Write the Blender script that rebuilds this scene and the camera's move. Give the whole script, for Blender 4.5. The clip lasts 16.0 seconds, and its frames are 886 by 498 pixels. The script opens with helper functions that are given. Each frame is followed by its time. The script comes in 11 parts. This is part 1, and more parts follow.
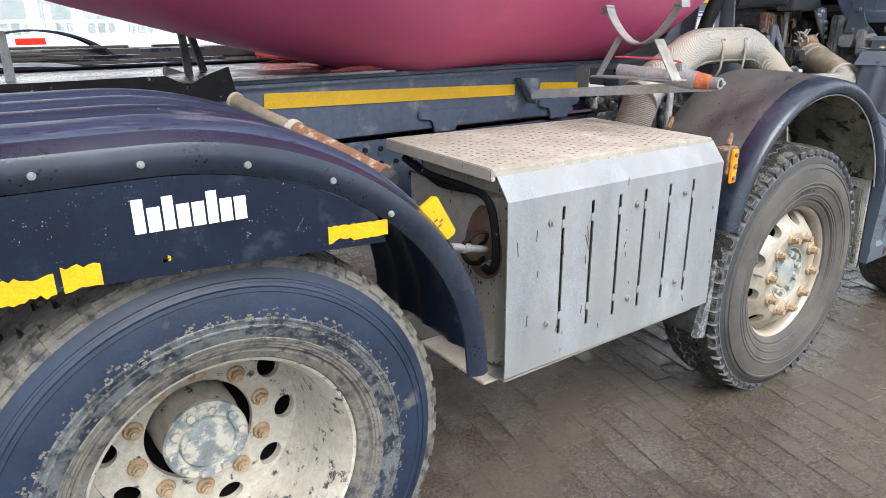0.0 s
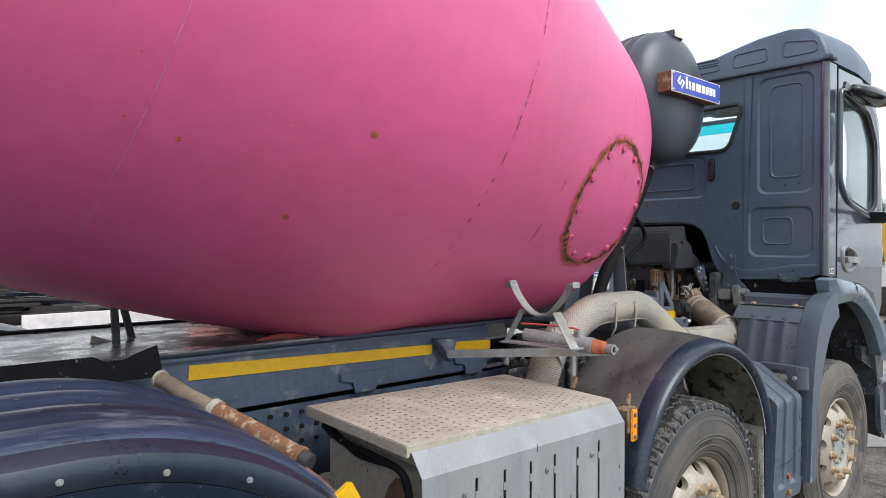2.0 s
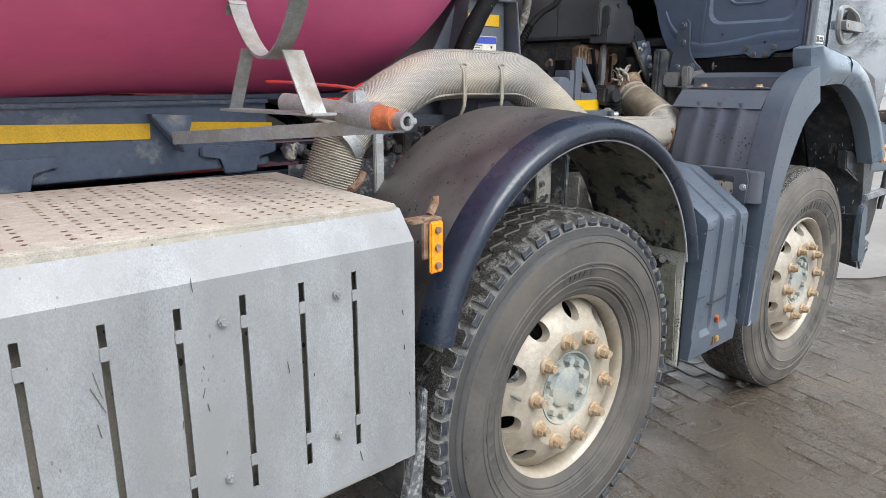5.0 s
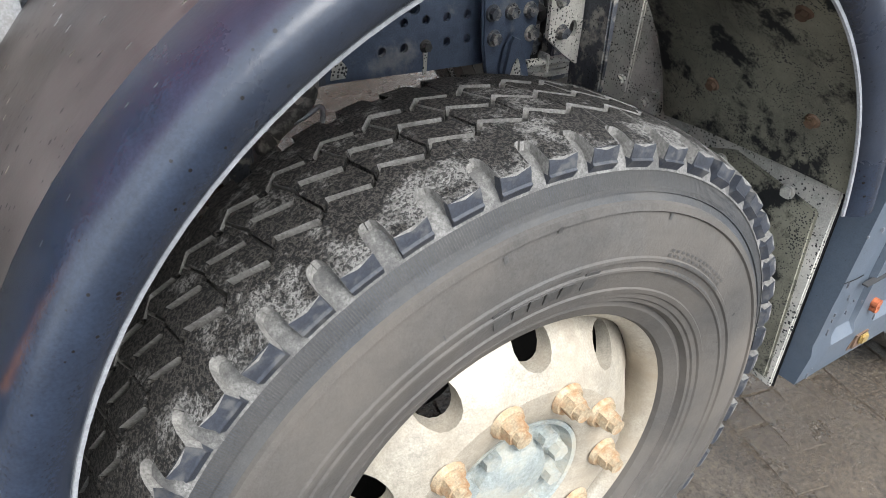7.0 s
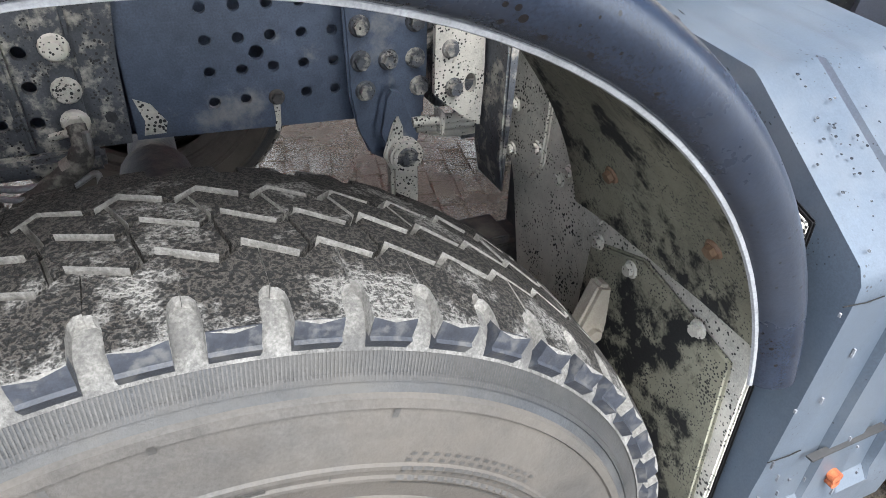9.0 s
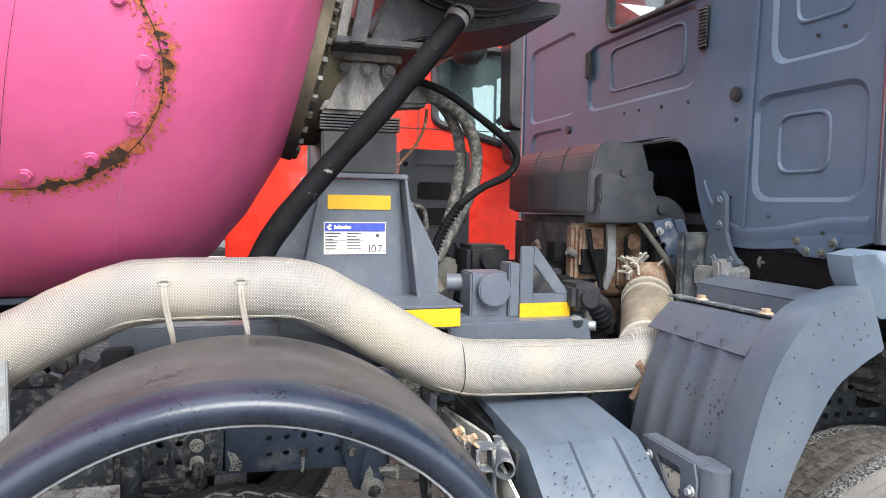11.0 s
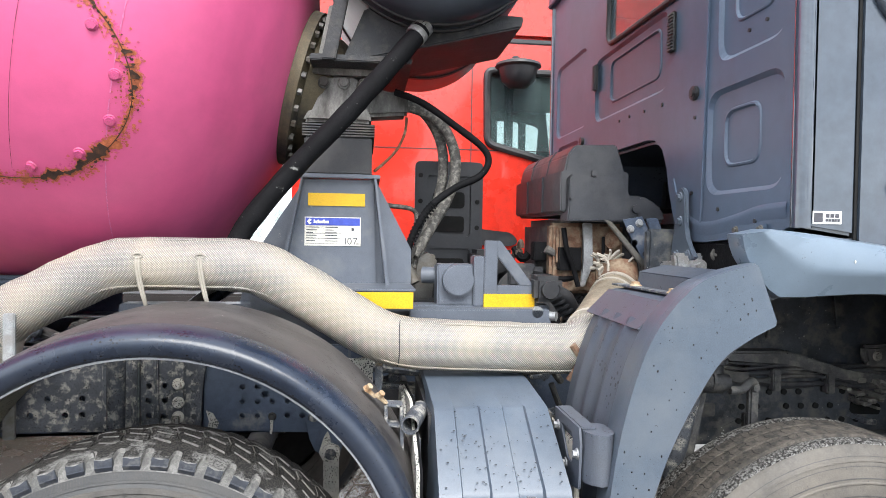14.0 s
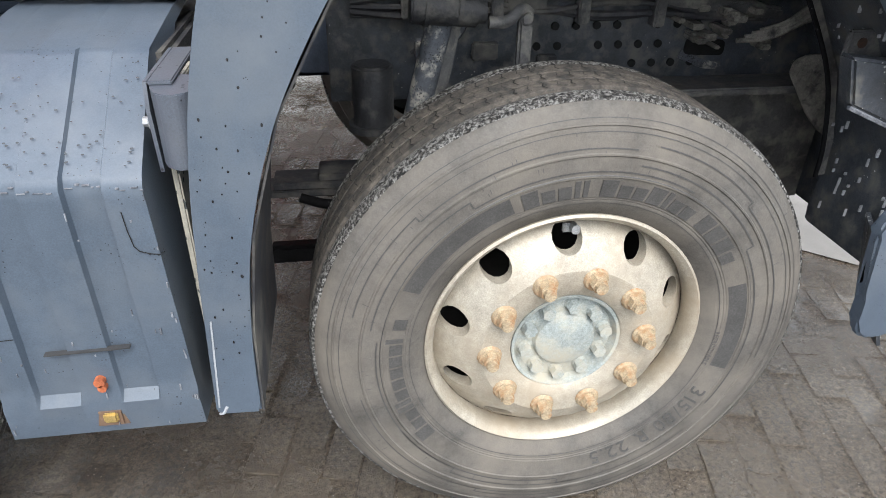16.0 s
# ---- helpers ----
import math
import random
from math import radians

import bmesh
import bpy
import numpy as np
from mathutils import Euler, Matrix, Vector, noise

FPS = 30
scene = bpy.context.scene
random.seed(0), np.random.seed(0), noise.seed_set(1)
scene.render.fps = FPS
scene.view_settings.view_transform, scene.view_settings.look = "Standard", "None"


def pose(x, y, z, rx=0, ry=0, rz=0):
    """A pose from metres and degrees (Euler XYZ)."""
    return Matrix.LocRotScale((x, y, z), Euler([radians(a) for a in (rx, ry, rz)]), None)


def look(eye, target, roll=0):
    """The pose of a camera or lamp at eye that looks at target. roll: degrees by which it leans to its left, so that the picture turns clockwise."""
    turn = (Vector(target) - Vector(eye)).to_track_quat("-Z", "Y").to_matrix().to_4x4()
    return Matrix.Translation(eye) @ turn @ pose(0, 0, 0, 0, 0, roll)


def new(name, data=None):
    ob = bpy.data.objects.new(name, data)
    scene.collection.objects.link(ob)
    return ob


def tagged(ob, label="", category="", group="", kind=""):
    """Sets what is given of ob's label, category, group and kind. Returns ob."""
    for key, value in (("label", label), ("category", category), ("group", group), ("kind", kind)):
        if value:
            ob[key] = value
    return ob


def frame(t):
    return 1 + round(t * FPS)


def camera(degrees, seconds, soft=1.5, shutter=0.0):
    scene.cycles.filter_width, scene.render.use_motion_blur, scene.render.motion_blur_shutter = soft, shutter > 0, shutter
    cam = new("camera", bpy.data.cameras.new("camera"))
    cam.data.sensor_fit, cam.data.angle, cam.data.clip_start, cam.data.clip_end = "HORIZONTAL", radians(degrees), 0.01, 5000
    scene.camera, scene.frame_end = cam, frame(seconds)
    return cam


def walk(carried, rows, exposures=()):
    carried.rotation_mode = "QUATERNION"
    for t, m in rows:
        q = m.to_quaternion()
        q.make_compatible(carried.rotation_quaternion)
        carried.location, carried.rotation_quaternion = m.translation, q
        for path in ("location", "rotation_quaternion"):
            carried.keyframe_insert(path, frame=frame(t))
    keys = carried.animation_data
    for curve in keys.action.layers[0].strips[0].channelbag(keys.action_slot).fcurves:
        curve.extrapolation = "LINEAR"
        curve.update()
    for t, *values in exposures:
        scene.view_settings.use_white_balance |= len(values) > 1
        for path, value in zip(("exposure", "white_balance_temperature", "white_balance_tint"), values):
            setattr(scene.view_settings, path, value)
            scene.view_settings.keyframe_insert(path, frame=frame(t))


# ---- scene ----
cam = camera(67.3, 16.0, 0.65)
PATH = [
    (0, (-2.831, -1.332, 1.56), (-1.745, 0.22, 0.916), -0.6),
    (0.5, (-2.833, -1.371, 1.619), (-1.658, 0.163, 1.106), -0.3),
    (1, (-2.836, -1.403, 1.675), (-1.58, 0.115, 1.333), 0.0),
    (1.5, (-2.853, -1.427, 1.723), (-1.548, 0.08, 1.562), 0.0),
    (2, (-2.874, -1.447, 1.759), (-1.556, 0.057, 1.746), 0.2),
    (2.5, (-2.842, -1.476, 1.749), (-1.504, 0.006, 1.87), 0.3),
    (3, (-2.703, -1.432, 1.702), (-1.341, 0.026, 1.84), 0.2),
    (3.5, (-2.453, -1.308, 1.674), (-1.089, 0.151, 1.783), 0.2),
    (4, (-2.194, -1.248, 1.596), (-0.832, 0.214, 1.516), 0.2),
    (4.5, (-1.872, -1.226, 1.553), (-0.541, 0.241, 1.275), 0.5),
    (5, (-1.591, -1.141, 1.445), (-0.315, 0.315, 0.944), 0.2),
    (5.2, (-1.458, -1.086, 1.44), (-0.229, 0.359, 0.807), 0.2),
    (7.3, (-0.359, -0.346, 1.317), (0.503, 1.065, 0.191), 1.3),
    (7.5, (-0.282, -0.29, 1.3), (0.558, 1.125, 0.163), 1.2),
    (8, (-0.125, -0.196, 1.274), (0.628, 1.224, 0.083), 1.3),
    (8.2, (-0.101, -0.185, 1.266), (0.615, 1.226, 0.042), 1.4),
    (10.3, (0.101, -0.935, 1.609), (0.785, 0.866, 1.07), 0.3),
    (10.5, (0.083, -1.006, 1.635), (0.772, 0.825, 1.22), 0.5),
    (11, (0.007, -1.205, 1.669), (0.58, 0.706, 1.528), 0.9),
    (11.5, (-0.003, -1.388, 1.725), (0.396, 0.568, 1.85), 1.3),
    (12, (0.063, -1.531, 1.743), (0.331, 0.407, 2.155), 1.5),
    (12.5, (0.168, -1.65, 1.713), (0.371, 0.266, 2.249), 1.6),
    (13, (0.232, -1.701, 1.66), (0.427, 0.22, 2.182), 1.0),
    (13.5, (0.338, -1.647, 1.609), (0.523, 0.323, 1.895), 1.3),
    (13.8, (0.396, -1.554, 1.573), (0.622, 0.43, 1.688), 0.9),
    (14, (0.452, -1.501, 1.549), (0.683, 0.485, 1.505), 0.9),
    (14.2, (0.517, -1.459, 1.533), (0.759, 0.517, 1.335), 0.8),
    (14.5, (0.654, -1.417, 1.463), (0.935, 0.529, 1.1), 0.7),
    (15, (0.921, -1.404, 1.43), (1.233, 0.481, 0.838), 0.7),
    (15.5, (1.103, -1.279, 1.384), (1.398, 0.51, 0.54), 0.6),
    (16, (1.25, -1.026, 1.407), (1.518, 0.664, 0.371), 1.0),
]
walk(cam, [(t, look(eye, target, roll)) for t, eye, target, roll in PATH], exposures=[(0, 1.65), (1.0, 1.8), (1.5, 1.6), (2.5, 0.76), (3.5, 0.76), (4.0, 1.4), (4.5, 1.6), (5.0, 1.4), (7.5, 2.3), (8.2, 2.7), (10.5, 1.85), (11.2, 2.1), (11.6, 1.95), (12.0, 1.03), (12.5, 0.46), (13.0, 0.66), (13.5, 1.35), (14.0, 1.95), (15.0, 1.95), (16.0, 1.75)])

# ---- light: an overcast sky with one soft sun ----
world = bpy.data.worlds.new("overcast_sky")
scene.world = world
world.use_nodes = True
wn, wl = world.node_tree.nodes, world.node_tree.links
wn.clear()
w_out = wn.new("ShaderNodeOutputWorld")
w_bg = wn.new("ShaderNodeBackground")
w_sky = wn.new("ShaderNodeTexSky")
w_sky.sky_type, w_sky.sun_disc = "NISHITA", False
w_sky.sun_elevation, w_sky.sun_rotation = radians(48), radians(185)
w_tc = wn.new("ShaderNodeTexCoord")
w_map = wn.new("ShaderNodeMapping")
w_map.inputs["Scale"].default_value = (1.0, 1.0, 2.2)
w_noise = wn.new("ShaderNodeTexNoise")
w_noise.inputs["Scale"].default_value, w_noise.inputs["Detail"].default_value = 2.3, 6.0
w_noise.inputs["Roughness"].default_value = 0.55
w_ramp = wn.new("ShaderNodeValToRGB")
w_ramp.color_ramp.elements[0].position, w_ramp.color_ramp.elements[0].color = 0.38, (0.39, 0.435, 0.49, 1)
w_ramp.color_ramp.elements[1].position, w_ramp.color_ramp.elements[1].color = 0.68, (0.84, 0.87, 0.915, 1)
w_dim = wn.new("ShaderNodeVectorMath")
w_dim.operation = "SCALE"
w_dim.inputs["Scale"].default_value = 0.10
w_mix = wn.new("ShaderNodeMixRGB")
w_mix.inputs["Fac"].default_value = 0.85
wl.new(w_tc.outputs["Generated"], w_map.inputs["Vector"])
wl.new(w_map.outputs["Vector"], w_noise.inputs["Vector"])
wl.new(w_noise.outputs["Fac"], w_ramp.inputs["Fac"])
wl.new(w_sky.outputs["Color"], w_dim.inputs[0])
wl.new(w_dim.outputs["Vector"], w_mix.inputs["Color1"])
wl.new(w_ramp.outputs["Color"], w_mix.inputs["Color2"])
w_bg.inputs["Strength"].default_value = 1.0
# an overcast sky grows brighter towards the zenith
w_sep = wn.new("ShaderNodeSeparateXYZ")
w_zen = wn.new("ShaderNodeMapRange")
w_zen.inputs["From Min"].default_value, w_zen.inputs["From Max"].default_value = 0.0, 1.0
w_zen.inputs["To Min"].default_value, w_zen.inputs["To Max"].default_value = 1.08, 1.16
w_up = wn.new("ShaderNodeVectorMath")
w_up.operation = "SCALE"
wl.new(w_tc.outputs["Generated"], w_sep.inputs["Vector"])
wl.new(w_sep.outputs["Z"], w_zen.inputs["Value"])
wl.new(w_mix.outputs["Color"], w_up.inputs[0])
wl.new(w_zen.outputs["Result"], w_up.inputs["Scale"])
wl.new(w_up.outputs["Vector"], w_bg.inputs["Color"])
wl.new(w_bg.outputs["Background"], w_out.inputs["Surface"])

sun_lamp = bpy.data.lights.new("sun", "SUN")
sun_lamp.energy, sun_lamp.angle, sun_lamp.color = 1.5, radians(40), (1.0, 0.985, 0.96)
sun = new("sun", sun_lamp)
sun.matrix_world = look((0.8, -9, 10.5), (0, 0, 0))


# ---- materials ----
def node_mat(name):
    m = bpy.data.materials.new(name)
    m.use_nodes = True
    return m, m.node_tree.nodes, m.node_tree.links, m.node_tree.nodes["Principled BSDF"]


def surface(name, base, rough=0.5, metal=0.0, vary=0.25, scale=6.0, dirt=None, dirt_scale=3.0, dirt_cut=0.5, dirt_soft=0.12, dirt_rough=0.85,
            flecks=None, fleck_scale=60.0, fleck_cut=0.30, bump=0.15, bump_scale=80.0, coat=0.0, rust=None, rust_scale=20.0, rust_cut=0.66, stretch=(1, 1, 1), spread=0.0, grit=0.20, mottle=0.7, shine=0.5):
    """A weathered surface: base colour that varies at two scales, a dirt film, small flecks, rust spots and fine relief."""
    m, n, l, p = node_mat(name)
    tc = n.new("ShaderNodeTexCoord")
    mp = n.new("ShaderNodeMapping")
    mp.inputs["Scale"].default_value = stretch
    l.new(tc.outputs["Object"], mp.inputs["Vector"])
    vec = mp.outputs["Vector"]
    if spread:
        where = n.new("ShaderNodeObjectInfo")
        shift = n.new("ShaderNodeVectorMath")
        shift.operation = "ADD"
        l.new(vec, shift.inputs[0])
        l.new(where.outputs["Location"], shift.inputs[1])
        vec = shift.outputs["Vector"]

    def noise_at(sc, detail=5.0, rg=0.6):
        t = n.new("ShaderNodeTexNoise")
        t.inputs["Scale"].default_value, t.inputs["Detail"].default_value, t.inputs["Roughness"].default_value = sc, detail, rg
        l.new(vec, t.inputs["Vector"])
        return t.outputs["Fac"]

    def ramp(src, lo, hi, a=(0, 0, 0, 1), b=(1, 1, 1, 1)):
        r = n.new("ShaderNodeValToRGB")
        e = r.color_ramp.elements
        e[0].position, e[0].color, e[1].position, e[1].color = max(0.0, lo), a, min(1.0, hi), b
        l.new(src, r.inputs["Fac"])
        return r.outputs["Color"]

    def blend(fac, a, b):
        x = n.new("ShaderNodeMixRGB")
        for sock, v in ((x.inputs["Fac"], fac), (x.inputs["Color1"], a), (x.inputs["Color2"], b)):
            if isinstance(v, (tuple, list)):
                sock.default_value = (*v[:3], 1)
            elif isinstance(v, (int, float)):
                sock.default_value = v
            else:
                l.new(v, sock)
        return x.outputs["Color"]

    lo = tuple(c * (1 - vary) for c in base)
    hi = tuple(min(1, c * (1 + vary)) for c in base)
    col = ramp(noise_at(scale), 0.3, 0.7, (*lo, 1), (*hi, 1))
    fine = ramp(noise_at(scale * 11, 3), 0.25, 0.75, (0.70, 0.70, 0.70, 1), (1.22, 1.22, 1.22, 1))
    mul = n.new("ShaderNodeMixRGB")
    mul.blend_type = "MULTIPLY"
    mul.inputs["Fac"].default_value = mottle
    l.new(col, mul.inputs["Color1"])
    l.new(fine, mul.inputs["Color2"])
    col = mul.outputs["Color"]
    if grit:
        speck = n.new("ShaderNodeMixRGB")
        speck.blend_type = "MULTIPLY"
        speck.inputs["Fac"].default_value = 1.0
        l.new(col, speck.inputs["Color1"])
        l.new(ramp(noise_at(340, 2, 0.7), 0.3, 0.7, (1 - grit,) * 3 + (1,), (1 + grit,) * 3 + (1,)), speck.inputs["Color2"])
        col = speck.outputs["Color"]
    rgh = None
    if spread:
        inf = n.new("ShaderNodeObjectInfo")
        hsv = n.new("ShaderNodeHueSaturation")
        mr = n.new("ShaderNodeMapRange")
        mr.inputs["To Min"].default_value, mr.inputs["To Max"].default_value = 1 - spread, 1 + spread
        l.new(inf.outputs["Random"], mr.inputs["Value"])
        l.new(mr.outputs["Result"], hsv.inputs["Value"])
        l.new(col, hsv.inputs["Color"])
        col = hsv.outputs["Color"]
    if dirt:
        f = ramp(noise_at(dirt_scale, 8, 0.65), dirt_cut - dirt_soft, dirt_cut + dirt_soft)
        col = blend(f, col, dirt)
        rgh = blend(f, (rough,) * 3, (dirt_rough,) * 3)
    if rust:
        f = ramp(noise_at(rust_scale, 6, 0.7), rust_cut - 0.03, rust_cut + 0.03)
        col = blend(f, col, rust)
        rgh = blend(f, rgh if rgh else (rough,) * 3, (0.9,) * 3)
    if flecks:
        v = n.new("ShaderNodeTexVoronoi")
        v.inputs["Scale"].default_value = fleck_scale
        v.inputs["Randomness"].default_value = 1.0
        l.new(vec, v.inputs["Vector"])
        warp = n.new("ShaderNodeMath")
        warp.operation = "ADD"
        l.new(v.outputs["Distance"], warp.inputs[0])
        big = n.new("ShaderNodeMath")
        big.operation = "MULTIPLY_ADD"
        big.inputs[1].default_value, big.inputs[2].default_value = 0.9, -0.45
        l.new(noise_at(fleck_scale * 0.12, 2), big.inputs[0])
        l.new(big.outputs[0], warp.inputs[1])
        f = ramp(warp.outputs[0], fleck_cut - 0.02, fleck_cut + 0.02, (1, 1, 1, 1), (0, 0, 0, 1))
        col = blend(f, col, flecks)
    l.new(col, p.inputs["Base Color"])
    if rgh:
        l.new(rgh, p.inputs["Roughness"])
    else:
        rr = ramp(noise_at(scale * 2.5), 0.3, 0.7, (max(0, rough - 0.08),) * 3 + (1,), (min(1, rough + 0.08),) * 3 + (1,))
        l.new(rr, p.inputs["Roughness"])
    p.inputs["Metallic"].default_value = metal
    p.inputs["Coat Weight"].default_value = coat
    p.inputs["Specular IOR Level"].default_value = shine
    if bump:
        b = n.new("ShaderNodeBump")
        b.inputs["Strength"].default_value, b.inputs["Distance"].default_value = bump, 0.004
        l.new(noise_at(bump_scale, 6, 0.65), b.inputs["Height"])
        l.new(b.outputs["Normal"], p.inputs["Normal"])
    return m


M = {}
M["paint"] = surface("slate_grey_paint", (0.056, 0.068, 0.092), 0.40, mottle=0.35, vary=0.18, scale=2.5, dirt=(0.105, 0.11, 0.12), dirt_scale=2.2, dirt_cut=0.64, dirt_soft=0.2, dirt_rough=0.6, flecks=(0.018, 0.02, 0.026), fleck_scale=60, fleck_cut=0.12, bump=0.06, bump_scale=160, grit=0.24)
M["cab_paint"] = surface("cab_matt_slate_paint", (0.076, 0.109, 0.160), 0.42, mottle=0.3, vary=0.16, scale=2.0, dirt=(0.108, 0.120, 0.152), dirt_scale=1.3, dirt_cut=0.66, dirt_soft=0.16, dirt_rough=0.6, bump=0.05, bump_scale=200, grit=0.22)
M["frame_paint"] = surface("slate_frame_paint", (0.098, 0.112, 0.138), 0.36, mottle=0.3, vary=0.14, scale=3.0, dirt=(0.155, 0.162, 0.172), dirt_scale=6, dirt_cut=0.64, dirt_soft=0.12, dirt_rough=0.6, rust=(0.30, 0.30, 0.30), rust_scale=16, rust_cut=0.70, bump=0.06, bump_scale=160, grit=0.16)
M["tank_paint"] = surface("smooth_slate_tank_paint", (0.036, 0.044, 0.058), 0.34, vary=0.10, scale=2.0, dirt=(0.058, 0.066, 0.078), dirt_scale=2.0, dirt_cut=0.62, dirt_soft=0.25, dirt_rough=0.55, bump=0.03, bump_scale=160, grit=0.10)
M["cab_gloss"] = surface("cab_gloss_slate_paint", (0.052, 0.066, 0.088), 0.14, vary=0.1, scale=2.0, bump=0.01, bump_scale=60, coat=0.8, grit=0.05)
M["panel"] = surface("light_slate_plastic", (0.070, 0.090, 0.118), 0.36, mottle=0.22, vary=0.10, scale=4, dirt=(0.118, 0.132, 0.150), dirt_scale=5, dirt_cut=0.68, dirt_soft=0.2, dirt_rough=0.55, flecks=(0.022, 0.027, 0.034), fleck_scale=115, fleck_cut=0.03, bump=0.05, bump_scale=220, grit=0.12)
# base lightened to stand for the sky reflected in the gloss moulding
M["arch_paint"] = surface("sky_lightened_arch_paint", (0.120, 0.162, 0.208), 0.26, mottle=0.15, vary=0.06, scale=3, dirt=(0.15, 0.19, 0.235), dirt_scale=3, dirt_cut=0.64, dirt_soft=0.2, flecks=(0.03, 0.036, 0.045), fleck_scale=115, fleck_cut=-0.02, bump=0.02, bump_scale=200, coat=0.35, grit=0.05)
M["fender"] = surface("dark_plastic_mudguard", (0.015, 0.022, 0.038), 0.25, vary=0.22, scale=3, dirt=(0.048, 0.055, 0.07), dirt_scale=2.6, dirt_cut=0.68, dirt_soft=0.2, dirt_rough=0.45, flecks=(0.006, 0.006, 0.008), fleck_scale=90, fleck_cut=0.12, bump=0.08, bump_scale=180)
# pale streaks along x paint the white sheen of wet plastic into the colour
M["fender_wet"] = surface("sheen_streaked_wet_mudguard", (0.022, 0.036, 0.066), 0.34, vary=0.4, scale=3, dirt=(0.150, 0.165, 0.190), dirt_scale=9, dirt_cut=0.60, dirt_soft=0.06, dirt_rough=0.30, flecks=(0.006, 0.006, 0.008), fleck_scale=90, fleck_cut=0.17, bump=0.35, bump_scale=22, stretch=(0.22, 1.6, 1))
M["fender_top"] = surface("dusty_mudguard_top", (0.036, 0.033, 0.034), 0.33, mottle=0.3, vary=0.2, scale=4, dirt=(0.120, 0.110, 0.102), dirt_scale=3, dirt_cut=0.60, dirt_soft=0.2, flecks=(0.010, 0.009, 0.010), fleck_scale=80, fleck_cut=0.14, bump=0.08, bump_scale=150, stretch=(0.6, 1.4, 1))
M["lip"] = surface("pale_mudguard_edge", (0.30, 0.31, 0.33), 0.4, vary=0.2, bump=0.05)
M["skirt"] = surface("dark_skirt_panel", (0.006, 0.012, 0.028), 0.34, shine=0.3, vary=0.3, scale=5, dirt=(0.035, 0.04, 0.05), dirt_scale=10, dirt_cut=0.66, dirt_soft=0.08, flecks=(0.46, 0.48, 0.50), fleck_scale=170, fleck_cut=0.015, bump=0.15, bump_scale=120)
# mud and paint raised to make up for limited light in the wheel arch
M["under"] = surface("muddy_chassis_paint", (0.072, 0.080, 0.094), 0.6, vary=0.35, scale=9, dirt=(0.36, 0.345, 0.31), dirt_scale=30, dirt_cut=0.565, dirt_soft=0.06, flecks=(0.02, 0.02, 0.022), fleck_scale=170, fleck_cut=0.20, bump=0.5, bump_scale=70)
M["arch_dark"] = surface("near_black_arch_lining", (0.042, 0.048, 0.058), 0.42, vary=0.5, scale=7, dirt=(0.120, 0.118, 0.108), dirt_scale=17, dirt_cut=0.565, dirt_soft=0.08, flecks=(0.40, 0.40, 0.38), fleck_scale=80, fleck_cut=-0.13, bump=0.6, bump_scale=50)
M["grime"] = surface("grimy_dark_fitting", (0.070, 0.070, 0.071), 0.55, vary=0.4, scale=12, dirt=(0.20, 0.19, 0.168), dirt_scale=18, dirt_cut=0.57, dirt_soft=0.10, bump=0.6, bump_scale=70)
M["grime_black"] = surface("grimy_black_rubber", (0.022, 0.023, 0.026), 0.55, vary=0.4, scale=12, dirt=(0.085, 0.082, 0.075), dirt_scale=22, dirt_cut=0.60, dirt_soft=0.08, bump=0.5, bump_scale=80)
M["grime_pale"] = surface("cement_dusted_fitting", (0.20, 0.19, 0.168), 0.7, vary=0.4, scale=14, dirt=(0.045, 0.045, 0.046), dirt_scale=20, dirt_cut=0.58, dirt_soft=0.08, bump=0.6, bump_scale=80)
# serves worn step-box edges and the highlight painted along the liner apron
M["edge_wear"] = surface("pale_edge_wear_and_highlight", (0.24, 0.25, 0.27), 0.5, vary=0.4, scale=30, dirt=(0.05, 0.055, 0.07), dirt_scale=40, dirt_cut=0.55, bump=0.3)
M["scuffed"] = surface("scuffed_plastic_edge", (0.09, 0.095, 0.10), 0.6, vary=0.5, scale=40, dirt=(0.30, 0.30, 0.29), dirt_scale=60, dirt_cut=0.55, dirt_soft=0.05, bump=0.8, bump_scale=120)
M["step_alu"] = surface("dull_step_tread", (0.27, 0.285, 0.30), 0.5, metal=0.3, vary=0.2, scale=9, dirt=(0.14, 0.135, 0.125), dirt_scale=12, dirt_cut=0.58, bump=0.3, bump_scale=90)
M["track_rust"] = surface("rusty_track_steel", (0.075, 0.050, 0.040), 0.8, vary=0.4, scale=4, dirt=(0.028, 0.024, 0.022), dirt_scale=3, dirt_cut=0.52, bump=0.4, bump_scale=20)
M["mirror_glass"] = surface("silvered_mirror", (0.80, 0.84, 0.85), 0.02, metal=1.0, vary=0.02, bump=0, grit=0)
M["drop"] = surface("rain_water_bead", (0.010, 0.012, 0.016), 0.08, vary=0.1, bump=0, grit=0, coat=1.0)
M["intake"] = surface("dusty_black_moulding", (0.032, 0.034, 0.040), 0.38, mottle=0.3, vary=0.2, scale=6, dirt=(0.07, 0.07, 0.072), dirt_scale=5, dirt_cut=0.64, dirt_soft=0.15, bump=0.08, bump_scale=200)
M["brass"] = surface("worn_brass_latch", (0.50, 0.36, 0.14), 0.4, metal=0.6, vary=0.2, scale=40, bump=0.05)
# rail colour brightened to offset the weak light in the arch
M["rail"] = surface("chassis_rail_paint", (0.068, 0.090, 0.134), 0.45, vary=0.2, scale=4, dirt=(0.24, 0.24, 0.24), dirt_scale=7, dirt_cut=0.64, dirt_soft=0.06, bump=0.12, bump_scale=90)
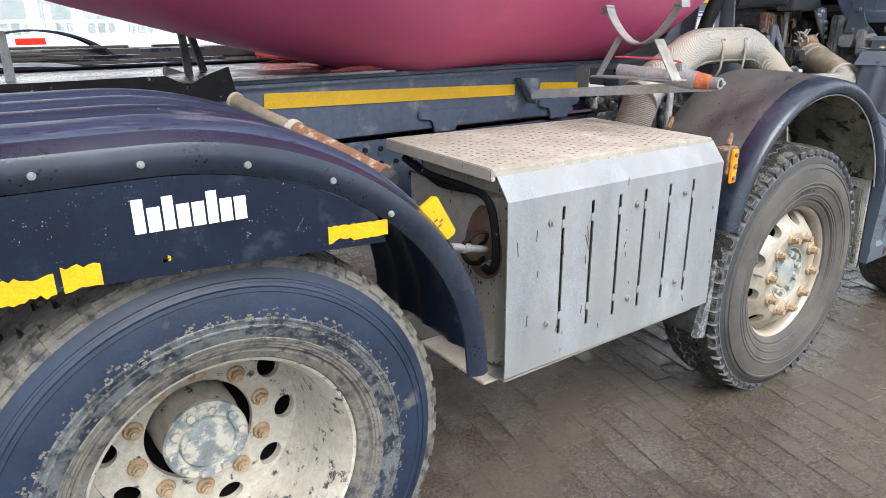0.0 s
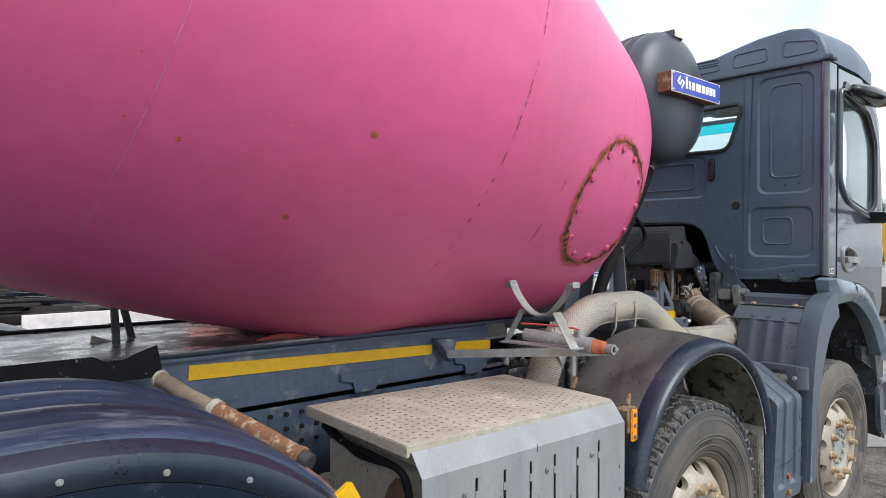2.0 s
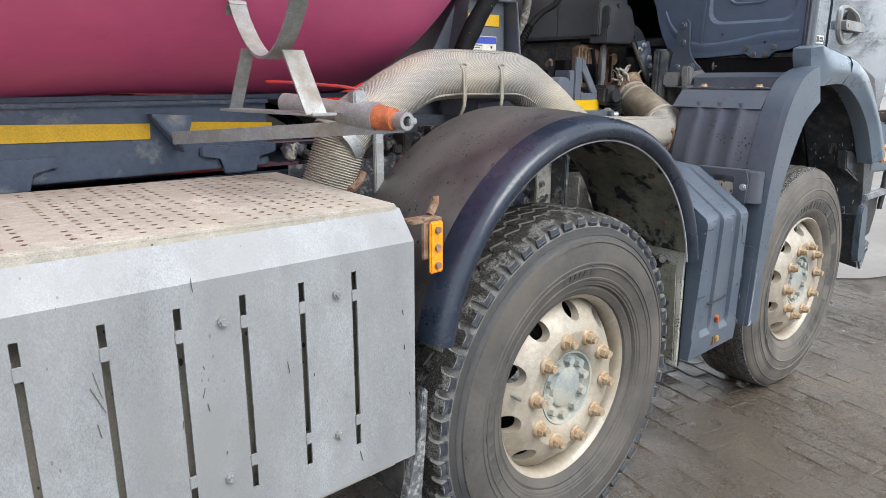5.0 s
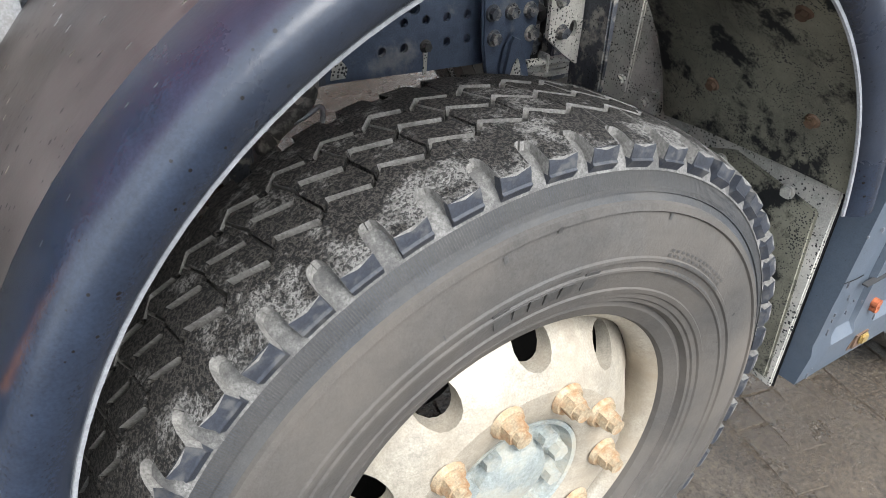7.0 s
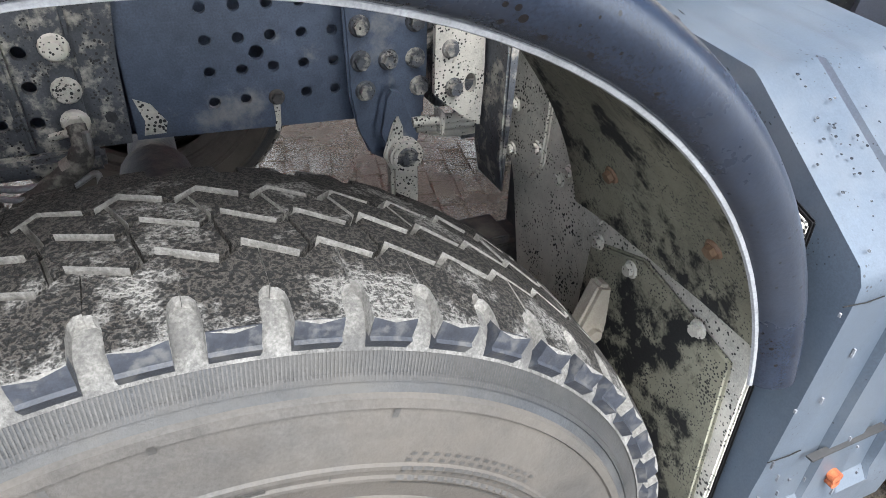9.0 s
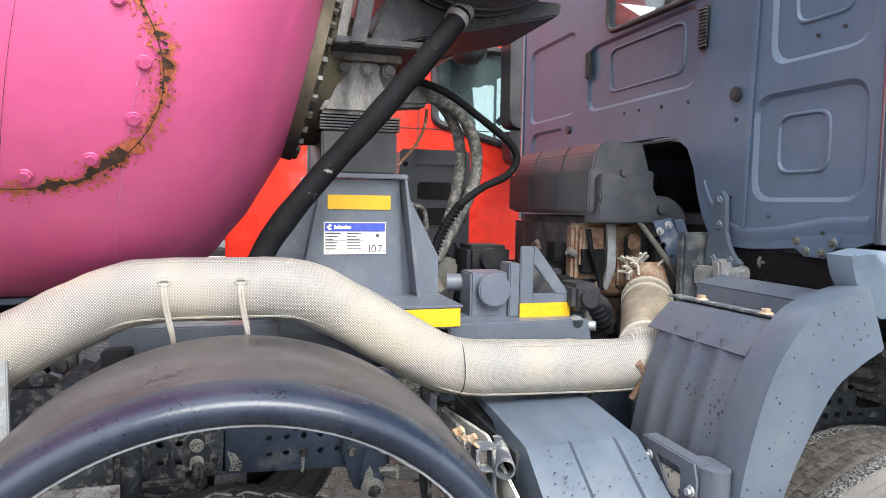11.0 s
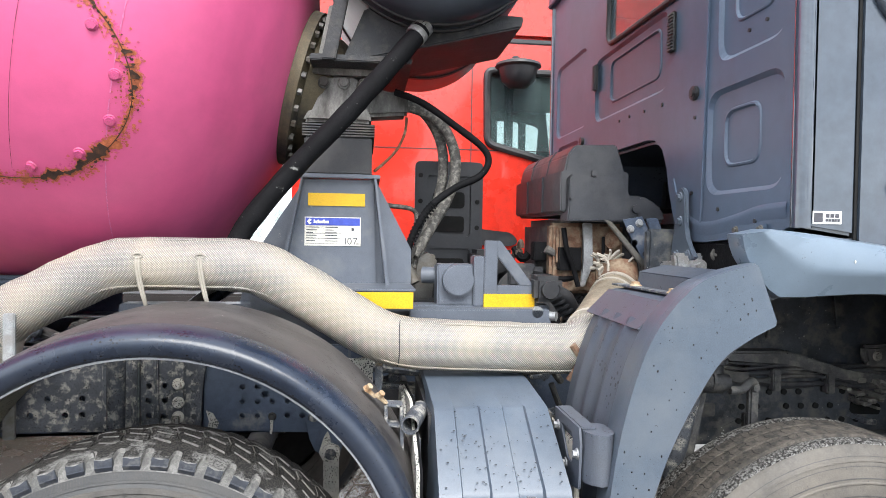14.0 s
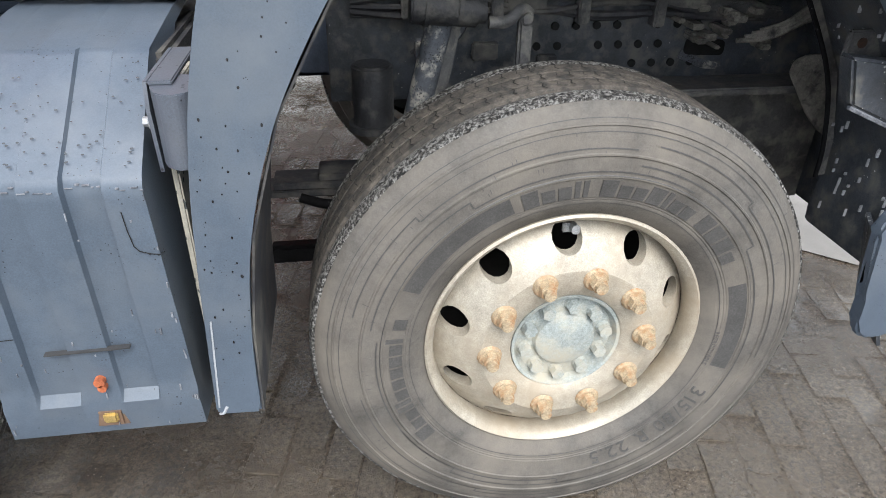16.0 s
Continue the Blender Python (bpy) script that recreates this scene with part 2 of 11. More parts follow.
# mud made paler, in place of the light missing under the guard
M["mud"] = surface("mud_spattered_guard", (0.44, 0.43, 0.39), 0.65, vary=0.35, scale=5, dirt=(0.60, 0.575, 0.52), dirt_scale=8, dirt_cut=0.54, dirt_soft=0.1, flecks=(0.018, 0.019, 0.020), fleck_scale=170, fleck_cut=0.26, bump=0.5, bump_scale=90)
M["dark"] = surface("grimy_dark_iron", (0.030, 0.031, 0.036), 0.65, vary=0.4, scale=8, dirt=(0.13, 0.122, 0.108), dirt_scale=9, dirt_cut=0.56, dirt_soft=0.1, bump=0.4, bump_scale=60)
M["black_plastic"] = surface("black_plastic", (0.019, 0.020, 0.023), 0.45, vary=0.2, scale=6, dirt=(0.06, 0.058, 0.056), dirt_scale=6, dirt_cut=0.62, dirt_soft=0.15, bump=0.15, bump_scale=200)
M["black_gloss"] = surface("glossy_black_plastic", (0.012, 0.013, 0.015), 0.10, vary=0.15, scale=4, bump=0.01, grit=0.05)
M["rubber"] = surface("black_rubber_hose", (0.008, 0.008, 0.009), 0.70, shine=0.10, vary=0.3, scale=14, dirt=(0.20, 0.20, 0.19), dirt_scale=30, dirt_cut=0.685, dirt_soft=0.03, bump=0.5, bump_scale=70)
M["grey_hose"] = surface("dusty_grey_hose", (0.085, 0.08, 0.072), 0.65, vary=0.35, scale=14, dirt=(0.30, 0.285, 0.25), dirt_scale=60, dirt_cut=0.55, dirt_soft=0.08, bump=0.4, bump_scale=120)
M["tyre"] = surface("dusty_tyre_sidewall", (0.060, 0.057, 0.054), 0.68, vary=0.28, scale=6, dirt=(0.110, 0.096, 0.082), dirt_scale=3.5, dirt_cut=0.54, dirt_soft=0.16, flecks=(0.02, 0.02, 0.02), fleck_scale=30, fleck_cut=-0.08, bump=0.3, bump_scale=220)
M["tyre_rear"] = surface("worn_dark_tyre_sidewall", (0.014, 0.025, 0.050), 0.42, mottle=0.3, vary=0.3, scale=6, dirt=(0.12, 0.115, 0.105), dirt_scale=7, dirt_cut=0.68, dirt_soft=0.06, bump=0.3, bump_scale=60, stretch=(1, 1, 1))
M["lug_side"] = surface("tyre_shoulder_rubber", (0.026, 0.030, 0.040), 0.52, vary=0.25, scale=9, dirt=(0.075, 0.076, 0.078), dirt_scale=45, dirt_cut=0.56, dirt_soft=0.05, bump=0.2, bump_scale=150)
M["tyre_ink"] = surface("raised_dark_tyre_writing", (0.058, 0.056, 0.054), 0.62, vary=0.2, scale=20, bump=0.1)
# mud film lifted, since little light reaches inside the mudguard
M["mud_inner"] = surface("olive_mud_film", (0.175, 0.172, 0.135), 0.5, vary=0.45, scale=4, dirt=(0.35, 0.335, 0.26), dirt_scale=3.2, dirt_cut=0.54, dirt_soft=0.14, dirt_rough=0.75, flecks=(0.018, 0.019, 0.02), fleck_scale=230, fleck_cut=0.25, bump=0.4, bump_scale=110, rust=(0.016, 0.017, 0.018), rust_scale=6, rust_cut=0.56)
M["tyre_upper"] = surface("blue_grey_upper_sidewall", (0.038, 0.041, 0.046), 0.55, vary=0.3, scale=8, dirt=(0.082, 0.078, 0.072), dirt_scale=5, dirt_cut=0.55, dirt_soft=0.12, bump=0.35, bump_scale=260)
M["tyre_mud"] = surface("mud_caked_rubber", (0.150, 0.140, 0.122), 0.85, vary=0.3, scale=9, dirt=(0.030, 0.033, 0.040), dirt_scale=30, dirt_cut=0.57, dirt_soft=0.08, bump=0.7, bump_scale=90)
M["tyre_scale"] = surface("scaly_grey_rubber", (0.105, 0.116, 0.122), 0.6, vary=0.35, scale=14, dirt=(0.020, 0.026, 0.038), dirt_scale=26, dirt_cut=0.52, dirt_soft=0.05, dirt_rough=0.4, bump=0.7, bump_scale=50)
M["cover_bolt"] = surface("rust_edged_pink_bolt", (0.52, 0.075, 0.20), 0.45, vary=0.15, scale=30, dirt=(0.30, 0.08, 0.06), dirt_scale=60, dirt_cut=0.62, bump=0.1)
M["tyre_road"] = surface("brown_dusty_road_tyre", (0.080, 0.074, 0.067), 0.66, vary=0.35, scale=9, dirt=(0.152, 0.134, 0.113), dirt_scale=5, dirt_cut=0.54, dirt_soft=0.16, bump=0.3, bump_scale=220)
M["rim"] = surface("dusty_alloy_rim", (0.38, 0.345, 0.285), 0.42, metal=0.2, vary=0.16, scale=5, dirt=(0.35, 0.29, 0.215), dirt_scale=6, dirt_cut=0.58, dirt_soft=0.16, dirt_rough=0.6, bump=0.08, bump_scale=160)
M["rim_rear"] = surface("chalky_cream_rim", (0.50, 0.475, 0.41), 0.6, vary=0.2, scale=5, dirt=(0.31, 0.275, 0.22), dirt_scale=5, dirt_cut=0.55, rust=(0.05, 0.052, 0.056), rust_scale=24, rust_cut=0.605, bump=0.2, bump_scale=120)
M["nut"] = surface("rusty_wheel_nut", (0.44, 0.35, 0.235), 0.6, metal=0.3, vary=0.25, scale=30, dirt=(0.33, 0.185, 0.090), dirt_scale=40, dirt_cut=0.54, dirt_soft=0.1, bump=0.3, bump_scale=150)
M["hub"] = surface("chalky_grey_hub", (0.27, 0.30, 0.29), 0.6, vary=0.2, scale=12, dirt=(0.38, 0.35, 0.28), dirt_scale=14, dirt_cut=0.55, bump=0.2, bump_scale=140)
M["hub_rear"] = surface("chalk_flaked_hub", (0.20, 0.23, 0.24), 0.6, vary=0.3, scale=20, dirt=(0.46, 0.44, 0.38), dirt_scale=26, dirt_cut=0.50, dirt_soft=0.05, bump=0.3, bump_scale=110)
# near-black stands in for the shade inside openings, gaps and recesses
M["hole"] = surface("opening_shade_black", (0.006, 0.006, 0.006), 0.9, vary=0.3, bump=0)
M["alu"] = surface("dull_aluminium_sheet", (0.260, 0.272, 0.282), 0.60, mottle=0.25, metal=0.18, vary=0.22, scale=5, dirt=(0.245, 0.247, 0.246), dirt_scale=4, dirt_cut=0.56, dirt_soft=0.14, dirt_rough=0.6, flecks=(0.18, 0.18, 0.18), fleck_scale=46, fleck_cut=-0.06, bump=0.08, bump_scale=100, stretch=(1.2, 1, 0.55))
M["treadplate"] = surface("cement_dusted_step_plate", (0.385, 0.355, 0.305), 0.7, vary=0.2, scale=4, dirt=(0.33, 0.295, 0.24), dirt_scale=5, dirt_cut=0.55, dirt_soft=0.14, flecks=(0.12, 0.11, 0.09), fleck_scale=50, fleck_cut=0.06, bump=0.25, bump_scale=90)
M["tank"] = surface("cement_dusted_tank", (0.40, 0.38, 0.325), 0.75, vary=0.14, scale=3, dirt=(0.33, 0.30, 0.25), dirt_scale=3, dirt_cut=0.55, dirt_soft=0.2, flecks=(0.05, 0.06, 0.06), fleck_scale=64, fleck_cut=0.16, bump=0.15, bump_scale=110, stretch=(1, 1, 0.55))
M["brown"] = surface("brown_oily_cover", (0.19, 0.118, 0.075), 0.55, vary=0.3, scale=9, dirt=(0.10, 0.06, 0.04), dirt_scale=8, dirt_cut=0.54, bump=0.2)
M["oily"] = surface("oily_brown_casting", (0.075, 0.048, 0.034), 0.5, vary=0.5, scale=9, dirt=(0.19, 0.145, 0.105), dirt_scale=14, dirt_cut=0.56, dirt_soft=0.08, bump=0.5, bump_scale=50)
M["cast"] = surface("weathered_pale_casting", (0.235, 0.228, 0.21), 0.6, vary=0.35, scale=9, dirt=(0.07, 0.066, 0.06), dirt_scale=14, dirt_cut=0.55, dirt_soft=0.1, bump=0.5, bump_scale=60, stretch=(1, 1, 0.4))
M["rust"] = surface("orange_rust", (0.46, 0.128, 0.050), 0.85, vary=0.45, scale=24, dirt=(0.24, 0.064, 0.027), dirt_scale=30, dirt_cut=0.55, bump=0.8, bump_scale=120)
M["rust_elbow"] = surface("crusty_brown_rust", (0.155, 0.078, 0.046), 0.85, vary=0.5, scale=24, dirt=(0.27, 0.205, 0.14), dirt_scale=30, dirt_cut=0.54, bump=0.8, bump_scale=120)
M["rust_pale"] = surface("pale_flaking_rust_pipe", (0.17, 0.082, 0.042), 0.8, vary=0.25, scale=10, dirt=(0.36, 0.27, 0.18), dirt_scale=28, dirt_cut=0.58, dirt_soft=0.04, bump=0.9, bump_scale=100)
M["rust_dark"] = surface("dark_brown_rust_flakes", (0.038, 0.018, 0.011), 0.9, vary=0.45, scale=30, dirt=(0.15, 0.052, 0.018), dirt_scale=45, dirt_cut=0.64, bump=0.8, bump_scale=110)
M["galv"] = surface("galvanised_steel", (0.33, 0.34, 0.35), 0.45, metal=0.5, vary=0.2, scale=12, dirt=(0.26, 0.235, 0.20), dirt_scale=9, dirt_cut=0.56, bump=0.15)
M["steel"] = surface("bare_greasy_steel", (0.15, 0.145, 0.135), 0.5, metal=0.5, vary=0.3, scale=10, dirt=(0.09, 0.075, 0.055), dirt_scale=10, dirt_cut=0.55, bump=0.3)
M["bronze"] = surface("grimy_cast_flange", (0.13, 0.105, 0.06), 0.6, metal=0.3, vary=0.4, scale=8, dirt=(0.045, 0.04, 0.035), dirt_scale=8, dirt_cut=0.52, bump=0.5, bump_scale=60)
M["yellow"] = surface("yellow_reflective_tape", (0.64, 0.385, 0.008), 0.4, vary=0.06, scale=20, bump=0.03, bump_scale=400, grit=0.05)
M["orange"] = surface("amber_reflector", (0.86, 0.30, 0.012), 0.25, vary=0.08, bump=0.05, coat=0.5)
M["blue"] = surface("blue_enamel_sign", (0.045, 0.075, 0.42), 0.35, vary=0.08, bump=0.02)
M["white"] = surface("white_lettering", (0.82, 0.82, 0.80), 0.5, vary=0.05, bump=0.03)
M["label"] = surface("cream_paper_label", (0.70, 0.68, 0.60), 0.5, vary=0.06, bump=0.02)
M["ink"] = surface("label_ink", (0.06, 0.06, 0.07), 0.6, vary=0.1, bump=0)
M["red"] = surface("red_lorry_paint", (0.64, 0.030, 0.014), 0.28, vary=0.05, scale=1.5, bump=0.01, coat=0.6)
M["red_oxide"] = surface("red_painted_frame", (0.42, 0.03, 0.03), 0.35, vary=0.25, scale=6, dirt=(0.10, 0.05, 0.05), dirt_scale=6, dirt_cut=0.58, bump=0.1)
M["plate_wet"] = surface("wet_steel_deck", (0.22, 0.22, 0.225), 0.13, metal=0.2, vary=0.3, scale=4, dirt=(0.07, 0.066, 0.066), dirt_scale=6, dirt_cut=0.49, dirt_soft=0.1, dirt_rough=0.45, bump=0.6, bump_scale=14)
M["cream_wall"] = surface("white_metal_cladding", (0.78, 0.79, 0.79), 0.5, vary=0.04, scale=1, bump=0.02)
M["digger"] = surface("yellow_machine_paint", (0.70, 0.36, 0.012), 0.4, vary=0.15, scale=3, dirt=(0.2, 0.13, 0.05), dirt_scale=3, dirt_cut=0.66, bump=0.05)
M["amber_dark"] = surface("dark_machine_parts", (0.03, 0.028, 0.026), 0.6, vary=0.3, bump=0.2)
M["leaf"] = surface("far_tree_twigs", (0.055, 0.065, 0.045), 0.9, vary=0.4, scale=1.5, bump=0.0)
M["bark"] = surface("grey_bark", (0.09, 0.075, 0.06), 0.9, vary=0.3, scale=9, bump=0.4)

# pink drum paint: faded bands, grime towards the joints, tiny rust nicks
M["pink"] = surface("pink_drum_paint", (0.655, 0.100, 0.246), 0.38, mottle=0.35, vary=0.04, scale=1.1, dirt=(0.590, 0.113, 0.250), dirt_scale=1.0, dirt_cut=0.6, dirt_soft=0.3, dirt_rough=0.5, rust=(0.13, 0.045, 0.03), rust_scale=17, rust_cut=0.80, bump=0.04, bump_scale=9, grit=0.03)


def glass(name, tint, rough=0.03, alpha=0.45):
    m, n, l, p = node_mat(name)
    p.inputs["Base Color"].default_value = (*tint, 1)
    p.inputs["Roughness"].default_value = rough
    p.inputs["Transmission Weight"].default_value = alpha
    p.inputs["IOR"].default_value = 1.45
    return m


M["glass"] = glass("tinted_cab_glass", (0.85, 0.95, 0.95), 0.02, 0.97)
M["green_glass"] = glass("green_lorry_glass", (0.32, 0.44, 0.44), 0.03, 0.90)
M["dark_glass"] = glass("dark_rear_window_glass", (0.86, 0.92, 0.92), 0.02, 0.97)
M["cyan"] = glass("turquoise_sun_band_glass", (0.03, 0.72, 0.80), 0.02, 0.97)


def woven(name, base):
    """A heat-wrap: fine woven metal cloth that runs round a pipe, stained by cement."""
    m, n, l, p = node_mat(name)
    tc = n.new("ShaderNodeTexCoord")
    heights = []
    for rot in (0.78, -0.78):
        mp = n.new("ShaderNodeMapping")
        mp.inputs["Rotation"].default_value = (0, rot, 0)
        w = n.new("ShaderNodeTexWave")
        w.inputs["Scale"].default_value = 68.0
        w.inputs["Distortion"].default_value = 0.6
        l.new(tc.outputs["Object"], mp.inputs["Vector"])
        l.new(mp.outputs["Vector"], w.inputs["Vector"])
        heights.append(w.outputs["Fac"])
    mul = n.new("ShaderNodeMath")
    mul.operation = "MULTIPLY"
    l.new(heights[0], mul.inputs[0])
    l.new(heights[1], mul.inputs[1])
    r = n.new("ShaderNodeValToRGB")
    r.color_ramp.elements[0].position, r.color_ramp.elements[0].color = 0.05, tuple(c * 0.55 for c in base) + (1,)
    r.color_ramp.elements[1].position, r.color_ramp.elements[1].color = 0.6, tuple(min(1, c * 1.25) for c in base) + (1,)
    l.new(mul.outputs[0], r.inputs["Fac"])
    big = n.new("ShaderNodeTexNoise")
    big.inputs["Scale"].default_value, big.inputs["Detail"].default_value = 5.0, 6.0
    l.new(tc.outputs["Object"], big.inputs["Vector"])
    br = n.new("ShaderNodeValToRGB")
    br.color_ramp.elements[0].position, br.color_ramp.elements[1].position = 0.42, 0.64
    l.new(big.outputs["Fac"], br.inputs["Fac"])
    mx = n.new("ShaderNodeMixRGB")
    mx.inputs["Color2"].default_value = (0.50, 0.42, 0.30, 1)
    half = n.new("ShaderNodeMath")
    half.operation = "MULTIPLY"
    half.inputs[1].default_value = 0.6
    l.new(br.outputs["Color"], half.inputs[0])
    l.new(half.outputs[0], mx.inputs["Fac"])
    l.new(r.outputs["Color"], mx.inputs["Color1"])
    l.new(mx.outputs["Color"], p.inputs["Base Color"])
    inv = n.new("ShaderNodeMath")
    inv.operation = "MULTIPLY_ADD"
    inv.inputs[1].default_value, inv.inputs[2].default_value = -0.40, 0.50
    l.new(br.outputs["Color"], inv.inputs[0])
    l.new(inv.outputs[0], p.inputs["Metallic"])
    p.inputs["Roughness"].default_value = 0.42
    b = n.new("ShaderNodeBump")
    b.inputs["Strength"].default_value, b.inputs["Distance"].default_value = 0.8, 0.004
    l.new(mul.outputs[0], b.inputs["Height"])
    l.new(b.outputs["Normal"], p.inputs["Normal"])
    return m


M["wrap"] = woven("woven_silver_heat_wrap", (0.525, 0.50, 0.455))
M["wrap_dusty"] = surface("brown_dusty_wrap", (0.215, 0.178, 0.130), 0.8, vary=0.3, scale=14, dirt=(0.135, 0.105, 0.070), dirt_scale=12, dirt_cut=0.55, bump=0.6, bump_scale=150)


def gritty(name, patch=13.0, dusty=0.5, grain_scale=330.0, edge=0.0):
    """Worn tread rubber: black granules with paler ridges, coated in cement dust in patches and, where edge is set, along the shoulder."""
    m, n, l, p = node_mat(name)
    tc = n.new("ShaderNodeTexCoord")

    def nz(sc, d, rg=0.6):
        t = n.new("ShaderNodeTexNoise")
        t.inputs["Scale"].default_value, t.inputs["Detail"].default_value, t.inputs["Roughness"].default_value = sc, d, rg
        l.new(tc.outputs["Object"], t.inputs["Vector"])
        return t.outputs["Fac"]

    def rp(src, a, b, ca, cb):
        r = n.new("ShaderNodeValToRGB")
        e = r.color_ramp.elements
        e[0].position, e[0].color, e[1].position, e[1].color = a, (*ca, 1), b, (*cb, 1)
        l.new(src, r.inputs["Fac"])
        return r.outputs["Color"]

    def sums(a, ka, b):
        q = n.new("ShaderNodeMath")
        q.operation = "MULTIPLY_ADD"
        q.inputs[1].default_value = ka
        l.new(a, q.inputs[0])
        l.new(b, q.inputs[2])
        return q.outputs[0]

    fine = nz(grain_scale, 3, 0.65)
    worm = nz(grain_scale * 0.62, 2, 0.5)
    ridge = n.new("ShaderNodeMath")
    ridge.operation = "PINGPONG"
    ridge.inputs[1].default_value = 0.5
    l.new(sums(worm, 2.4, fine), ridge.inputs[0])
    grain = rp(ridge.outputs[0], 0.20, 0.48, (0.004, 0.004, 0.004), (0.075, 0.067, 0.059))
    dust = rp(ridge.outputs[0], 0.03, 0.40, (0.045, 0.044, 0.042), (0.285, 0.278, 0.264))
    cover = sums(nz(150, 3, 0.7), 0.22, nz(patch, 6, 0.65))
    if edge:
        sep = n.new("ShaderNodeSeparateXYZ")
        l.new(tc.outputs["Object"], sep.inputs["Vector"])
        near = n.new("ShaderNodeMapRange")
        near.inputs["From Min"].default_value, near.inputs["From Max"].default_value = -0.005, 0.055
        near.inputs["To Min"].default_value, near.inputs["To Max"].default_value = edge, 0.0
        l.new(sep.outputs["Y"], near.inputs["Value"])
        cover = sums(near.outputs["Result"], 1.0, cover)
    mix = n.new("ShaderNodeMixRGB")
    l.new(rp(cover, 0.60 + (0.5 - dusty) * 0.2, 0.71 + (0.5 - dusty) * 0.2, (0, 0, 0), (1, 1, 1)), mix.inputs["Fac"])
    l.new(grain, mix.inputs["Color1"])
    l.new(dust, mix.inputs["Color2"])
    l.new(mix.outputs["Color"], p.inputs["Base Color"])
    p.inputs["Roughness"].default_value = 0.8
    b = n.new("ShaderNodeBump")
    b.inputs["Strength"].default_value, b.inputs["Distance"].default_value = 1.0, 0.006
    l.new(ridge.outputs[0], b.inputs["Height"])
    l.new(b.outputs["Normal"], p.inputs["Normal"])
    return m


M["road_tread"] = gritty("stony_road_tread", 130.0, 0.74, 300.0)
M["road_rib"] = surface("brown_worn_rib", (0.088, 0.076, 0.064), 0.8, vary=0.35, scale=16, dirt=(0.030, 0.028, 0.026), dirt_scale=40, dirt_cut=0.54, dirt_soft=0.08, bump=0.7, bump_scale=160, grit=0.35)
M["tread"] = gritty("gritty_tyre_tread", 17.0, 0.24, 400.0, 0.12)
M["groove"] = surface("dusty_tread_groove", (0.150, 0.147, 0.140), 0.9, vary=0.35, scale=25, dirt=(0.075, 0.074, 0.073), dirt_scale=38, dirt_cut=0.55, dirt_soft=0.1, bump=0.8, bump_scale=160, grit=0.35)
M["groove_wall"] = surface("pale_dusted_groove_wall", (0.205, 0.199, 0.186), 0.9, vary=0.25, scale=30, dirt=(0.11, 0.105, 0.10), dirt_scale=45, dirt_cut=0.60, dirt_soft=0.08, bump=0.6, bump_scale=200, grit=0.3)


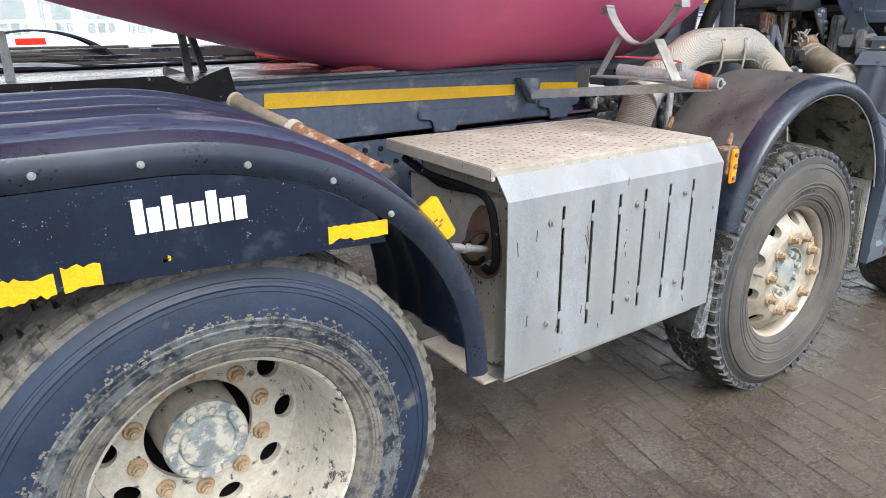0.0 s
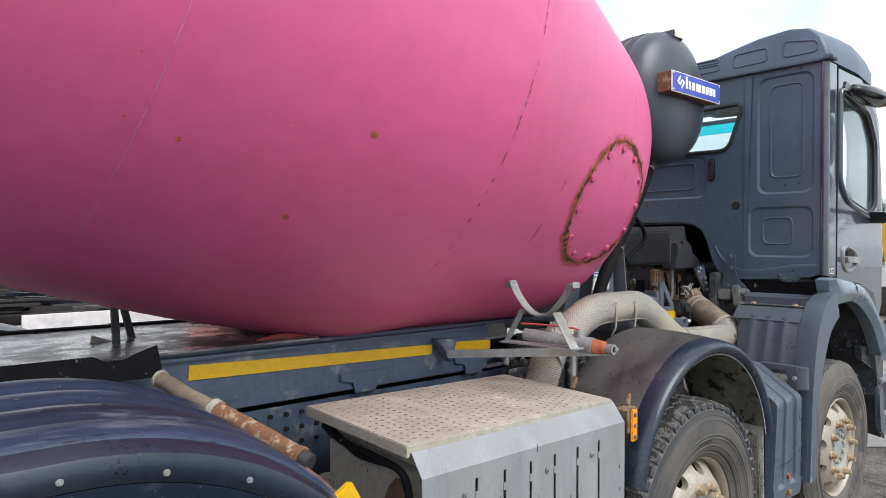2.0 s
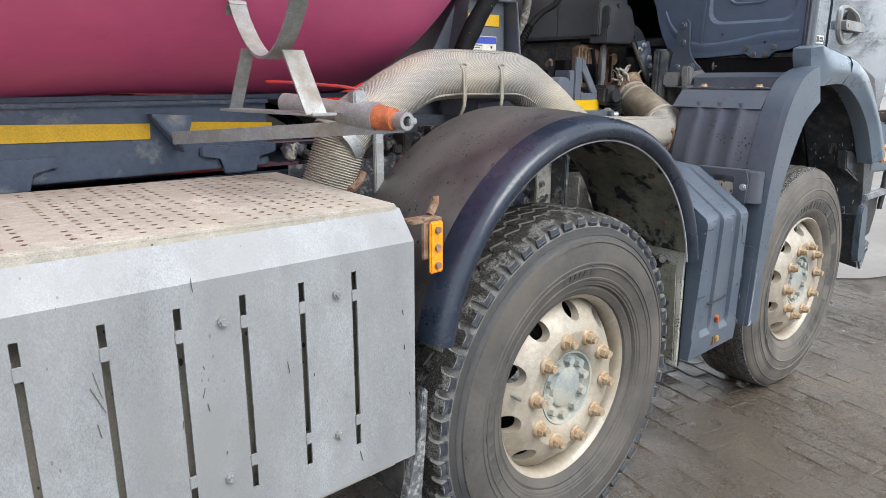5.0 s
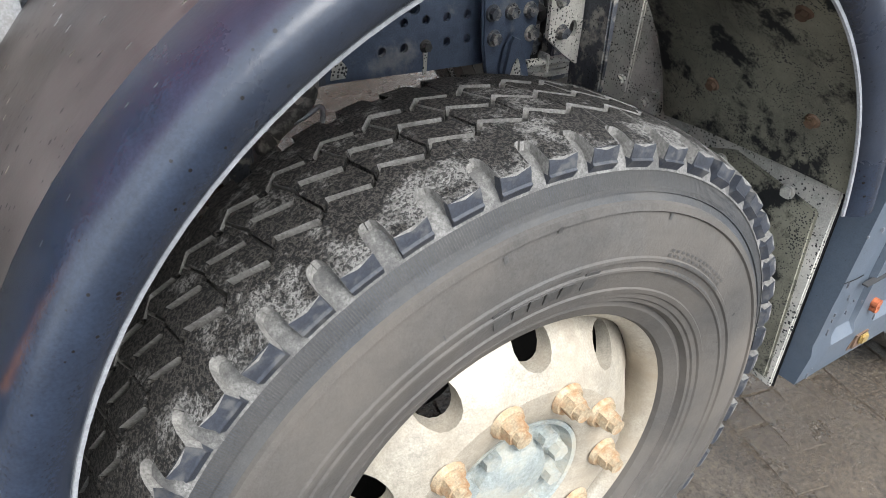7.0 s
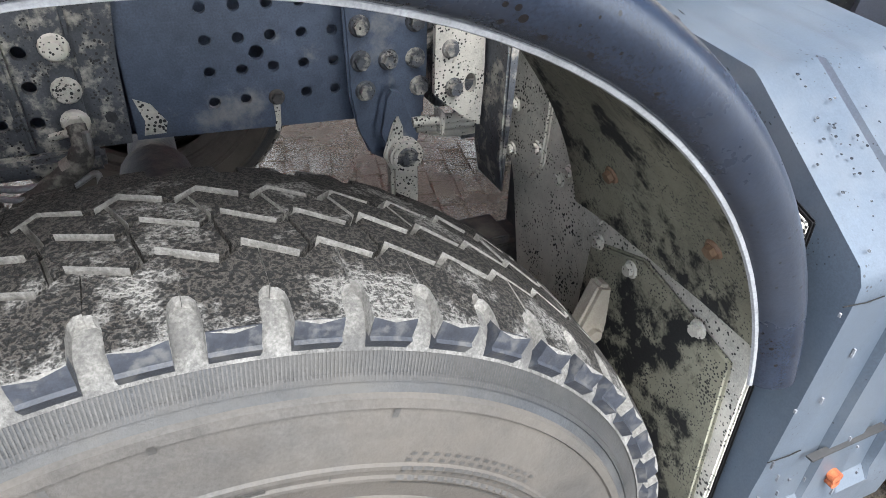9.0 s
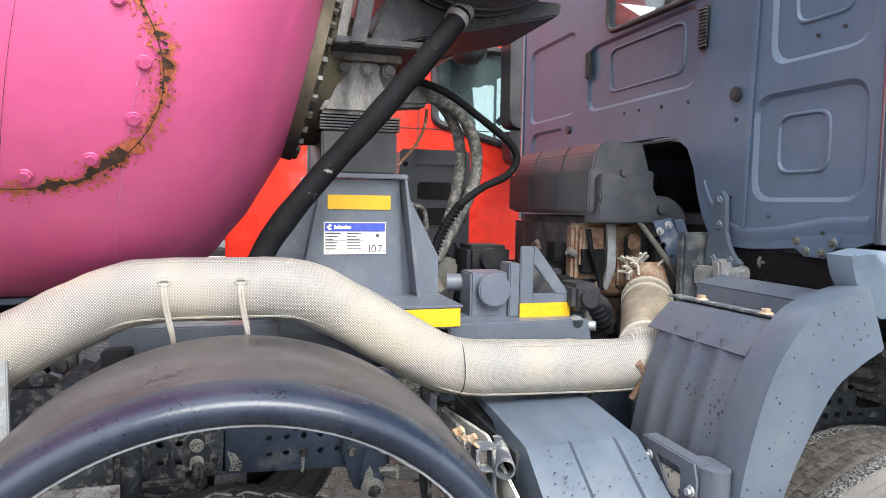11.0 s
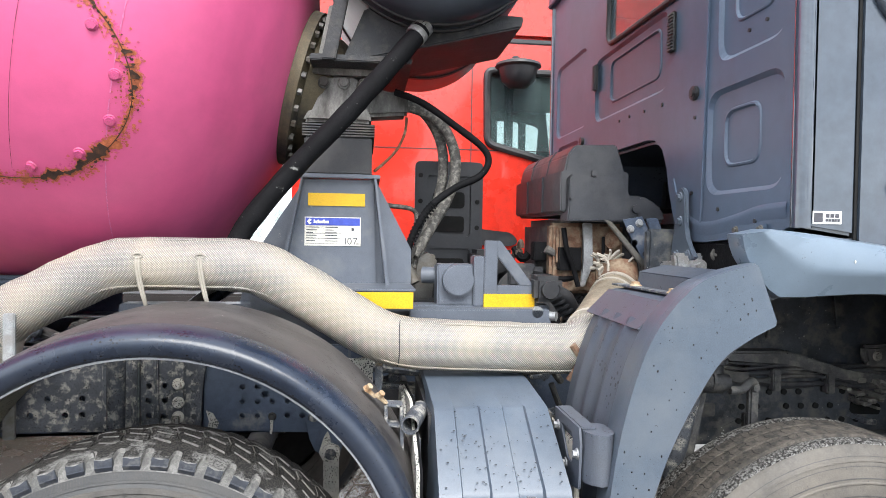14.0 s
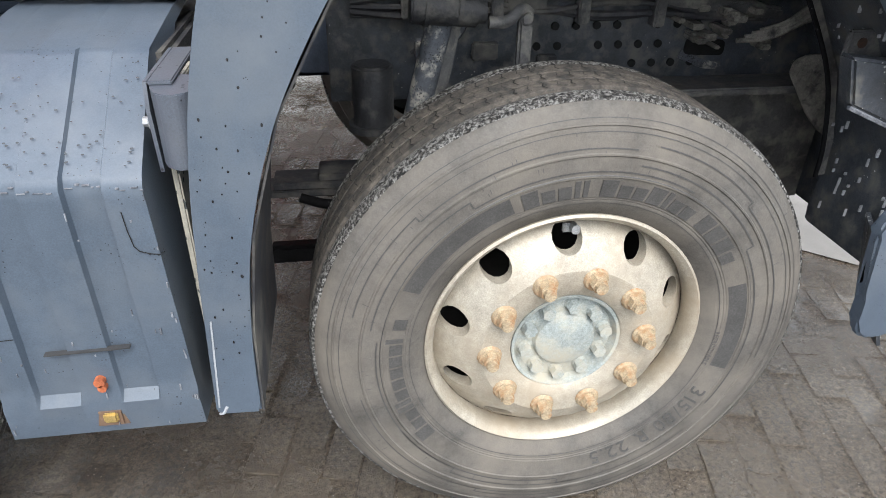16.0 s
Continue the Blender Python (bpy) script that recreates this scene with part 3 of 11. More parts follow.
def wet_ground(name="wet_silty_paving", shifted=False, deep=1.0):
    """Trodden wet paving: brown silt, darker wet stretches that shine, pale dry patches."""
    m, n, l, p = node_mat(name)
    tc = n.new("ShaderNodeTexCoord")
    vec = tc.outputs["Object"]
    if shifted:
        where = n.new("ShaderNodeObjectInfo")
        shift = n.new("ShaderNodeVectorMath")
        shift.operation = "ADD"
        l.new(vec, shift.inputs[0])
        l.new(where.outputs["Location"], shift.inputs[1])
        vec = shift.outputs["Vector"]

    def nz(sc, d=8, rg=0.62):
        t = n.new("ShaderNodeTexNoise")
        t.inputs["Scale"].default_value, t.inputs["Detail"].default_value, t.inputs["Roughness"].default_value = sc, d, rg
        l.new(vec, t.inputs["Vector"])
        return t.outputs["Fac"]

    def rp(src, a, b, ca, cb):
        r = n.new("ShaderNodeValToRGB")
        e = r.color_ramp.elements
        e[0].position, e[0].color, e[1].position, e[1].color = a, (*ca, 1), b, (*cb, 1)
        l.new(src, r.inputs["Fac"])
        return r.outputs["Color"]

    base = rp(nz(0.8), 0.38, 0.62, tuple(c * deep for c in (0.034, 0.026, 0.019)), tuple(c * deep for c in (0.108, 0.086, 0.064)))
    film = n.new("ShaderNodeMixRGB")
    film.inputs["Color2"].default_value = (0.082 * deep, 0.067 * deep, 0.051 * deep, 1)
    silt = rp(nz(2.6, 9, 0.7), 0.44, 0.56, (0, 0, 0), (1, 1, 1))
    l.new(silt, film.inputs["Fac"])
    l.new(base, film.inputs["Color1"])
    grit = rp(nz(70, 5, 0.78), 0.32, 0.68, (0.28, 0.28, 0.28), (1.80, 1.76, 1.68))
    mu = n.new("ShaderNodeMixRGB")
    mu.blend_type = "MULTIPLY"
    mu.inputs["Fac"].default_value = 0.85
    l.new(film.outputs["Color"], mu.inputs["Color1"])
    l.new(grit, mu.inputs["Color2"])
    # small stones pressed into the silt
    peb = n.new("ShaderNodeTexVoronoi")
    peb.inputs["Scale"].default_value = 95.0
    l.new(vec, peb.inputs["Vector"])
    thin = n.new("ShaderNodeMath")
    thin.operation = "MULTIPLY_ADD"
    thin.inputs[1].default_value = 0.95
    l.new(nz(5.0, 6, 0.7), thin.inputs[0])
    l.new(peb.outputs["Distance"], thin.inputs[2])
    stone = rp(thin.outputs[0], 0.50, 0.57, (1, 1, 1), (0, 0, 0))
    st = n.new("ShaderNodeMixRGB")
    st.inputs["Color2"].default_value = (0.25, 0.225, 0.19, 1)
    l.new(stone, st.inputs["Fac"])
    l.new(mu.outputs["Color"], st.inputs["Color1"])
    l.new(st.outputs["Color"], p.inputs["Base Color"])
    l.new(rp(nz(1.6, 7), 0.42, 0.60, (0.05, 0.05, 0.05), (0.38, 0.38, 0.38)), p.inputs["Roughness"])
    hgt = n.new("ShaderNodeMath")
    hgt.operation = "MULTIPLY_ADD"
    hgt.inputs[1].default_value = 0.25
    l.new(stone, hgt.inputs[0])
    l.new(nz(34, 10, 0.78), hgt.inputs[2])
    b = n.new("ShaderNodeBump")
    b.inputs["Strength"].default_value, b.inputs["Distance"].default_value = 0.9, 0.016
    l.new(hgt.outputs[0], b.inputs["Height"])
    l.new(b.outputs["Normal"], p.inputs["Normal"])
    return m


M["ground"] = wet_ground()
M["far_ground"] = surface("pale_damp_concrete", (0.24, 0.226, 0.205), 0.55, vary=0.3, scale=0.7, dirt=(0.13, 0.115, 0.098), dirt_scale=0.9, dirt_cut=0.50, dirt_soft=0.16, dirt_rough=0.40, bump=0.3, bump_scale=18)
M["paver"] = wet_ground("wet_brown_paver", True, 1.06)
M["paver_rest"] = wet_ground("wet_brown_paver_rest", False, 1.06)


# ---- shape helpers ----
def part(name, bm, material, parent=None, label="", sharp=38):
    """One bmesh as one mesh object under a thing or a part."""
    bmesh.ops.recalc_face_normals(bm, faces=bm.faces)
    me = bpy.data.meshes.new(name)
    bm.to_mesh(me)
    bm.free()
    for mm in material if isinstance(material, (list, tuple)) else (material,):
        me.materials.append(mm)
    me.polygons.foreach_set("use_smooth", [True] * len(me.polygons))
    me.set_sharp_from_angle(angle=radians(sharp))
    ob = new(name, me)
    if parent:
        ob.parent = parent
    if label:
        tagged(ob, label)
    return ob


def pieces(name, bm, material, parent=None, label="", sharp=38, join=True):
    """Each separate piece of a bmesh as an object of its own; pieces that touch stay together."""
    bm.verts.index_update()
    left, groups = set(bm.verts), []
    while left:
        todo, got = [left.pop()], []
        while todo:
            v = todo.pop()
            got.append(v)
            for e in v.link_edges:
                o = e.other_vert(v)
                if o in left:
                    left.remove(o)
                    todo.append(o)
        lo = [min(v.co[k] for v in got) - 0.0005 for k in range(3)]
        hi = [max(v.co[k] for v in got) + 0.0005 for k in range(3)]
        groups.append([lo, hi, got])
    merged = []
    for lo, hi, got in groups:
        hit = [g for g in merged if join and all(g[0][k] <= hi[k] and g[1][k] >= lo[k] for k in range(3))]
        for g in hit:
            merged.remove(g)
            lo = [min(a, b) for a, b in zip(lo, g[0])]
            hi = [max(a, b) for a, b in zip(hi, g[1])]
            got = got + g[2]
        merged.append([lo, hi, got])
    made = []
    for lo, hi, got in merged:
        sub_bm = bmesh.new()
        twin = {v: sub_bm.verts.new(v.co) for v in got}
        for f in {f for v in got for f in v.link_faces}:
            nf = sub_bm.faces.new([twin[v] for v in f.verts])
            nf.material_index = f.material_index
        made.append(part(name, sub_bm, material, parent, label, sharp))
    bm.free()
    return made


def bevel(bm, geom, size, seg=2):
    if size > 0:
        bmesh.ops.bevel(bm, geom=geom, offset=size, segments=seg, affect="EDGES", clamp_overlap=True)


def box(bm, x0, x1, y0, y1, z0, z1, r=0.0, m=None):
    made = bmesh.ops.create_cube(bm, size=1.0)["verts"]
    t = Matrix.Translation(((x0 + x1) / 2, (y0 + y1) / 2, (z0 + z1) / 2)) @ Matrix.Diagonal((x1 - x0, y1 - y0, z1 - z0, 1))
    bmesh.ops.transform(bm, matrix=(m @ t) if m else t, verts=made)
    bevel(bm, list({e for v in made for e in v.link_edges}), r)
    return bm


def prism(bm, pts, axis, a, b, r=0.0, m=None):
    """A flat outline pulled from a to b along one axis: x takes (y, z), y takes (x, z), z takes (x, y)."""
    put = {"x": lambda p, h: (h, p[0], p[1]), "y": lambda p, h: (p[0], h, p[1]), "z": lambda p, h: (p[0], p[1], h)}[axis]
    lo = [bm.verts.new(put(p, a)) for p in pts]
    hi = [bm.verts.new(put(p, b)) for p in pts]
    k = len(pts)
    bm.faces.new(lo)
    bm.faces.new(hi[::-1])
    for i in range(k):
        bm.faces.new((lo[i], hi[i], hi[(i + 1) % k], lo[(i + 1) % k]))
    if m:
        bmesh.ops.transform(bm, matrix=m, verts=lo + hi)
    bevel(bm, list({e for v in lo + hi for e in v.link_edges}), r)
    return bm


def frame_to(p0, p1):
    d = Vector(p1) - Vector(p0)
    return Matrix.Translation(p0) @ d.to_track_quat("Z", "Y").to_matrix().to_4x4(), d.length


def cyl(bm, p0, p1, r0, r1=None, seg=16, r=0.0):
    m, h = frame_to(p0, p1)
    made = bmesh.ops.create_cone(bm, cap_ends=True, segments=seg, radius1=r0, radius2=r0 if r1 is None else r1, depth=h)["verts"]
    bmesh.ops.transform(bm, matrix=m @ Matrix.Translation((0, 0, h / 2)), verts=made)
    if r:
        bevel(bm, [e for e in {e for v in made for e in v.link_edges} if any(len(f.verts) > 4 for f in e.link_faces)], r)
    return bm


def smooth_path(pts, per=6):
    """A curve through the points."""
    pts = [Vector(p) for p in pts]
    out = []
    for i in range(len(pts) - 1):
        a, b, c, d = pts[max(i - 1, 0)], pts[i], pts[i + 1], pts[min(i + 2, len(pts) - 1)]
        for k in range(per):
            t = k / per
            out.append(0.5 * (2 * b + (c - a) * t + (2 * a - 5 * b + 4 * c - d) * t * t + (3 * b - a - 3 * c + d) * t ** 3))
    return out + [pts[-1]]


def tube(bm, path, radius, seg=14, caps=True, wrinkle=0.0, hollow=False):
    """A pipe along a path; radius is a number or a function of the share of the way."""
    path = [Vector(p) for p in path]
    rings, up = [], None
    for i, p in enumerate(path):
        d = (path[min(i + 1, len(path) - 1)] - path[max(i - 1, 0)]).normalized()
        if up is None:
            up = d.orthogonal().normalized()
        up = (up - d * up.dot(d)).normalized()
        side = d.cross(up)
        rr = radius(i / (len(path) - 1)) if callable(radius) else radius
        ring = []
        for k in range(seg):
            a = 2 * math.pi * k / seg
            q = p + (up * math.cos(a) + side * math.sin(a)) * rr
            if wrinkle:
                q += (q - p).normalized() * wrinkle * noise.noise(q * 16)
            ring.append(bm.verts.new(q))
        rings.append(ring)
    for a, b in zip(rings, rings[1:]):
        for k in range(seg):
            bm.faces.new((a[k], a[(k + 1) % seg], b[(k + 1) % seg], b[k]))
    if caps:
        bm.faces.new(rings[0][::-1])
        bm.faces.new(rings[-1])
    return bm


def lathe(bm, profile, seg=48, m=None, a0=0.0, a1=2 * math.pi, closed=False):
    """Turns (radius, y) points round the y axis."""
    full = abs(a1 - a0 - 2 * math.pi) < 1e-6
    steps = seg if full else seg + 1
    rings = [[bm.verts.new((r * math.cos(a0 + (a1 - a0) * k / seg), y, r * math.sin(a0 + (a1 - a0) * k / seg))) for k in range(steps)] for r, y in profile]
    pairs = list(zip(rings, rings[1:])) + ([(rings[-1], rings[0])] if closed else [])
    for a, b in pairs:
        for k in range(seg):
            j = (k + 1) % steps
            bm.faces.new((a[k], a[j], b[j], b[k]))
    if m:
        bmesh.ops.transform(bm, matrix=m, verts=[v for ring in rings for v in ring])
    return bm


def hexnut(bm, c, r, h, axis=(0, -1, 0), turn=0.0, washer=0.0):
    m, _ = frame_to(c, Vector(c) + Vector(axis))
    made = bmesh.ops.create_cone(bm, cap_ends=True, segments=6, radius1=r, radius2=r * 0.93, depth=h)["verts"]
    bmesh.ops.transform(bm, matrix=m @ Matrix.Rotation(turn, 4, "Z") @ Matrix.Translation((0, 0, h / 2)), verts=made)
    if washer:
        made = bmesh.ops.create_cone(bm, cap_ends=True, segments=14, radius1=washer, radius2=washer * 0.86, depth=h * 0.3)["verts"]
        bmesh.ops.transform(bm, matrix=m @ Matrix.Translation((0, 0, h * 0.15)), verts=made)
    return bm


def sweep(bm, curve, section, close=False):
    """Carries an open section of (out, y) along a curve of (x, z, nx, nz); gives the rings."""
    rings = [[bm.verts.new((x + nx * o, y, z + nz * o)) for o, y in section] for x, z, nx, nz in curve]
    k = len(section)
    for a, b in zip(rings, rings[1:]):
        for i in range(k if close else k - 1):
            bm.faces.new((a[i], a[(i + 1) % k], b[(i + 1) % k], b[i]))
    return rings


def arc(cx, cz, rx, rz, a0, a1, n=40):
    out = []
    for i in range(n + 1):
        a = radians(a0 + (a1 - a0) * i / n)
        nx, nz = math.cos(a) / rx, math.sin(a) / rz
        q = math.hypot(nx, nz)
        out.append((cx + rx * math.cos(a), cz + rz * math.sin(a), nx / q, nz / q))
    return out


def shell(bm, t):
    """Gives an open sheet its thickness."""
    bmesh.ops.recalc_face_normals(bm, faces=bm.faces)
    bmesh.ops.solidify(bm, geom=bm.faces[:], thickness=t)
    return bm


def bend(pts, per=5):
    """A flat outline drawn through its points as a smooth curve."""
    return [(q.x, q.y) for q in smooth_path([(x, z, 0) for x, z in pts], per)]


def holed(bm, outer, holes, axis, a, b):
    """A thick panel with openings: the outline and its holes are filled, then pulled from a to b."""
    put = {"x": lambda p, h: (h, p[0], p[1]), "y": lambda p, h: (p[0], h, p[1])}[axis]
    edges = []
    for loop in [outer] + holes:
        vs = [bm.verts.new(put(p, a)) for p in loop]
        edges += [bm.edges.new((vs[i], vs[(i + 1) % len(vs)])) for i in range(len(vs))]
    faces = [f for f in bmesh.ops.triangle_fill(bm, use_beauty=True, use_dissolve=True, edges=edges)["geom"] if isinstance(f, bmesh.types.BMFace)]
    grown = bmesh.ops.extrude_face_region(bm, geom=faces)["geom"]
    off = Vector(put((0, 0), b)) - Vector(put((0, 0), a))
    bmesh.ops.translate(bm, vec=off, verts=[v for v in grown if isinstance(v, bmesh.types.BMVert)])
    return bm


def rounded(pts, r=0.05, n=5):
    """Rounds the corners of an outline."""
    out = []
    k = len(pts)
    for i in range(k):
        p, q, s = Vector(pts[i - 1]), Vector(pts[i]), Vector(pts[(i + 1) % k])
        a = q + (p - q).normalized() * min(r, (p - q).length * 0.45)
        b = q + (s - q).normalized() * min(r, (s - q).length * 0.45)
        for j in range(n + 1):
            t = j / n
            out.append(tuple(a * (1 - t) ** 2 + q * 2 * t * (1 - t) + b * t * t))
    return out


def along(pts, n):
    """n points evenly spaced on an outline."""
    pts = [Vector(q) for q in pts]
    run_ = [0.0]
    for a, b in zip(pts, pts[1:]):
        run_.append(run_[-1] + (b - a).length)
    return [Vector((float(np.interp(run_[-1] * k / (n - 1), run_, [q.x for q in pts])), float(np.interp(run_[-1] * k / (n - 1), run_, [q.y for q in pts])))) for k in range(n)]


def letters(text, size, depth=0.0):
    """The outline of some text as a mesh, lying in x and z, facing -y; gives a list of (mesh, advance)."""
    out = []
    for ch in text:
        cu = bpy.data.curves.new("glyph", "FONT")
        cu.body, cu.size, cu.extrude = ch, size, depth
        ob = bpy.data.objects.new("glyph", cu)
        scene.collection.objects.link(ob)
        me = bpy.data.meshes.new_from_object(ob)
        wide = max((v.co.x for v in me.vertices), default=size * 0.25)
        out.append((me, wide + size * 0.09))
        bpy.data.objects.remove(ob)
        bpy.data.curves.remove(cu)
    return out


def write_line(bm, text, size, m, depth=0.0):
    x = 0.0
    for me, wide in letters(text, size, depth):
        start = len(bm.verts)
        bm.from_mesh(me)
        bm.verts.ensure_lookup_table()
        bmesh.ops.transform(bm, matrix=m @ Matrix.Translation((x, 0, 0)), verts=bm.verts[start:])
        x += wide
        bpy.data.meshes.remove(me)
    return x


def write_arc(bm, text, size, radius, start, y, depth=0.0):
    """Text round a tyre, its feet on the circle, clockwise from the angle start (degrees, as seen from -y with x to the right)."""
    a = radians(start)
    for me, wide in letters(text, size, depth):
        k = len(bm.verts)
        bm.from_mesh(me)
        bm.verts.ensure_lookup_table()
        for v in bm.verts[k:]:
            ang = a - v.co.x / radius
            rr = radius + v.co.y
            v.co = (rr * math.cos(ang), y - v.co.z, rr * math.sin(ang))
        a -= wide / radius
        bpy.data.meshes.remove(me)


def word_shape(bm, place, kinds, h, w, gap, y, tilt=0.0):
    """A brand's word as plain upright bars: kinds holds t (tall), s (short) or n (narrow tall) for each bar."""
    x, z = place
    for k in kinds:
        wide, high = {"t": (w * 0.85, h), "s": (w, h * 0.72), "n": (w * 0.55, h * 0.72)}[k]
        zz = z + (x - place[0]) * tilt
        box(bm, x, x + wide, y - 0.002, y, zz, zz + high, 0.0)
        x += wide + gap


# ---- the ground ----
bm = bmesh.new()
grid = bmesh.ops.create_grid(bm, x_segments=240, y_segments=240, size=30)
bmesh.ops.transform(bm, matrix=Matrix.Translation((0, 0, -0.0002)), verts=bm.verts[:])
for v in bm.verts:
    if max(abs(v.co.x), abs(v.co.y)) > 29.9:
        v.co.x *= 60
        v.co.y *= 60
    else:
        v.co.z += -0.0016 + 0.0028 * noise.noise(v.co * 0.9) + 0.0015 * noise.noise(v.co * 3.1)
ground = tagged(part("ground", bm, M["ground"]), "wet brown silty yard ground reaching the horizon", "ground", kind="structure")

bm = bmesh.new()
apron = [(6.5, -30), (60, -30), (60, 60), (-60, 60), (-60, 9.0), (2.4, 9.0), (2.6, 3.0), (3.05, 1.1), (3.9, 0.35), (5.2, -0.2), (6.0, -3.0)]
vs = [bm.verts.new((x, y, 0.004)) for x, y in apron]
bm.faces.new(vs)
tagged(part("pavement", bm, M["far_ground"]), "pale damp concrete yard beyond the paving", "pavement", kind="structure")

# ---- the mixer lorry: x runs forward, y inward from its near side, z up; the second axle stands at x = 0 ----
truck = tagged(new("mixer_truck"), "slate-grey four-axle concrete mixer lorry with a pink drum, dusty and rusty", "lorry")
AXLE1, AXLE2, AXLE3, AXLE4 = 1.684, -0.05, -2.497, -3.847
HUB = 0.512


# -- wheels --
def rim_y(r, face):
    """How deep the disc of the rim lies at a radius."""
    (rs, ys) = zip(*face)
    return float(np.interp(r, rs, ys))


def rim_disc(bm, face, hole_r, hole_size, turn, rin=0.185, rout=0.283, depth=0.03):
    """The perforated band of a rim: ten round openings with walls."""
    n = 16
    for s in range(10):
        mid = radians(turn + 36 * s)
        half = radians(18)
        ring, loop = [], []
        for k in range(n):
            a = 2 * math.pi * k / n - math.pi
            # walk round the sector's border: the four sides share the points
            u, v = math.cos(a), math.sin(a)
            q = 1 / max(abs(u), abs(v))
            u, v = u * q, v * q
            rr = (rin + rout) / 2 + u * (rout - rin) / 2
            ring.append(bm.verts.new((rr * math.cos(mid + v * half), rim_y(rr, face), rr * math.sin(mid + v * half))))
            hr = hole_r + hole_size * math.cos(a)
            ha = mid + hole_size * 1.12 * math.sin(a) / hole_r
            loop.append(bm.verts.new((hr * math.cos(ha), rim_y(hr, face) + 0.001, hr * math.sin(ha))))
        wall = [bm.verts.new((v.co.x * 0.985, v.co.y + depth, v.co.z * 0.985)) for v in loop]
        for k in range(n):
            j = (k + 1) % n
            bm.faces.new((ring[k], ring[j], loop[j], loop[k]))
            bm.faces.new((loop[k], loop[j], wall[j], wall[k]))
    bmesh.ops.remove_doubles(bm, verts=bm.verts[:], dist=0.0006)


TYRE_OUT = [(0.292, 0.030), (0.300, 0.012), (0.318, 0.002), (0.325, 0.004), (0.328, -0.001), (0.330, -0.006), (0.335, -0.007), (0.337, -0.010), (0.344, -0.0115), (0.346, -0.0145), (0.352, -0.0165), (0.354, -0.0145), (0.378, -0.021), (0.380, -0.0235), (0.383, -0.0235), (0.385, -0.0215), (0.392, -0.0225), (0.394, -0.0255), (0.398, -0.0255), (0.400, -0.023),
            (0.428, -0.022), (0.452, -0.017), (0.454, -0.020), (0.462, -0.018), (0.464, -0.013), (0.472, -0.009), (0.473, -0.011), (0.477, -0.009), (0.478, -0.0065), (0.482, -0.005), (0.498, 0.004)]


BLOCK_OUT = [(r if r < 0.30 else 0.30 + (r - 0.30) * 1.075, y) for r, y in TYRE_OUT]
ROAD_OUT = [(0.292, 0.036), (0.300, 0.030), (0.312, 0.020), (0.322, 0.0125), (0.330, 0.0080), (0.338, 0.0045), (0.342, 0.0045), (0.344, 0.0030), (0.347, 0.0030), (0.349, 0.0015), (0.390, -0.0060), (0.392, -0.0085), (0.3945, -0.0085), (0.3965, -0.0062), (0.415, -0.0070), (0.432, -0.0062), (0.434, -0.0087),
            (0.437, -0.0085), (0.439, -0.0055), (0.470, -0.001), (0.486, 0.0035), (0.4875, 0.0015), (0.490, 0.0025), (0.4915, 0.0055), (0.503, 0.011)]


def tyre_profile(shoulder, outer=TYRE_OUT):
    mid = 0.142
    inner = [(r, 2 * mid - y) for r, y in outer[::-1]]
    return outer + shoulder + [(r, 2 * mid - y) for r, y in shoulder[::-1]] + inner


def squash(bm, low=HUB - 0.004):
    """The tyre's flat where it stands on the ground."""
    for v in bm.verts:
        if v.co.z < -low:
            v.co.z = -low + 0.04 * (v.co.z + low)
    return bm


LUGS, LUG_TURN = 56, 86.8


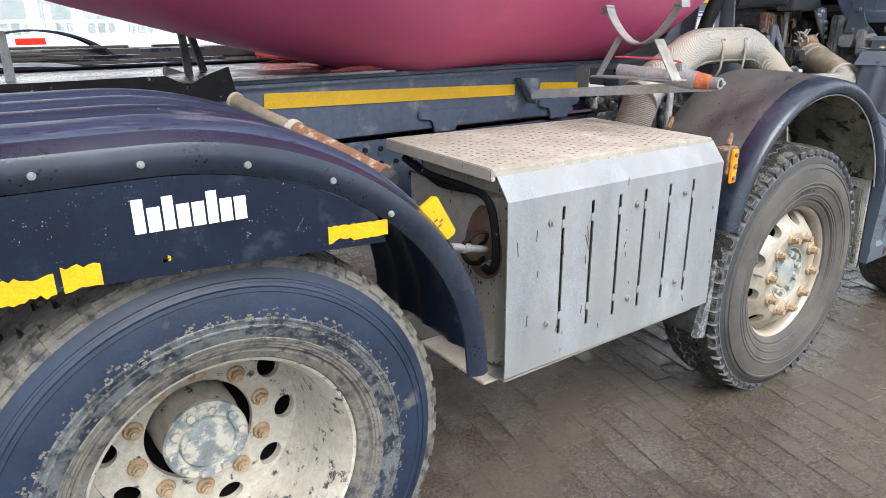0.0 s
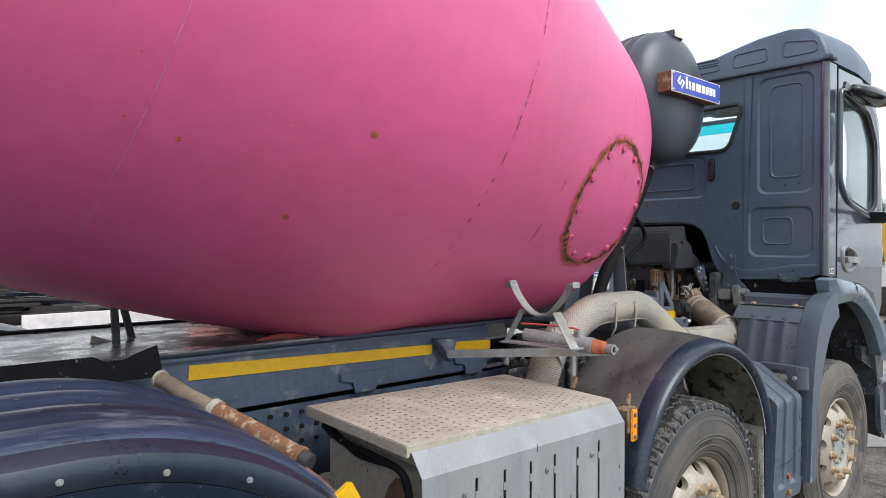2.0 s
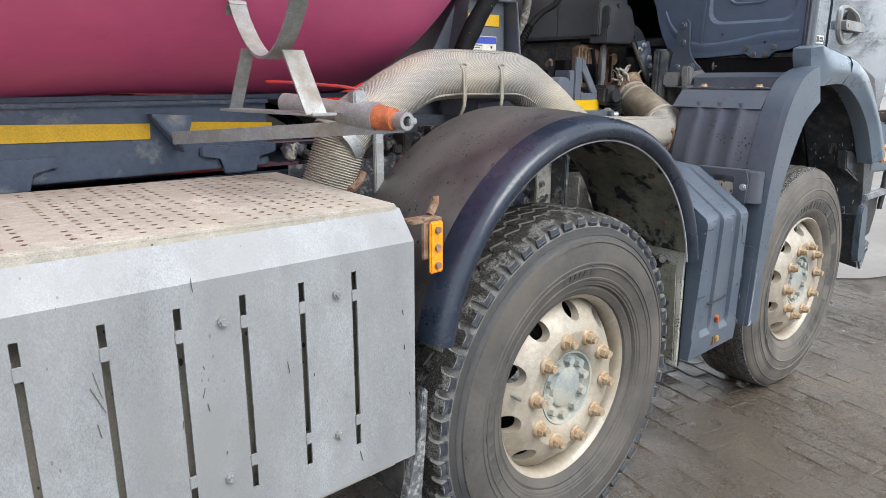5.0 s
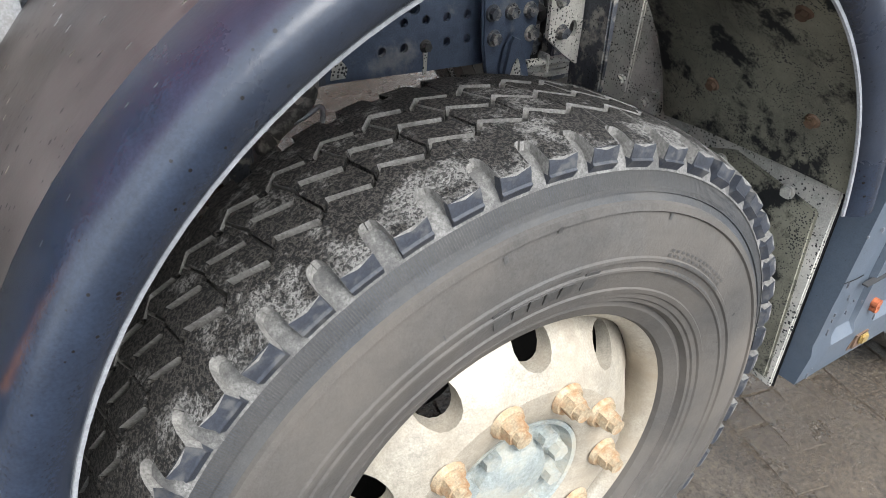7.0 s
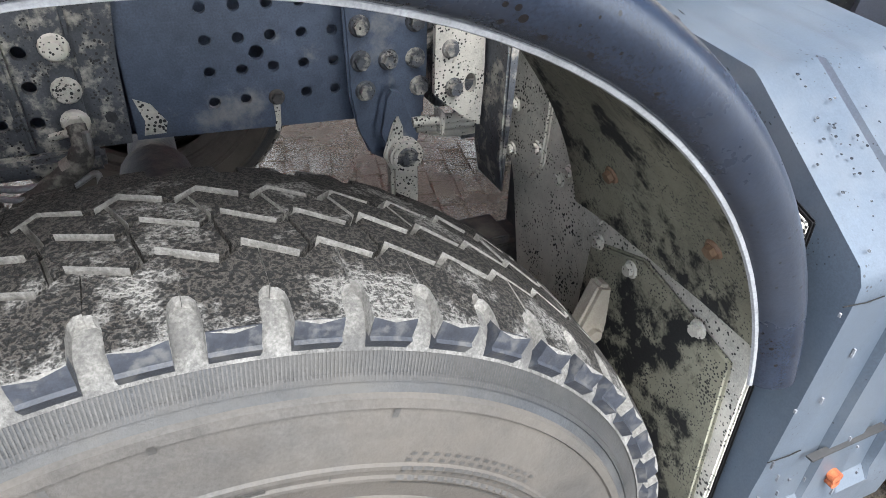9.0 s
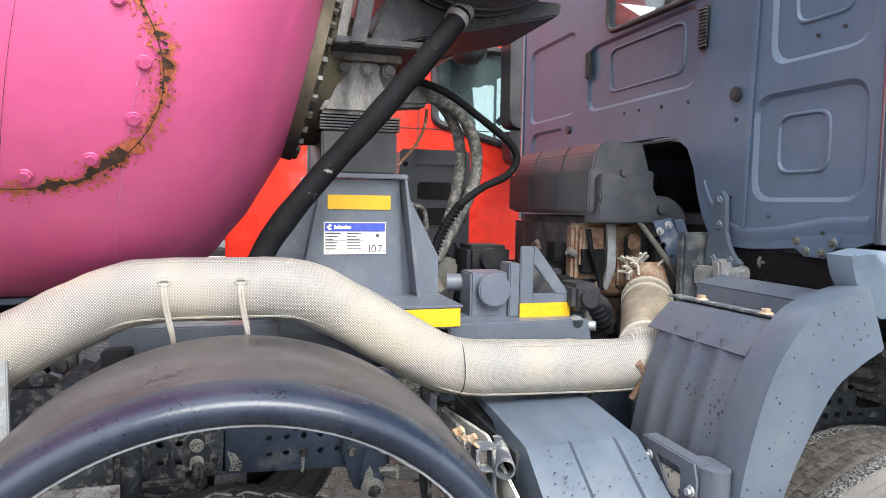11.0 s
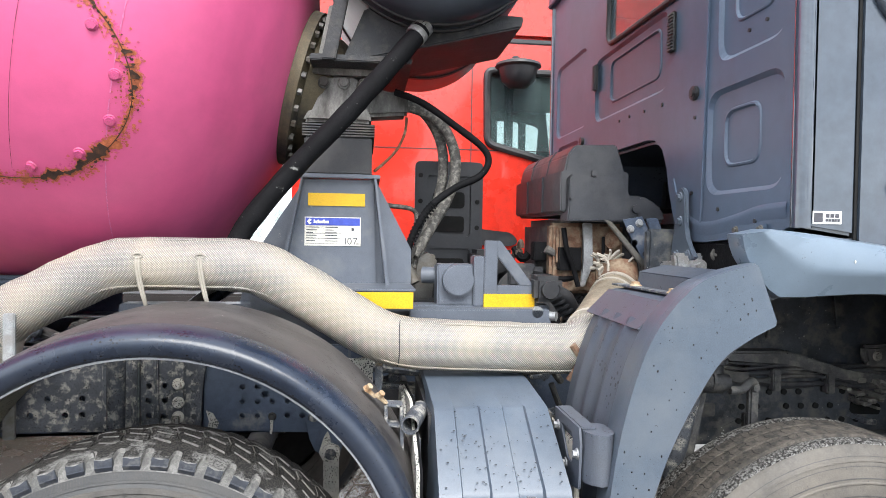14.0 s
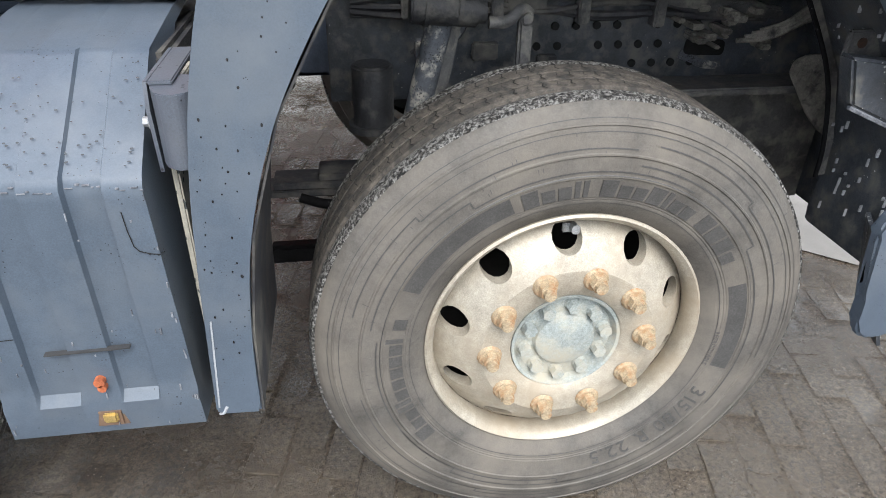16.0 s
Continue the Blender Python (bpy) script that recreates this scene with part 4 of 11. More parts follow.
def off_road_tread(bm, r0, r1, y_lo, y_hi, seed):
    """Four rows of worn blocks between three saw-toothed grooves; rounded pockets bite into both shoulders."""
    rnd = random.Random(seed)
    step = 360.0 / LUGS
    mid, half = (y_lo + y_hi) / 2, (y_hi - y_lo) / 2
    wave, rise, deepest = 0.0105, 0.95, 0.038
    grooves = [(mid - 0.050, 2.15), (mid, 3.05), (mid + 0.046, 4.5)]

    def edge_y(k, u):
        """How far across a groove lies at u degrees past a pocket."""
        y, d = grooves[k]
        v = (u - d) % step
        if v < rise:
            return y - wave * v / rise
        if v > step - rise:
            return y + wave * (step - v) / rise
        return y - wave + 2 * wave * (v - rise) / (step - 2 * rise)

    def put(pts, top):
        hi, lo = [], []
        for u, y in pts:
            a = radians(u)
            r = top - 0.015 * abs((y - mid) / half) ** 3
            hi.append(bm.verts.new((r * math.cos(a), y, r * math.sin(a))))
            lo.append(bm.verts.new((r0 * math.cos(a), y, r0 * math.sin(a))))
        bm.faces.new(hi)
        for i in range(len(pts)):
            j = (i + 1) % len(pts)
            f = bm.faces.new((hi[i], lo[i], lo[j], hi[j]))
            f.material_index = 1 if abs(pts[j][0] - pts[i][0]) > 1.2 or pts[i][1] < y_lo + deepest else 0

    def border(k, p, u0, u1, side):
        d = grooves[k][1]
        marks = sorted({u0, u1} | {u for j in range(-2, 3) for u in (d + j * step - rise, d + j * step + rise) if u0 < u < u1})
        gap = 0.0052
        return [(p + u + rnd.uniform(-0.08, 0.08), edge_y(k, u) + side * gap) for u in marks]

    for k in range(LUGS):
        p = LUG_TURN + k * step
        w, deep, e = 1.22 + rnd.uniform(-0.06, 0.06), 0.033 + rnd.uniform(-0.003, 0.003), 0.02
        tops = [r1 - rnd.random() * 0.0015 for _ in range(4)]
        near = [(p + w, y_lo), (p + step / 2, y_lo - 0.001), (p + step - w, y_lo), (p + step - w * 0.96, y_lo + deep * 0.55), (p + step - w * 0.80, y_lo + deep * 0.85), (p + step - w * 0.45, y_lo + deep), (p + step - e, y_lo + deep * 1.02)]
        back = [(p + e, y_lo + deep * 1.02), (p + w * 0.45, y_lo + deep), (p + w * 0.80, y_lo + deep * 0.85), (p + w * 0.96, y_lo + deep * 0.55)]
        put(near + border(0, p, e, step - e, -1)[::-1] + back, tops[0])
        for row in (1, 2):
            d0, d1 = grooves[row - 1][1], grooves[row][1]
            g = 0.16
            put(border(row - 1, p, d0 + g, d0 + step - g, 1) + border(row, p, d1 + g, d1 + step - g, -1)[::-1], tops[row])
        far = [(p + step - w, y_hi), (p + w, y_hi), (p + w * 0.9, y_hi - deep), (p + e, y_hi - deep)]
        put(border(2, p, e, step - e, 1) + [(p + step - e, y_hi - deep), (p + step - w * 0.9, y_hi - deep)] + far, tops[3])


def tread_blocks(bm, r0, r1, rows, count, y_lo, y_hi, seed, slot=0.06, pocket=True):
    """Rows of tread blocks: stepped dust-filled grooves between them, open pockets along both shoulders."""
    rnd = random.Random(seed)
    step = 2 * math.pi / count
    wide = (y_hi - y_lo) / rows
    mid, half = (y_lo + y_hi) / 2, (y_hi - y_lo) / 2

    def ring_of(pts, top):
        hi, lo = [], []
        for a, y in pts:
            r = top - 0.012 * abs((y - mid) / half) ** 4
            hi.append(bm.verts.new((r * math.cos(a), y, r * math.sin(a))))
            lo.append(bm.verts.new((r0 * math.cos(a), y, r0 * math.sin(a))))
        bm.faces.new(hi)
        for i in range(len(pts)):
            bm.faces.new((hi[i], lo[i], lo[(i + 1) % len(pts)], hi[(i + 1) % len(pts)]))

    for row in range(rows):
        ya, yb = y_lo + row * wide, y_lo + (row + 1) * wide
        g = wide * 0.075
        jog = wide * 0.19
        near, far = row == 0, row == rows - 1
        for k in range(count):
            base = k * step + (0.5 * step if row % 2 else 0.0)
            e = step * slot
            j = [rnd.uniform(-0.03, 0.03) * step for _ in range(4)]
            top = r1 - rnd.random() * 0.002
            a0, a1, am = base + e + j[0], base + step - e + j[1], base + step * 0.55 + j[2]
            inner_lo = [(a0, ya + g - jog * 0.5), (am, ya + g - jog * 0.5), (am + step * 0.05, ya + g + jog * 0.5), (a1, ya + g + jog * 0.5)]
            inner_hi = [(a1, yb - g + jog * 0.5), (am, yb - g + jog * 0.5), (am - step * 0.05, yb - g - jog * 0.5), (a0, yb - g - jog * 0.5)]
            if near and pocket:
                w = step * 0.17
                lo_side = [(base + w, ya - 0.004), (base + step - w, ya - 0.004), (base + step - w * 1.05, ya + wide * 0.46), (base + step - e * 1.2, ya + wide * 0.58)]
                hi_side = inner_hi + [(base + e * 1.2, ya + wide * 0.58), (base + w * 1.05, ya + wide * 0.46)]
            elif far and pocket:
                w = step * 0.20
                lo_side = inner_lo + [(base + step - e * 1.2, yb - wide * 0.58), (base + step - w, yb - wide * 0.46)]
                hi_side = [(base + step - w, yb + 0.004), (base + w, yb + 0.004), (base + w, yb - wide * 0.46), (base + e * 1.2, yb - wide * 0.58)]
            else:
                lo_side, hi_side = inner_lo, inner_hi
            ring_of(lo_side + hi_side, top)


def lug_sides(bm, count, r0, r1, y0, y1, seed, turn=0.0, notch=0.17):
    """Shoulder lugs: blocks with a ledge on the flank of the tyre between its side notches."""
    step = 2 * math.pi / count
    sec = ((r0, y0), (r0 + 0.010, y0 - 0.0055), (r0 + 0.012, y0 - 0.0025), (r1 - 0.006, y1 - 0.0015), (r1, y1), (r1 - 0.003, y1 + 0.03), (r0, y1 + 0.03))
    for k in range(count):
        a0, a1 = radians(turn) + k * step + step * notch, radians(turn) + (k + 1) * step - step * notch
        cs = []
        for a in (a0, (a0 + a1) / 2, a1):
            cs.append([bm.verts.new((r * math.cos(a), y, r * math.sin(a))) for r, y in sec])
        for p, q in zip(cs, cs[1:]):
            for i in range(len(sec)):
                j = (i + 1) % len(sec)
                bm.faces.new((p[i], p[j], q[j], q[i]))
        bm.faces.new(cs[0][::-1])
        bm.faces.new(cs[2])


def arc_bars(bm, r, start, word, high, face):
    """A maker's word round a sidewall as plain bars: each character is C (tall), x (low), i (narrow), or a space; clockwise from start."""
    a = start
    for ch in word:
        wide, h = {"C": (high * 0.80, high), "x": (high * 0.66, high * 0.74), "i": (high * 0.26, high), " ": (high * 0.30, 0)}[ch]
        b0, b1 = radians(a), radians(a) - wide / r
        a -= math.degrees((wide + high * 0.16) / r)
        if not h:
            continue
        q = [(r, b0), (r, b1), (r + h, b1), (r + h, b0)]
        lo = [bm.verts.new((rr * math.cos(b), face(rr) - 0.0016, rr * math.sin(b))) for rr, b in q]
        hi = [bm.verts.new((rr * math.cos(b), face(rr) + 0.004, rr * math.sin(b))) for rr, b in q]
        bm.faces.new(lo)
        for j in range(4):
            bm.faces.new((lo[j], hi[j], hi[(j + 1) % 4], lo[(j + 1) % 4]))


def flat_arc(bm, r0, r1, a0, a1, face, lift=0.0006, n=0):
    """A thin curved patch on a sidewall, from a0 to a1 degrees."""
    n = n or max(2, int(abs(a1 - a0) / 2))
    prev = None
    for i in range(n + 1):
        a = radians(a0 + (a1 - a0) * i / n)
        cur = [bm.verts.new((r * math.cos(a), face(r) - lift, r * math.sin(a))) for r in (r0, r1)]
        if prev:
            bm.faces.new((prev[0], prev[1], cur[1], cur[0]))
        prev = cur


def front_wheel(name, x, y, kind, side=1):
    """A steered wheel: alloy rim with ten round openings, ten nuts, a bolted hub cover, tyre."""
    w = new(name)
    w.parent = truck
    w.matrix_local = pose(x, y, HUB) if side > 0 else pose(x, y, HUB, 0, 0, 180)
    phase = 94.0 if kind == "road" else 84.0
    near = side > 0
    outer = ROAD_OUT if kind == "road" else BLOCK_OUT
    face_y = lambda r: float(np.interp(r, [q[0] for q in outer], [q[1] for q in outer]))
    # tyre
    shoulder = [(0.516, 0.008), (0.522, 0.014), (0.526, 0.024)] if kind == "block" else [(0.513, 0.0165), (0.522, 0.024), (0.527, 0.034)]
    bm = bmesh.new()
    lathe(bm, tyre_profile(shoulder, outer), 112)
    for f in bm.faces:
        c = f.calc_center_median()
        f.material_index = 1 if math.hypot(c.x, c.z) > 0.478 else 0
    t = part("tyre", squash(bm), [M["tyre"], M["tyre_upper"]] if kind == "block" else [M["tyre_road"], M["tyre_road"]], w, "dusty black tyre with raised sidewall rings", sharp=24)
    if kind == "block":
        bm = bmesh.new()
        lathe(bm, [(0.508, -0.0005), (0.519, 0.005), (0.530, 0.014), (0.5365, 0.026), (0.5395, 0.045), (0.542, 0.090), (0.5425, 0.128), (0.542, 0.166), (0.5395, 0.211), (0.530, 0.242), (0.508, 0.257)], 168)
        part("tread_base", squash(bm), M["groove"], w, "dust-filled tread grooves")
        bm = bmesh.new()
        off_road_tread(bm, 0.522, 0.5555, 0.000, 0.256, 3)
        if near:
            pieces("tread_block", squash(bm), [M["tread"], M["groove_wall"]], w, sharp=20, join=False)
        else:
            tagged(part("tread", squash(bm), [M["tread"], M["groove_wall"]], w, "dark gritty off-road tread blocks", sharp=20), kind="stuff")
        bm = bmesh.new()
        lug_sides(bm, LUGS, 0.511, 0.5395, 0.0005, 0.0, 2, LUG_TURN, 0.19)
        if near:
            pieces("shoulder_lug", squash(bm), M["lug_side"], w, sharp=20, join=False)
        else:
            tagged(part("shoulder_tread", squash(bm), M["lug_side"], w, "notched shoulder lugs", sharp=20), kind="stuff")
    else:
        for i in range(5):
            bm = bmesh.new()
            ya = 0.0265 + i * 0.0472
            drop = (0.0055 if i in (0, 4) else 0.0)
            lathe(bm, [(0.522, ya), (0.5345 - drop, ya + 0.002), (0.5365 - drop * 0.4, ya + 0.022), (0.5345 - drop, ya + 0.042), (0.522, ya + 0.044)], 112)
            part("tread_rib", squash(bm), M["road_tread"] if i in (0, 4) else M["road_rib"], w, "gravelly grey shoulder rib" if i in (0, 4) else "brown worn tread rib with sipes")
        bm = bmesh.new()
        sip = random.Random(7)
        for i in range(1, 4):
            for k in range(130):
                a = 2 * math.pi * (k + 0.5 * (i % 2) + sip.uniform(-0.1, 0.1)) / 130
                y0 = 0.0285 + i * 0.0472
                wide = 0.0042 if k % 2 else 0.0020
                q = [(y0, -0.004), (y0 + 0.014, 0.006), (y0 + 0.026, -0.002), (y0 + 0.040, 0.008), (y0 + 0.040, 0.008 + wide), (y0 + 0.026, -0.002 + wide), (y0 + 0.014, 0.006 + wide), (y0, -0.004 + wide)]
                bm.faces.new([bm.verts.new((0.5372 * math.cos(a + d), y, 0.5372 * math.sin(a + d))) for y, d in q])
        tagged(part("sipe", squash(bm), M["hole"], w, "short dark tread sipes"), kind="stuff")
        bm = bmesh.new()
        lathe(bm, [(0.518, 0.024), (0.5265, 0.03), (0.5265, 0.255), (0.518, 0.262)], 112)
        part("tread_base", squash(bm), M["groove"], w, "dusty tread grooves")
    # writing, bars and moulded lines on the sidewall
    bm = bmesh.new()
    if kind == "road":
        k0 = len(bm.verts)
        write_arc(bm, "315/80 R 22.5", 0.050, 0.350, -25, 0.0, 0.0008)
        write_arc(bm, "REGROOVABLE", 0.012, 0.336, 0, 0.0, 0.0004)
        bm.verts.ensure_lookup_table()
        for v in bm.verts[k0:]:
            v.co.y += face_y(math.hypot(v.co.x, v.co.z)) - 0.0005
        arc_bars(bm, 0.350, 110, "Cxxii CxxCixx CCCx", 0.036, face_y)
        arc_bars(bm, 0.350, 217, "Cxxiixxxxxi x", 0.036, face_y)
        for a0 in (-150, -30, 60, 172):
            flat_arc(bm, 0.402, 0.405, a0, a0 + 62, face_y, 0.0012)
            flat_arc(bm, 0.405, 0.418, a0 + 62, a0 + 62.5, face_y, 0.0012)
            flat_arc(bm, 0.418, 0.421, a0 + 62, a0 + 108, face_y, 0.0012)
            flat_arc(bm, 0.446, 0.4485, a0 + 20, a0 + 74, face_y, 0.0012)
            flat_arc(bm, 0.4485, 0.458, a0 + 74, a0 + 74.4, face_y, 0.0012)
            flat_arc(bm, 0.458, 0.4605, a0 + 74, a0 + 105, face_y, 0.0012)
        for r_ in (0.476, 0.4985, 0.334, 0.395):
            flat_arc(bm, r_, r_ + 0.0014, 0, 359.9, face_y, 0.0009, 90)
        nick = random.Random(19)
        for k in range(70):
            r_, a0 = nick.uniform(0.40, 0.50), nick.uniform(0, 360)
            flat_arc(bm, r_, r_ + nick.uniform(0.004, 0.014), a0, a0 + 0.16, face_y, 0.0008, 1)
    else:
        arc_bars(bm, 0.368, 103.6, "Cxxxx C", 0.026, face_y)
        arc_bars(bm, 0.362, 208, "i C C C C C C", 0.030, face_y)
        for i in range(6):
            for j in range(14):
                flat_arc(bm, 0.381 + i * 0.0072, 0.3845 + i * 0.0072, 65 - j * 1.65 - (i % 3) * 0.3, 65 - j * 1.65 - 1.1 - (i % 2) * 0.3, face_y, 0.0011, 1)
        for a0, r0, r1 in ((111.7, 0.40, 0.485), (73.6, 0.385, 0.50), (150, 0.345, 0.41), (-37, 0.36, 0.45), (20, 0.36, 0.47), (-80, 0.36, 0.46)):
            flat_arc(bm, r0, r1, a0, a0 + 0.22, face_y, 0.0012, 1)
        for a0, r0 in ((90.7, 0.459), (99.5, 0.452), (68.0, 0.455)):
            flat_arc(bm, r0, r0 + 0.009, a0, a0 + 0.7, face_y, 0.001, 1)
    tagged(part("sidewall_writing", squash(bm), M["tyre_ink"], w, "raised sidewall lettering and bars", sharp=10), kind="stuff")
    if kind == "road":
        bm = bmesh.new()
        flat_arc(bm, 0.352, 0.388, 153, 113, face_y)
        flat_arc(bm, 0.352, 0.388, 20, -15, face_y)
        pieces("smooth_band", bm, M["tyre_ink"], w, "smooth darker band on the sidewall")
    bm = bmesh.new()
    if kind == "block":
        for k in range(1000):
            a = math.degrees(2 * math.pi * k / 1000)
            flat_arc(bm, 0.487, 0.508, a, a + 0.13, face_y, 0.0009, 1)
        tagged(part("sidewall_hatching", squash(bm), M["tyre_ink"], w, "fine radial hatching on the sidewall"), kind="stuff")
    else:
        bm.free()
    # rim
    face = [(0.10, 0.021), (0.125, 0.011), (0.185, 0.003), (0.205, 0.005), (0.225, 0.018), (0.262, 0.056), (0.283, 0.078)]
    bm = bmesh.new()
    rim_disc(bm, face, 0.244, 0.0275, phase)
    lathe(bm, [(0.118, 0.040), (0.120, 0.016), (0.126, 0.011), (0.150, 0.0045), (0.185, 0.003)], 60)
    lathe(bm, [(0.283, 0.078), (0.279, 0.060), (0.281, 0.038), (0.288, 0.026), (0.296, 0.020), (0.301, 0.024), (0.300, 0.036)], 96)
    part("rim", bm, M["rim"], w, "cream dusty alloy rim with ten round openings", sharp=30)
    # black barrel behind the openings, in place of the shade inside the rim
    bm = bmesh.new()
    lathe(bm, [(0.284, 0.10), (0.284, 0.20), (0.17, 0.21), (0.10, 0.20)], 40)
    part("rim_barrel", bm, M["hole"], w, "inside of the rim, blackened to stand for its shade")
    bm = bmesh.new()
    if kind == "road":
        cyl(bm, (0.0, 0.12, 0.245), (0.004, 0.05, 0.252), 0.010, seg=10)
        box(bm, -0.018, 0.02, 0.066, 0.075, 0.238, 0.258, 0.002)
    else:
        cyl(bm, (-0.235, 0.10, 0.045), (-0.232, -0.005, 0.040), 0.0055, seg=8)
    part("valve", bm, M["galv"], w, "metal tyre valve")
    # hub with its own bolts
    bm = bmesh.new()
    lathe(bm, [(0.0, 0.016), (0.056, 0.017), (0.064, 0.021), (0.069, 0.031), (0.104, 0.032), (0.108, 0.026), (0.112, 0.015), (0.1185, 0.013), (0.120, 0.030), (0.10, 0.06)], 48)
    part("hub", bm, M["hub"], w, "chalky grey hub with a ring of bolts", sharp=30)
    bm = bmesh.new()
    for k in range(10):
        a = radians(36 * k + 12)
        hexnut(bm, (0.087 * math.cos(a), 0.0315, 0.087 * math.sin(a)), 0.0155, 0.021, turn=a, washer=0.0175)
    pieces("hub_bolt", bm, M["hub"], w, sharp=30)
    bm = bmesh.new()
    hexnut(bm, (0, 0, 0), 0.0185, 0.026, washer=0.027)
    cyl(bm, (0, -0.026, 0), (0, -0.037, 0), 0.0125, seg=10)
    nut = part("wheel_nut", bm, M["nut"], w, sharp=30)
    for k in range(10):
        a = radians(phase + 18 + 36 * k)
        o = nut if k == 0 else nut.copy()
        if k:
            scene.collection.objects.link(o)
        o.matrix_local = pose(0.1675 * math.cos(a), 0.003, 0.1675 * math.sin(a), 0, 17 * k, 0)
    return w


front_wheel("wheel", AXLE2, 0.012, "block")
front_wheel("wheel", AXLE1, 0.012, "road")
front_wheel("wheel", AXLE2, 2.41, "block", -1)
front_wheel("wheel", AXLE1, 2.41, "road", -1)


REAR_HUB = 0.564


def rear_wheel(x, y, side=1):
    """A twin drive wheel: deep-dished cream rim, planetary hub, two worn tyres."""
    w = new("wheel")
    w.parent = truck
    w.matrix_local = pose(x, y, REAR_HUB) if side > 0 else pose(x, y, REAR_HUB, 0, 0, 180)
    for off in (0.0, 0.345):
        bm = bmesh.new()
        lathe(bm, [(r * 1.05, yy + off) for r, yy in tyre_profile([(0.512, 0.006), (0.520, 0.012), (0.526, 0.026)])], 128)
        for f in bm.faces:
            c = f.calc_center_median()
            rr = math.hypot(c.x, c.z)
            f.material_index = 1 if rr > 0.520 else (0 if rr > 0.432 else (2 if rr > 0.375 else 1))
        part("tyre", bm, [M["tyre_rear"], M["tyre_mud"], M["tyre_scale"]], w, "worn dark tyre with scuffed, muddy sidewall", sharp=24)
        bm = bmesh.new()
        if off == 0.0 and side > 0:
            prof_ = tyre_profile([(0.512, 0.006), (0.520, 0.012), (0.526, 0.026)])
            prof_ = sorted({round(r * 1.05, 5): yy for r, yy in prof_ if yy < 0.12}.items())
            skin = lambda r: float(np.interp(r, [q[0] for q in prof_], [q[1] for q in prof_]))
            scal = random.Random(61)
            for k in range(64):
                a0 = 360 / 64 * k
                flat_arc(bm, 0.395, 0.3985, a0, a0 + 2.6, skin, 0.0012, 2)
                for q in range(5):
                    flat_arc(bm, 0.3985 + 0.0062 * q, 0.4047 + 0.0062 * q, a0 + 0.56 * q, a0 + 0.56 * q + 0.5, skin, 0.0012, 1)
                    flat_arc(bm, 0.3985 + 0.0062 * q, 0.4047 + 0.0062 * q, a0 + 5.6 - 0.56 * q, a0 + 5.1 - 0.56 * q, skin, 0.0012, 1)
            for k in range(520):
                r0, a0 = scal.uniform(0.362, 0.44), scal.uniform(0, 360)
                flat_arc(bm, r0, r0 + scal.uniform(0.002, 0.007), a0, a0 + scal.uniform(0.25, 1.6), skin, 0.0010, 2)
            tagged(part("sidewall_flake", bm, [M["tyre_mud"]], w, "scaly torn pattern on the sidewall"), kind="stuff")
            bm = bmesh.new()
        tread_blocks(bm, 0.545, 0.5645, 4, 44, 0.012 + off, 0.272 + off, 5)
        tagged(part("tread", bm, M["tyre_mud"], w, "muddy tread blocks", sharp=20), kind="stuff")
        bm = bmesh.new()
        lug_sides(bm, 44, 0.528, 0.553, 0.008 + off, 0.010 + off, 4)
        tagged(part("shoulder_tread", bm, M["tyre_mud"], w, "mud-caked shoulder lugs", sharp=20), kind="stuff")
    face = [(0.135, 0.290), (0.150, 0.286), (0.195, 0.286), (0.235, 0.290), (0.262, 0.296), (0.276, 0.280)]
    bm = bmesh.new()
    rim_disc(bm, face, 0.230, 0.031, -4, 0.195, 0.265, 0.02)
    lathe(bm, [(0.136, 0.305), (0.138, 0.290), (0.150, 0.286), (0.195, 0.286)], 60)
    lathe(bm, [(0.265, 0.296), (0.278, 0.270), (0.280, 0.14), (0.285, 0.075), (0.293, 0.048), (0.299, 0.036), (0.304, 0.022), (0.310, 0.018), (0.314, 0.021), (0.315, 0.030), (0.306, 0.044)], 96)
    part("rim", bm, M["rim_rear"], w, "deep-dished cream rim with flaking paint", sharp=30)
    # barrel behind the dished disc, its shade put into the colour
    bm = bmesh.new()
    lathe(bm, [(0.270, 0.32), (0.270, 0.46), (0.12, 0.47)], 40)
    part("rim_barrel", bm, M["hole"], w, "inside of the rim, blackened to stand for its shade")
    bm = bmesh.new()
    lathe(bm, [(0.112, 0.42), (0.110, 0.32), (0.104, 0.300), (0.100, 0.245)], 56)
    part("hub_barrel", bm, M["rim_rear"], w, "dusty planetary hub barrel")
    bm = bmesh.new()
    lathe(bm, [(0.100, 0.252), (0.106, 0.246), (0.106, 0.232), (0.101, 0.226), (0.072, 0.226), (0.069, 0.229), (0.066, 0.220), (0.058, 0.216), (0.0, 0.214)], 56)
    part("hub", bm, M["hub_rear"], w, "paint-flaked bolted hub cover", sharp=30)
    bm = bmesh.new()
    for k in range(10):
        a = radians(36 * k + 5)
        hexnut(bm, (0.087 * math.cos(a), 0.227, 0.087 * math.sin(a)), 0.012, 0.012, turn=a, washer=0.014)
    pieces("hub_bolt", bm, M["hub_rear"], w, sharp=30)
    bm = bmesh.new()
    hexnut(bm, (0, 0, 0), 0.0165, 0.020, washer=0.025)
    cyl(bm, (0, -0.018, 0), (0, -0.028, 0), 0.011, seg=10)
    nut = part("wheel_nut", bm, M["nut"], w, sharp=30)
    for k in range(10):
        a = radians(15 + 36 * k)
        o = nut if k == 0 else nut.copy()
        if k:
            scene.collection.objects.link(o)
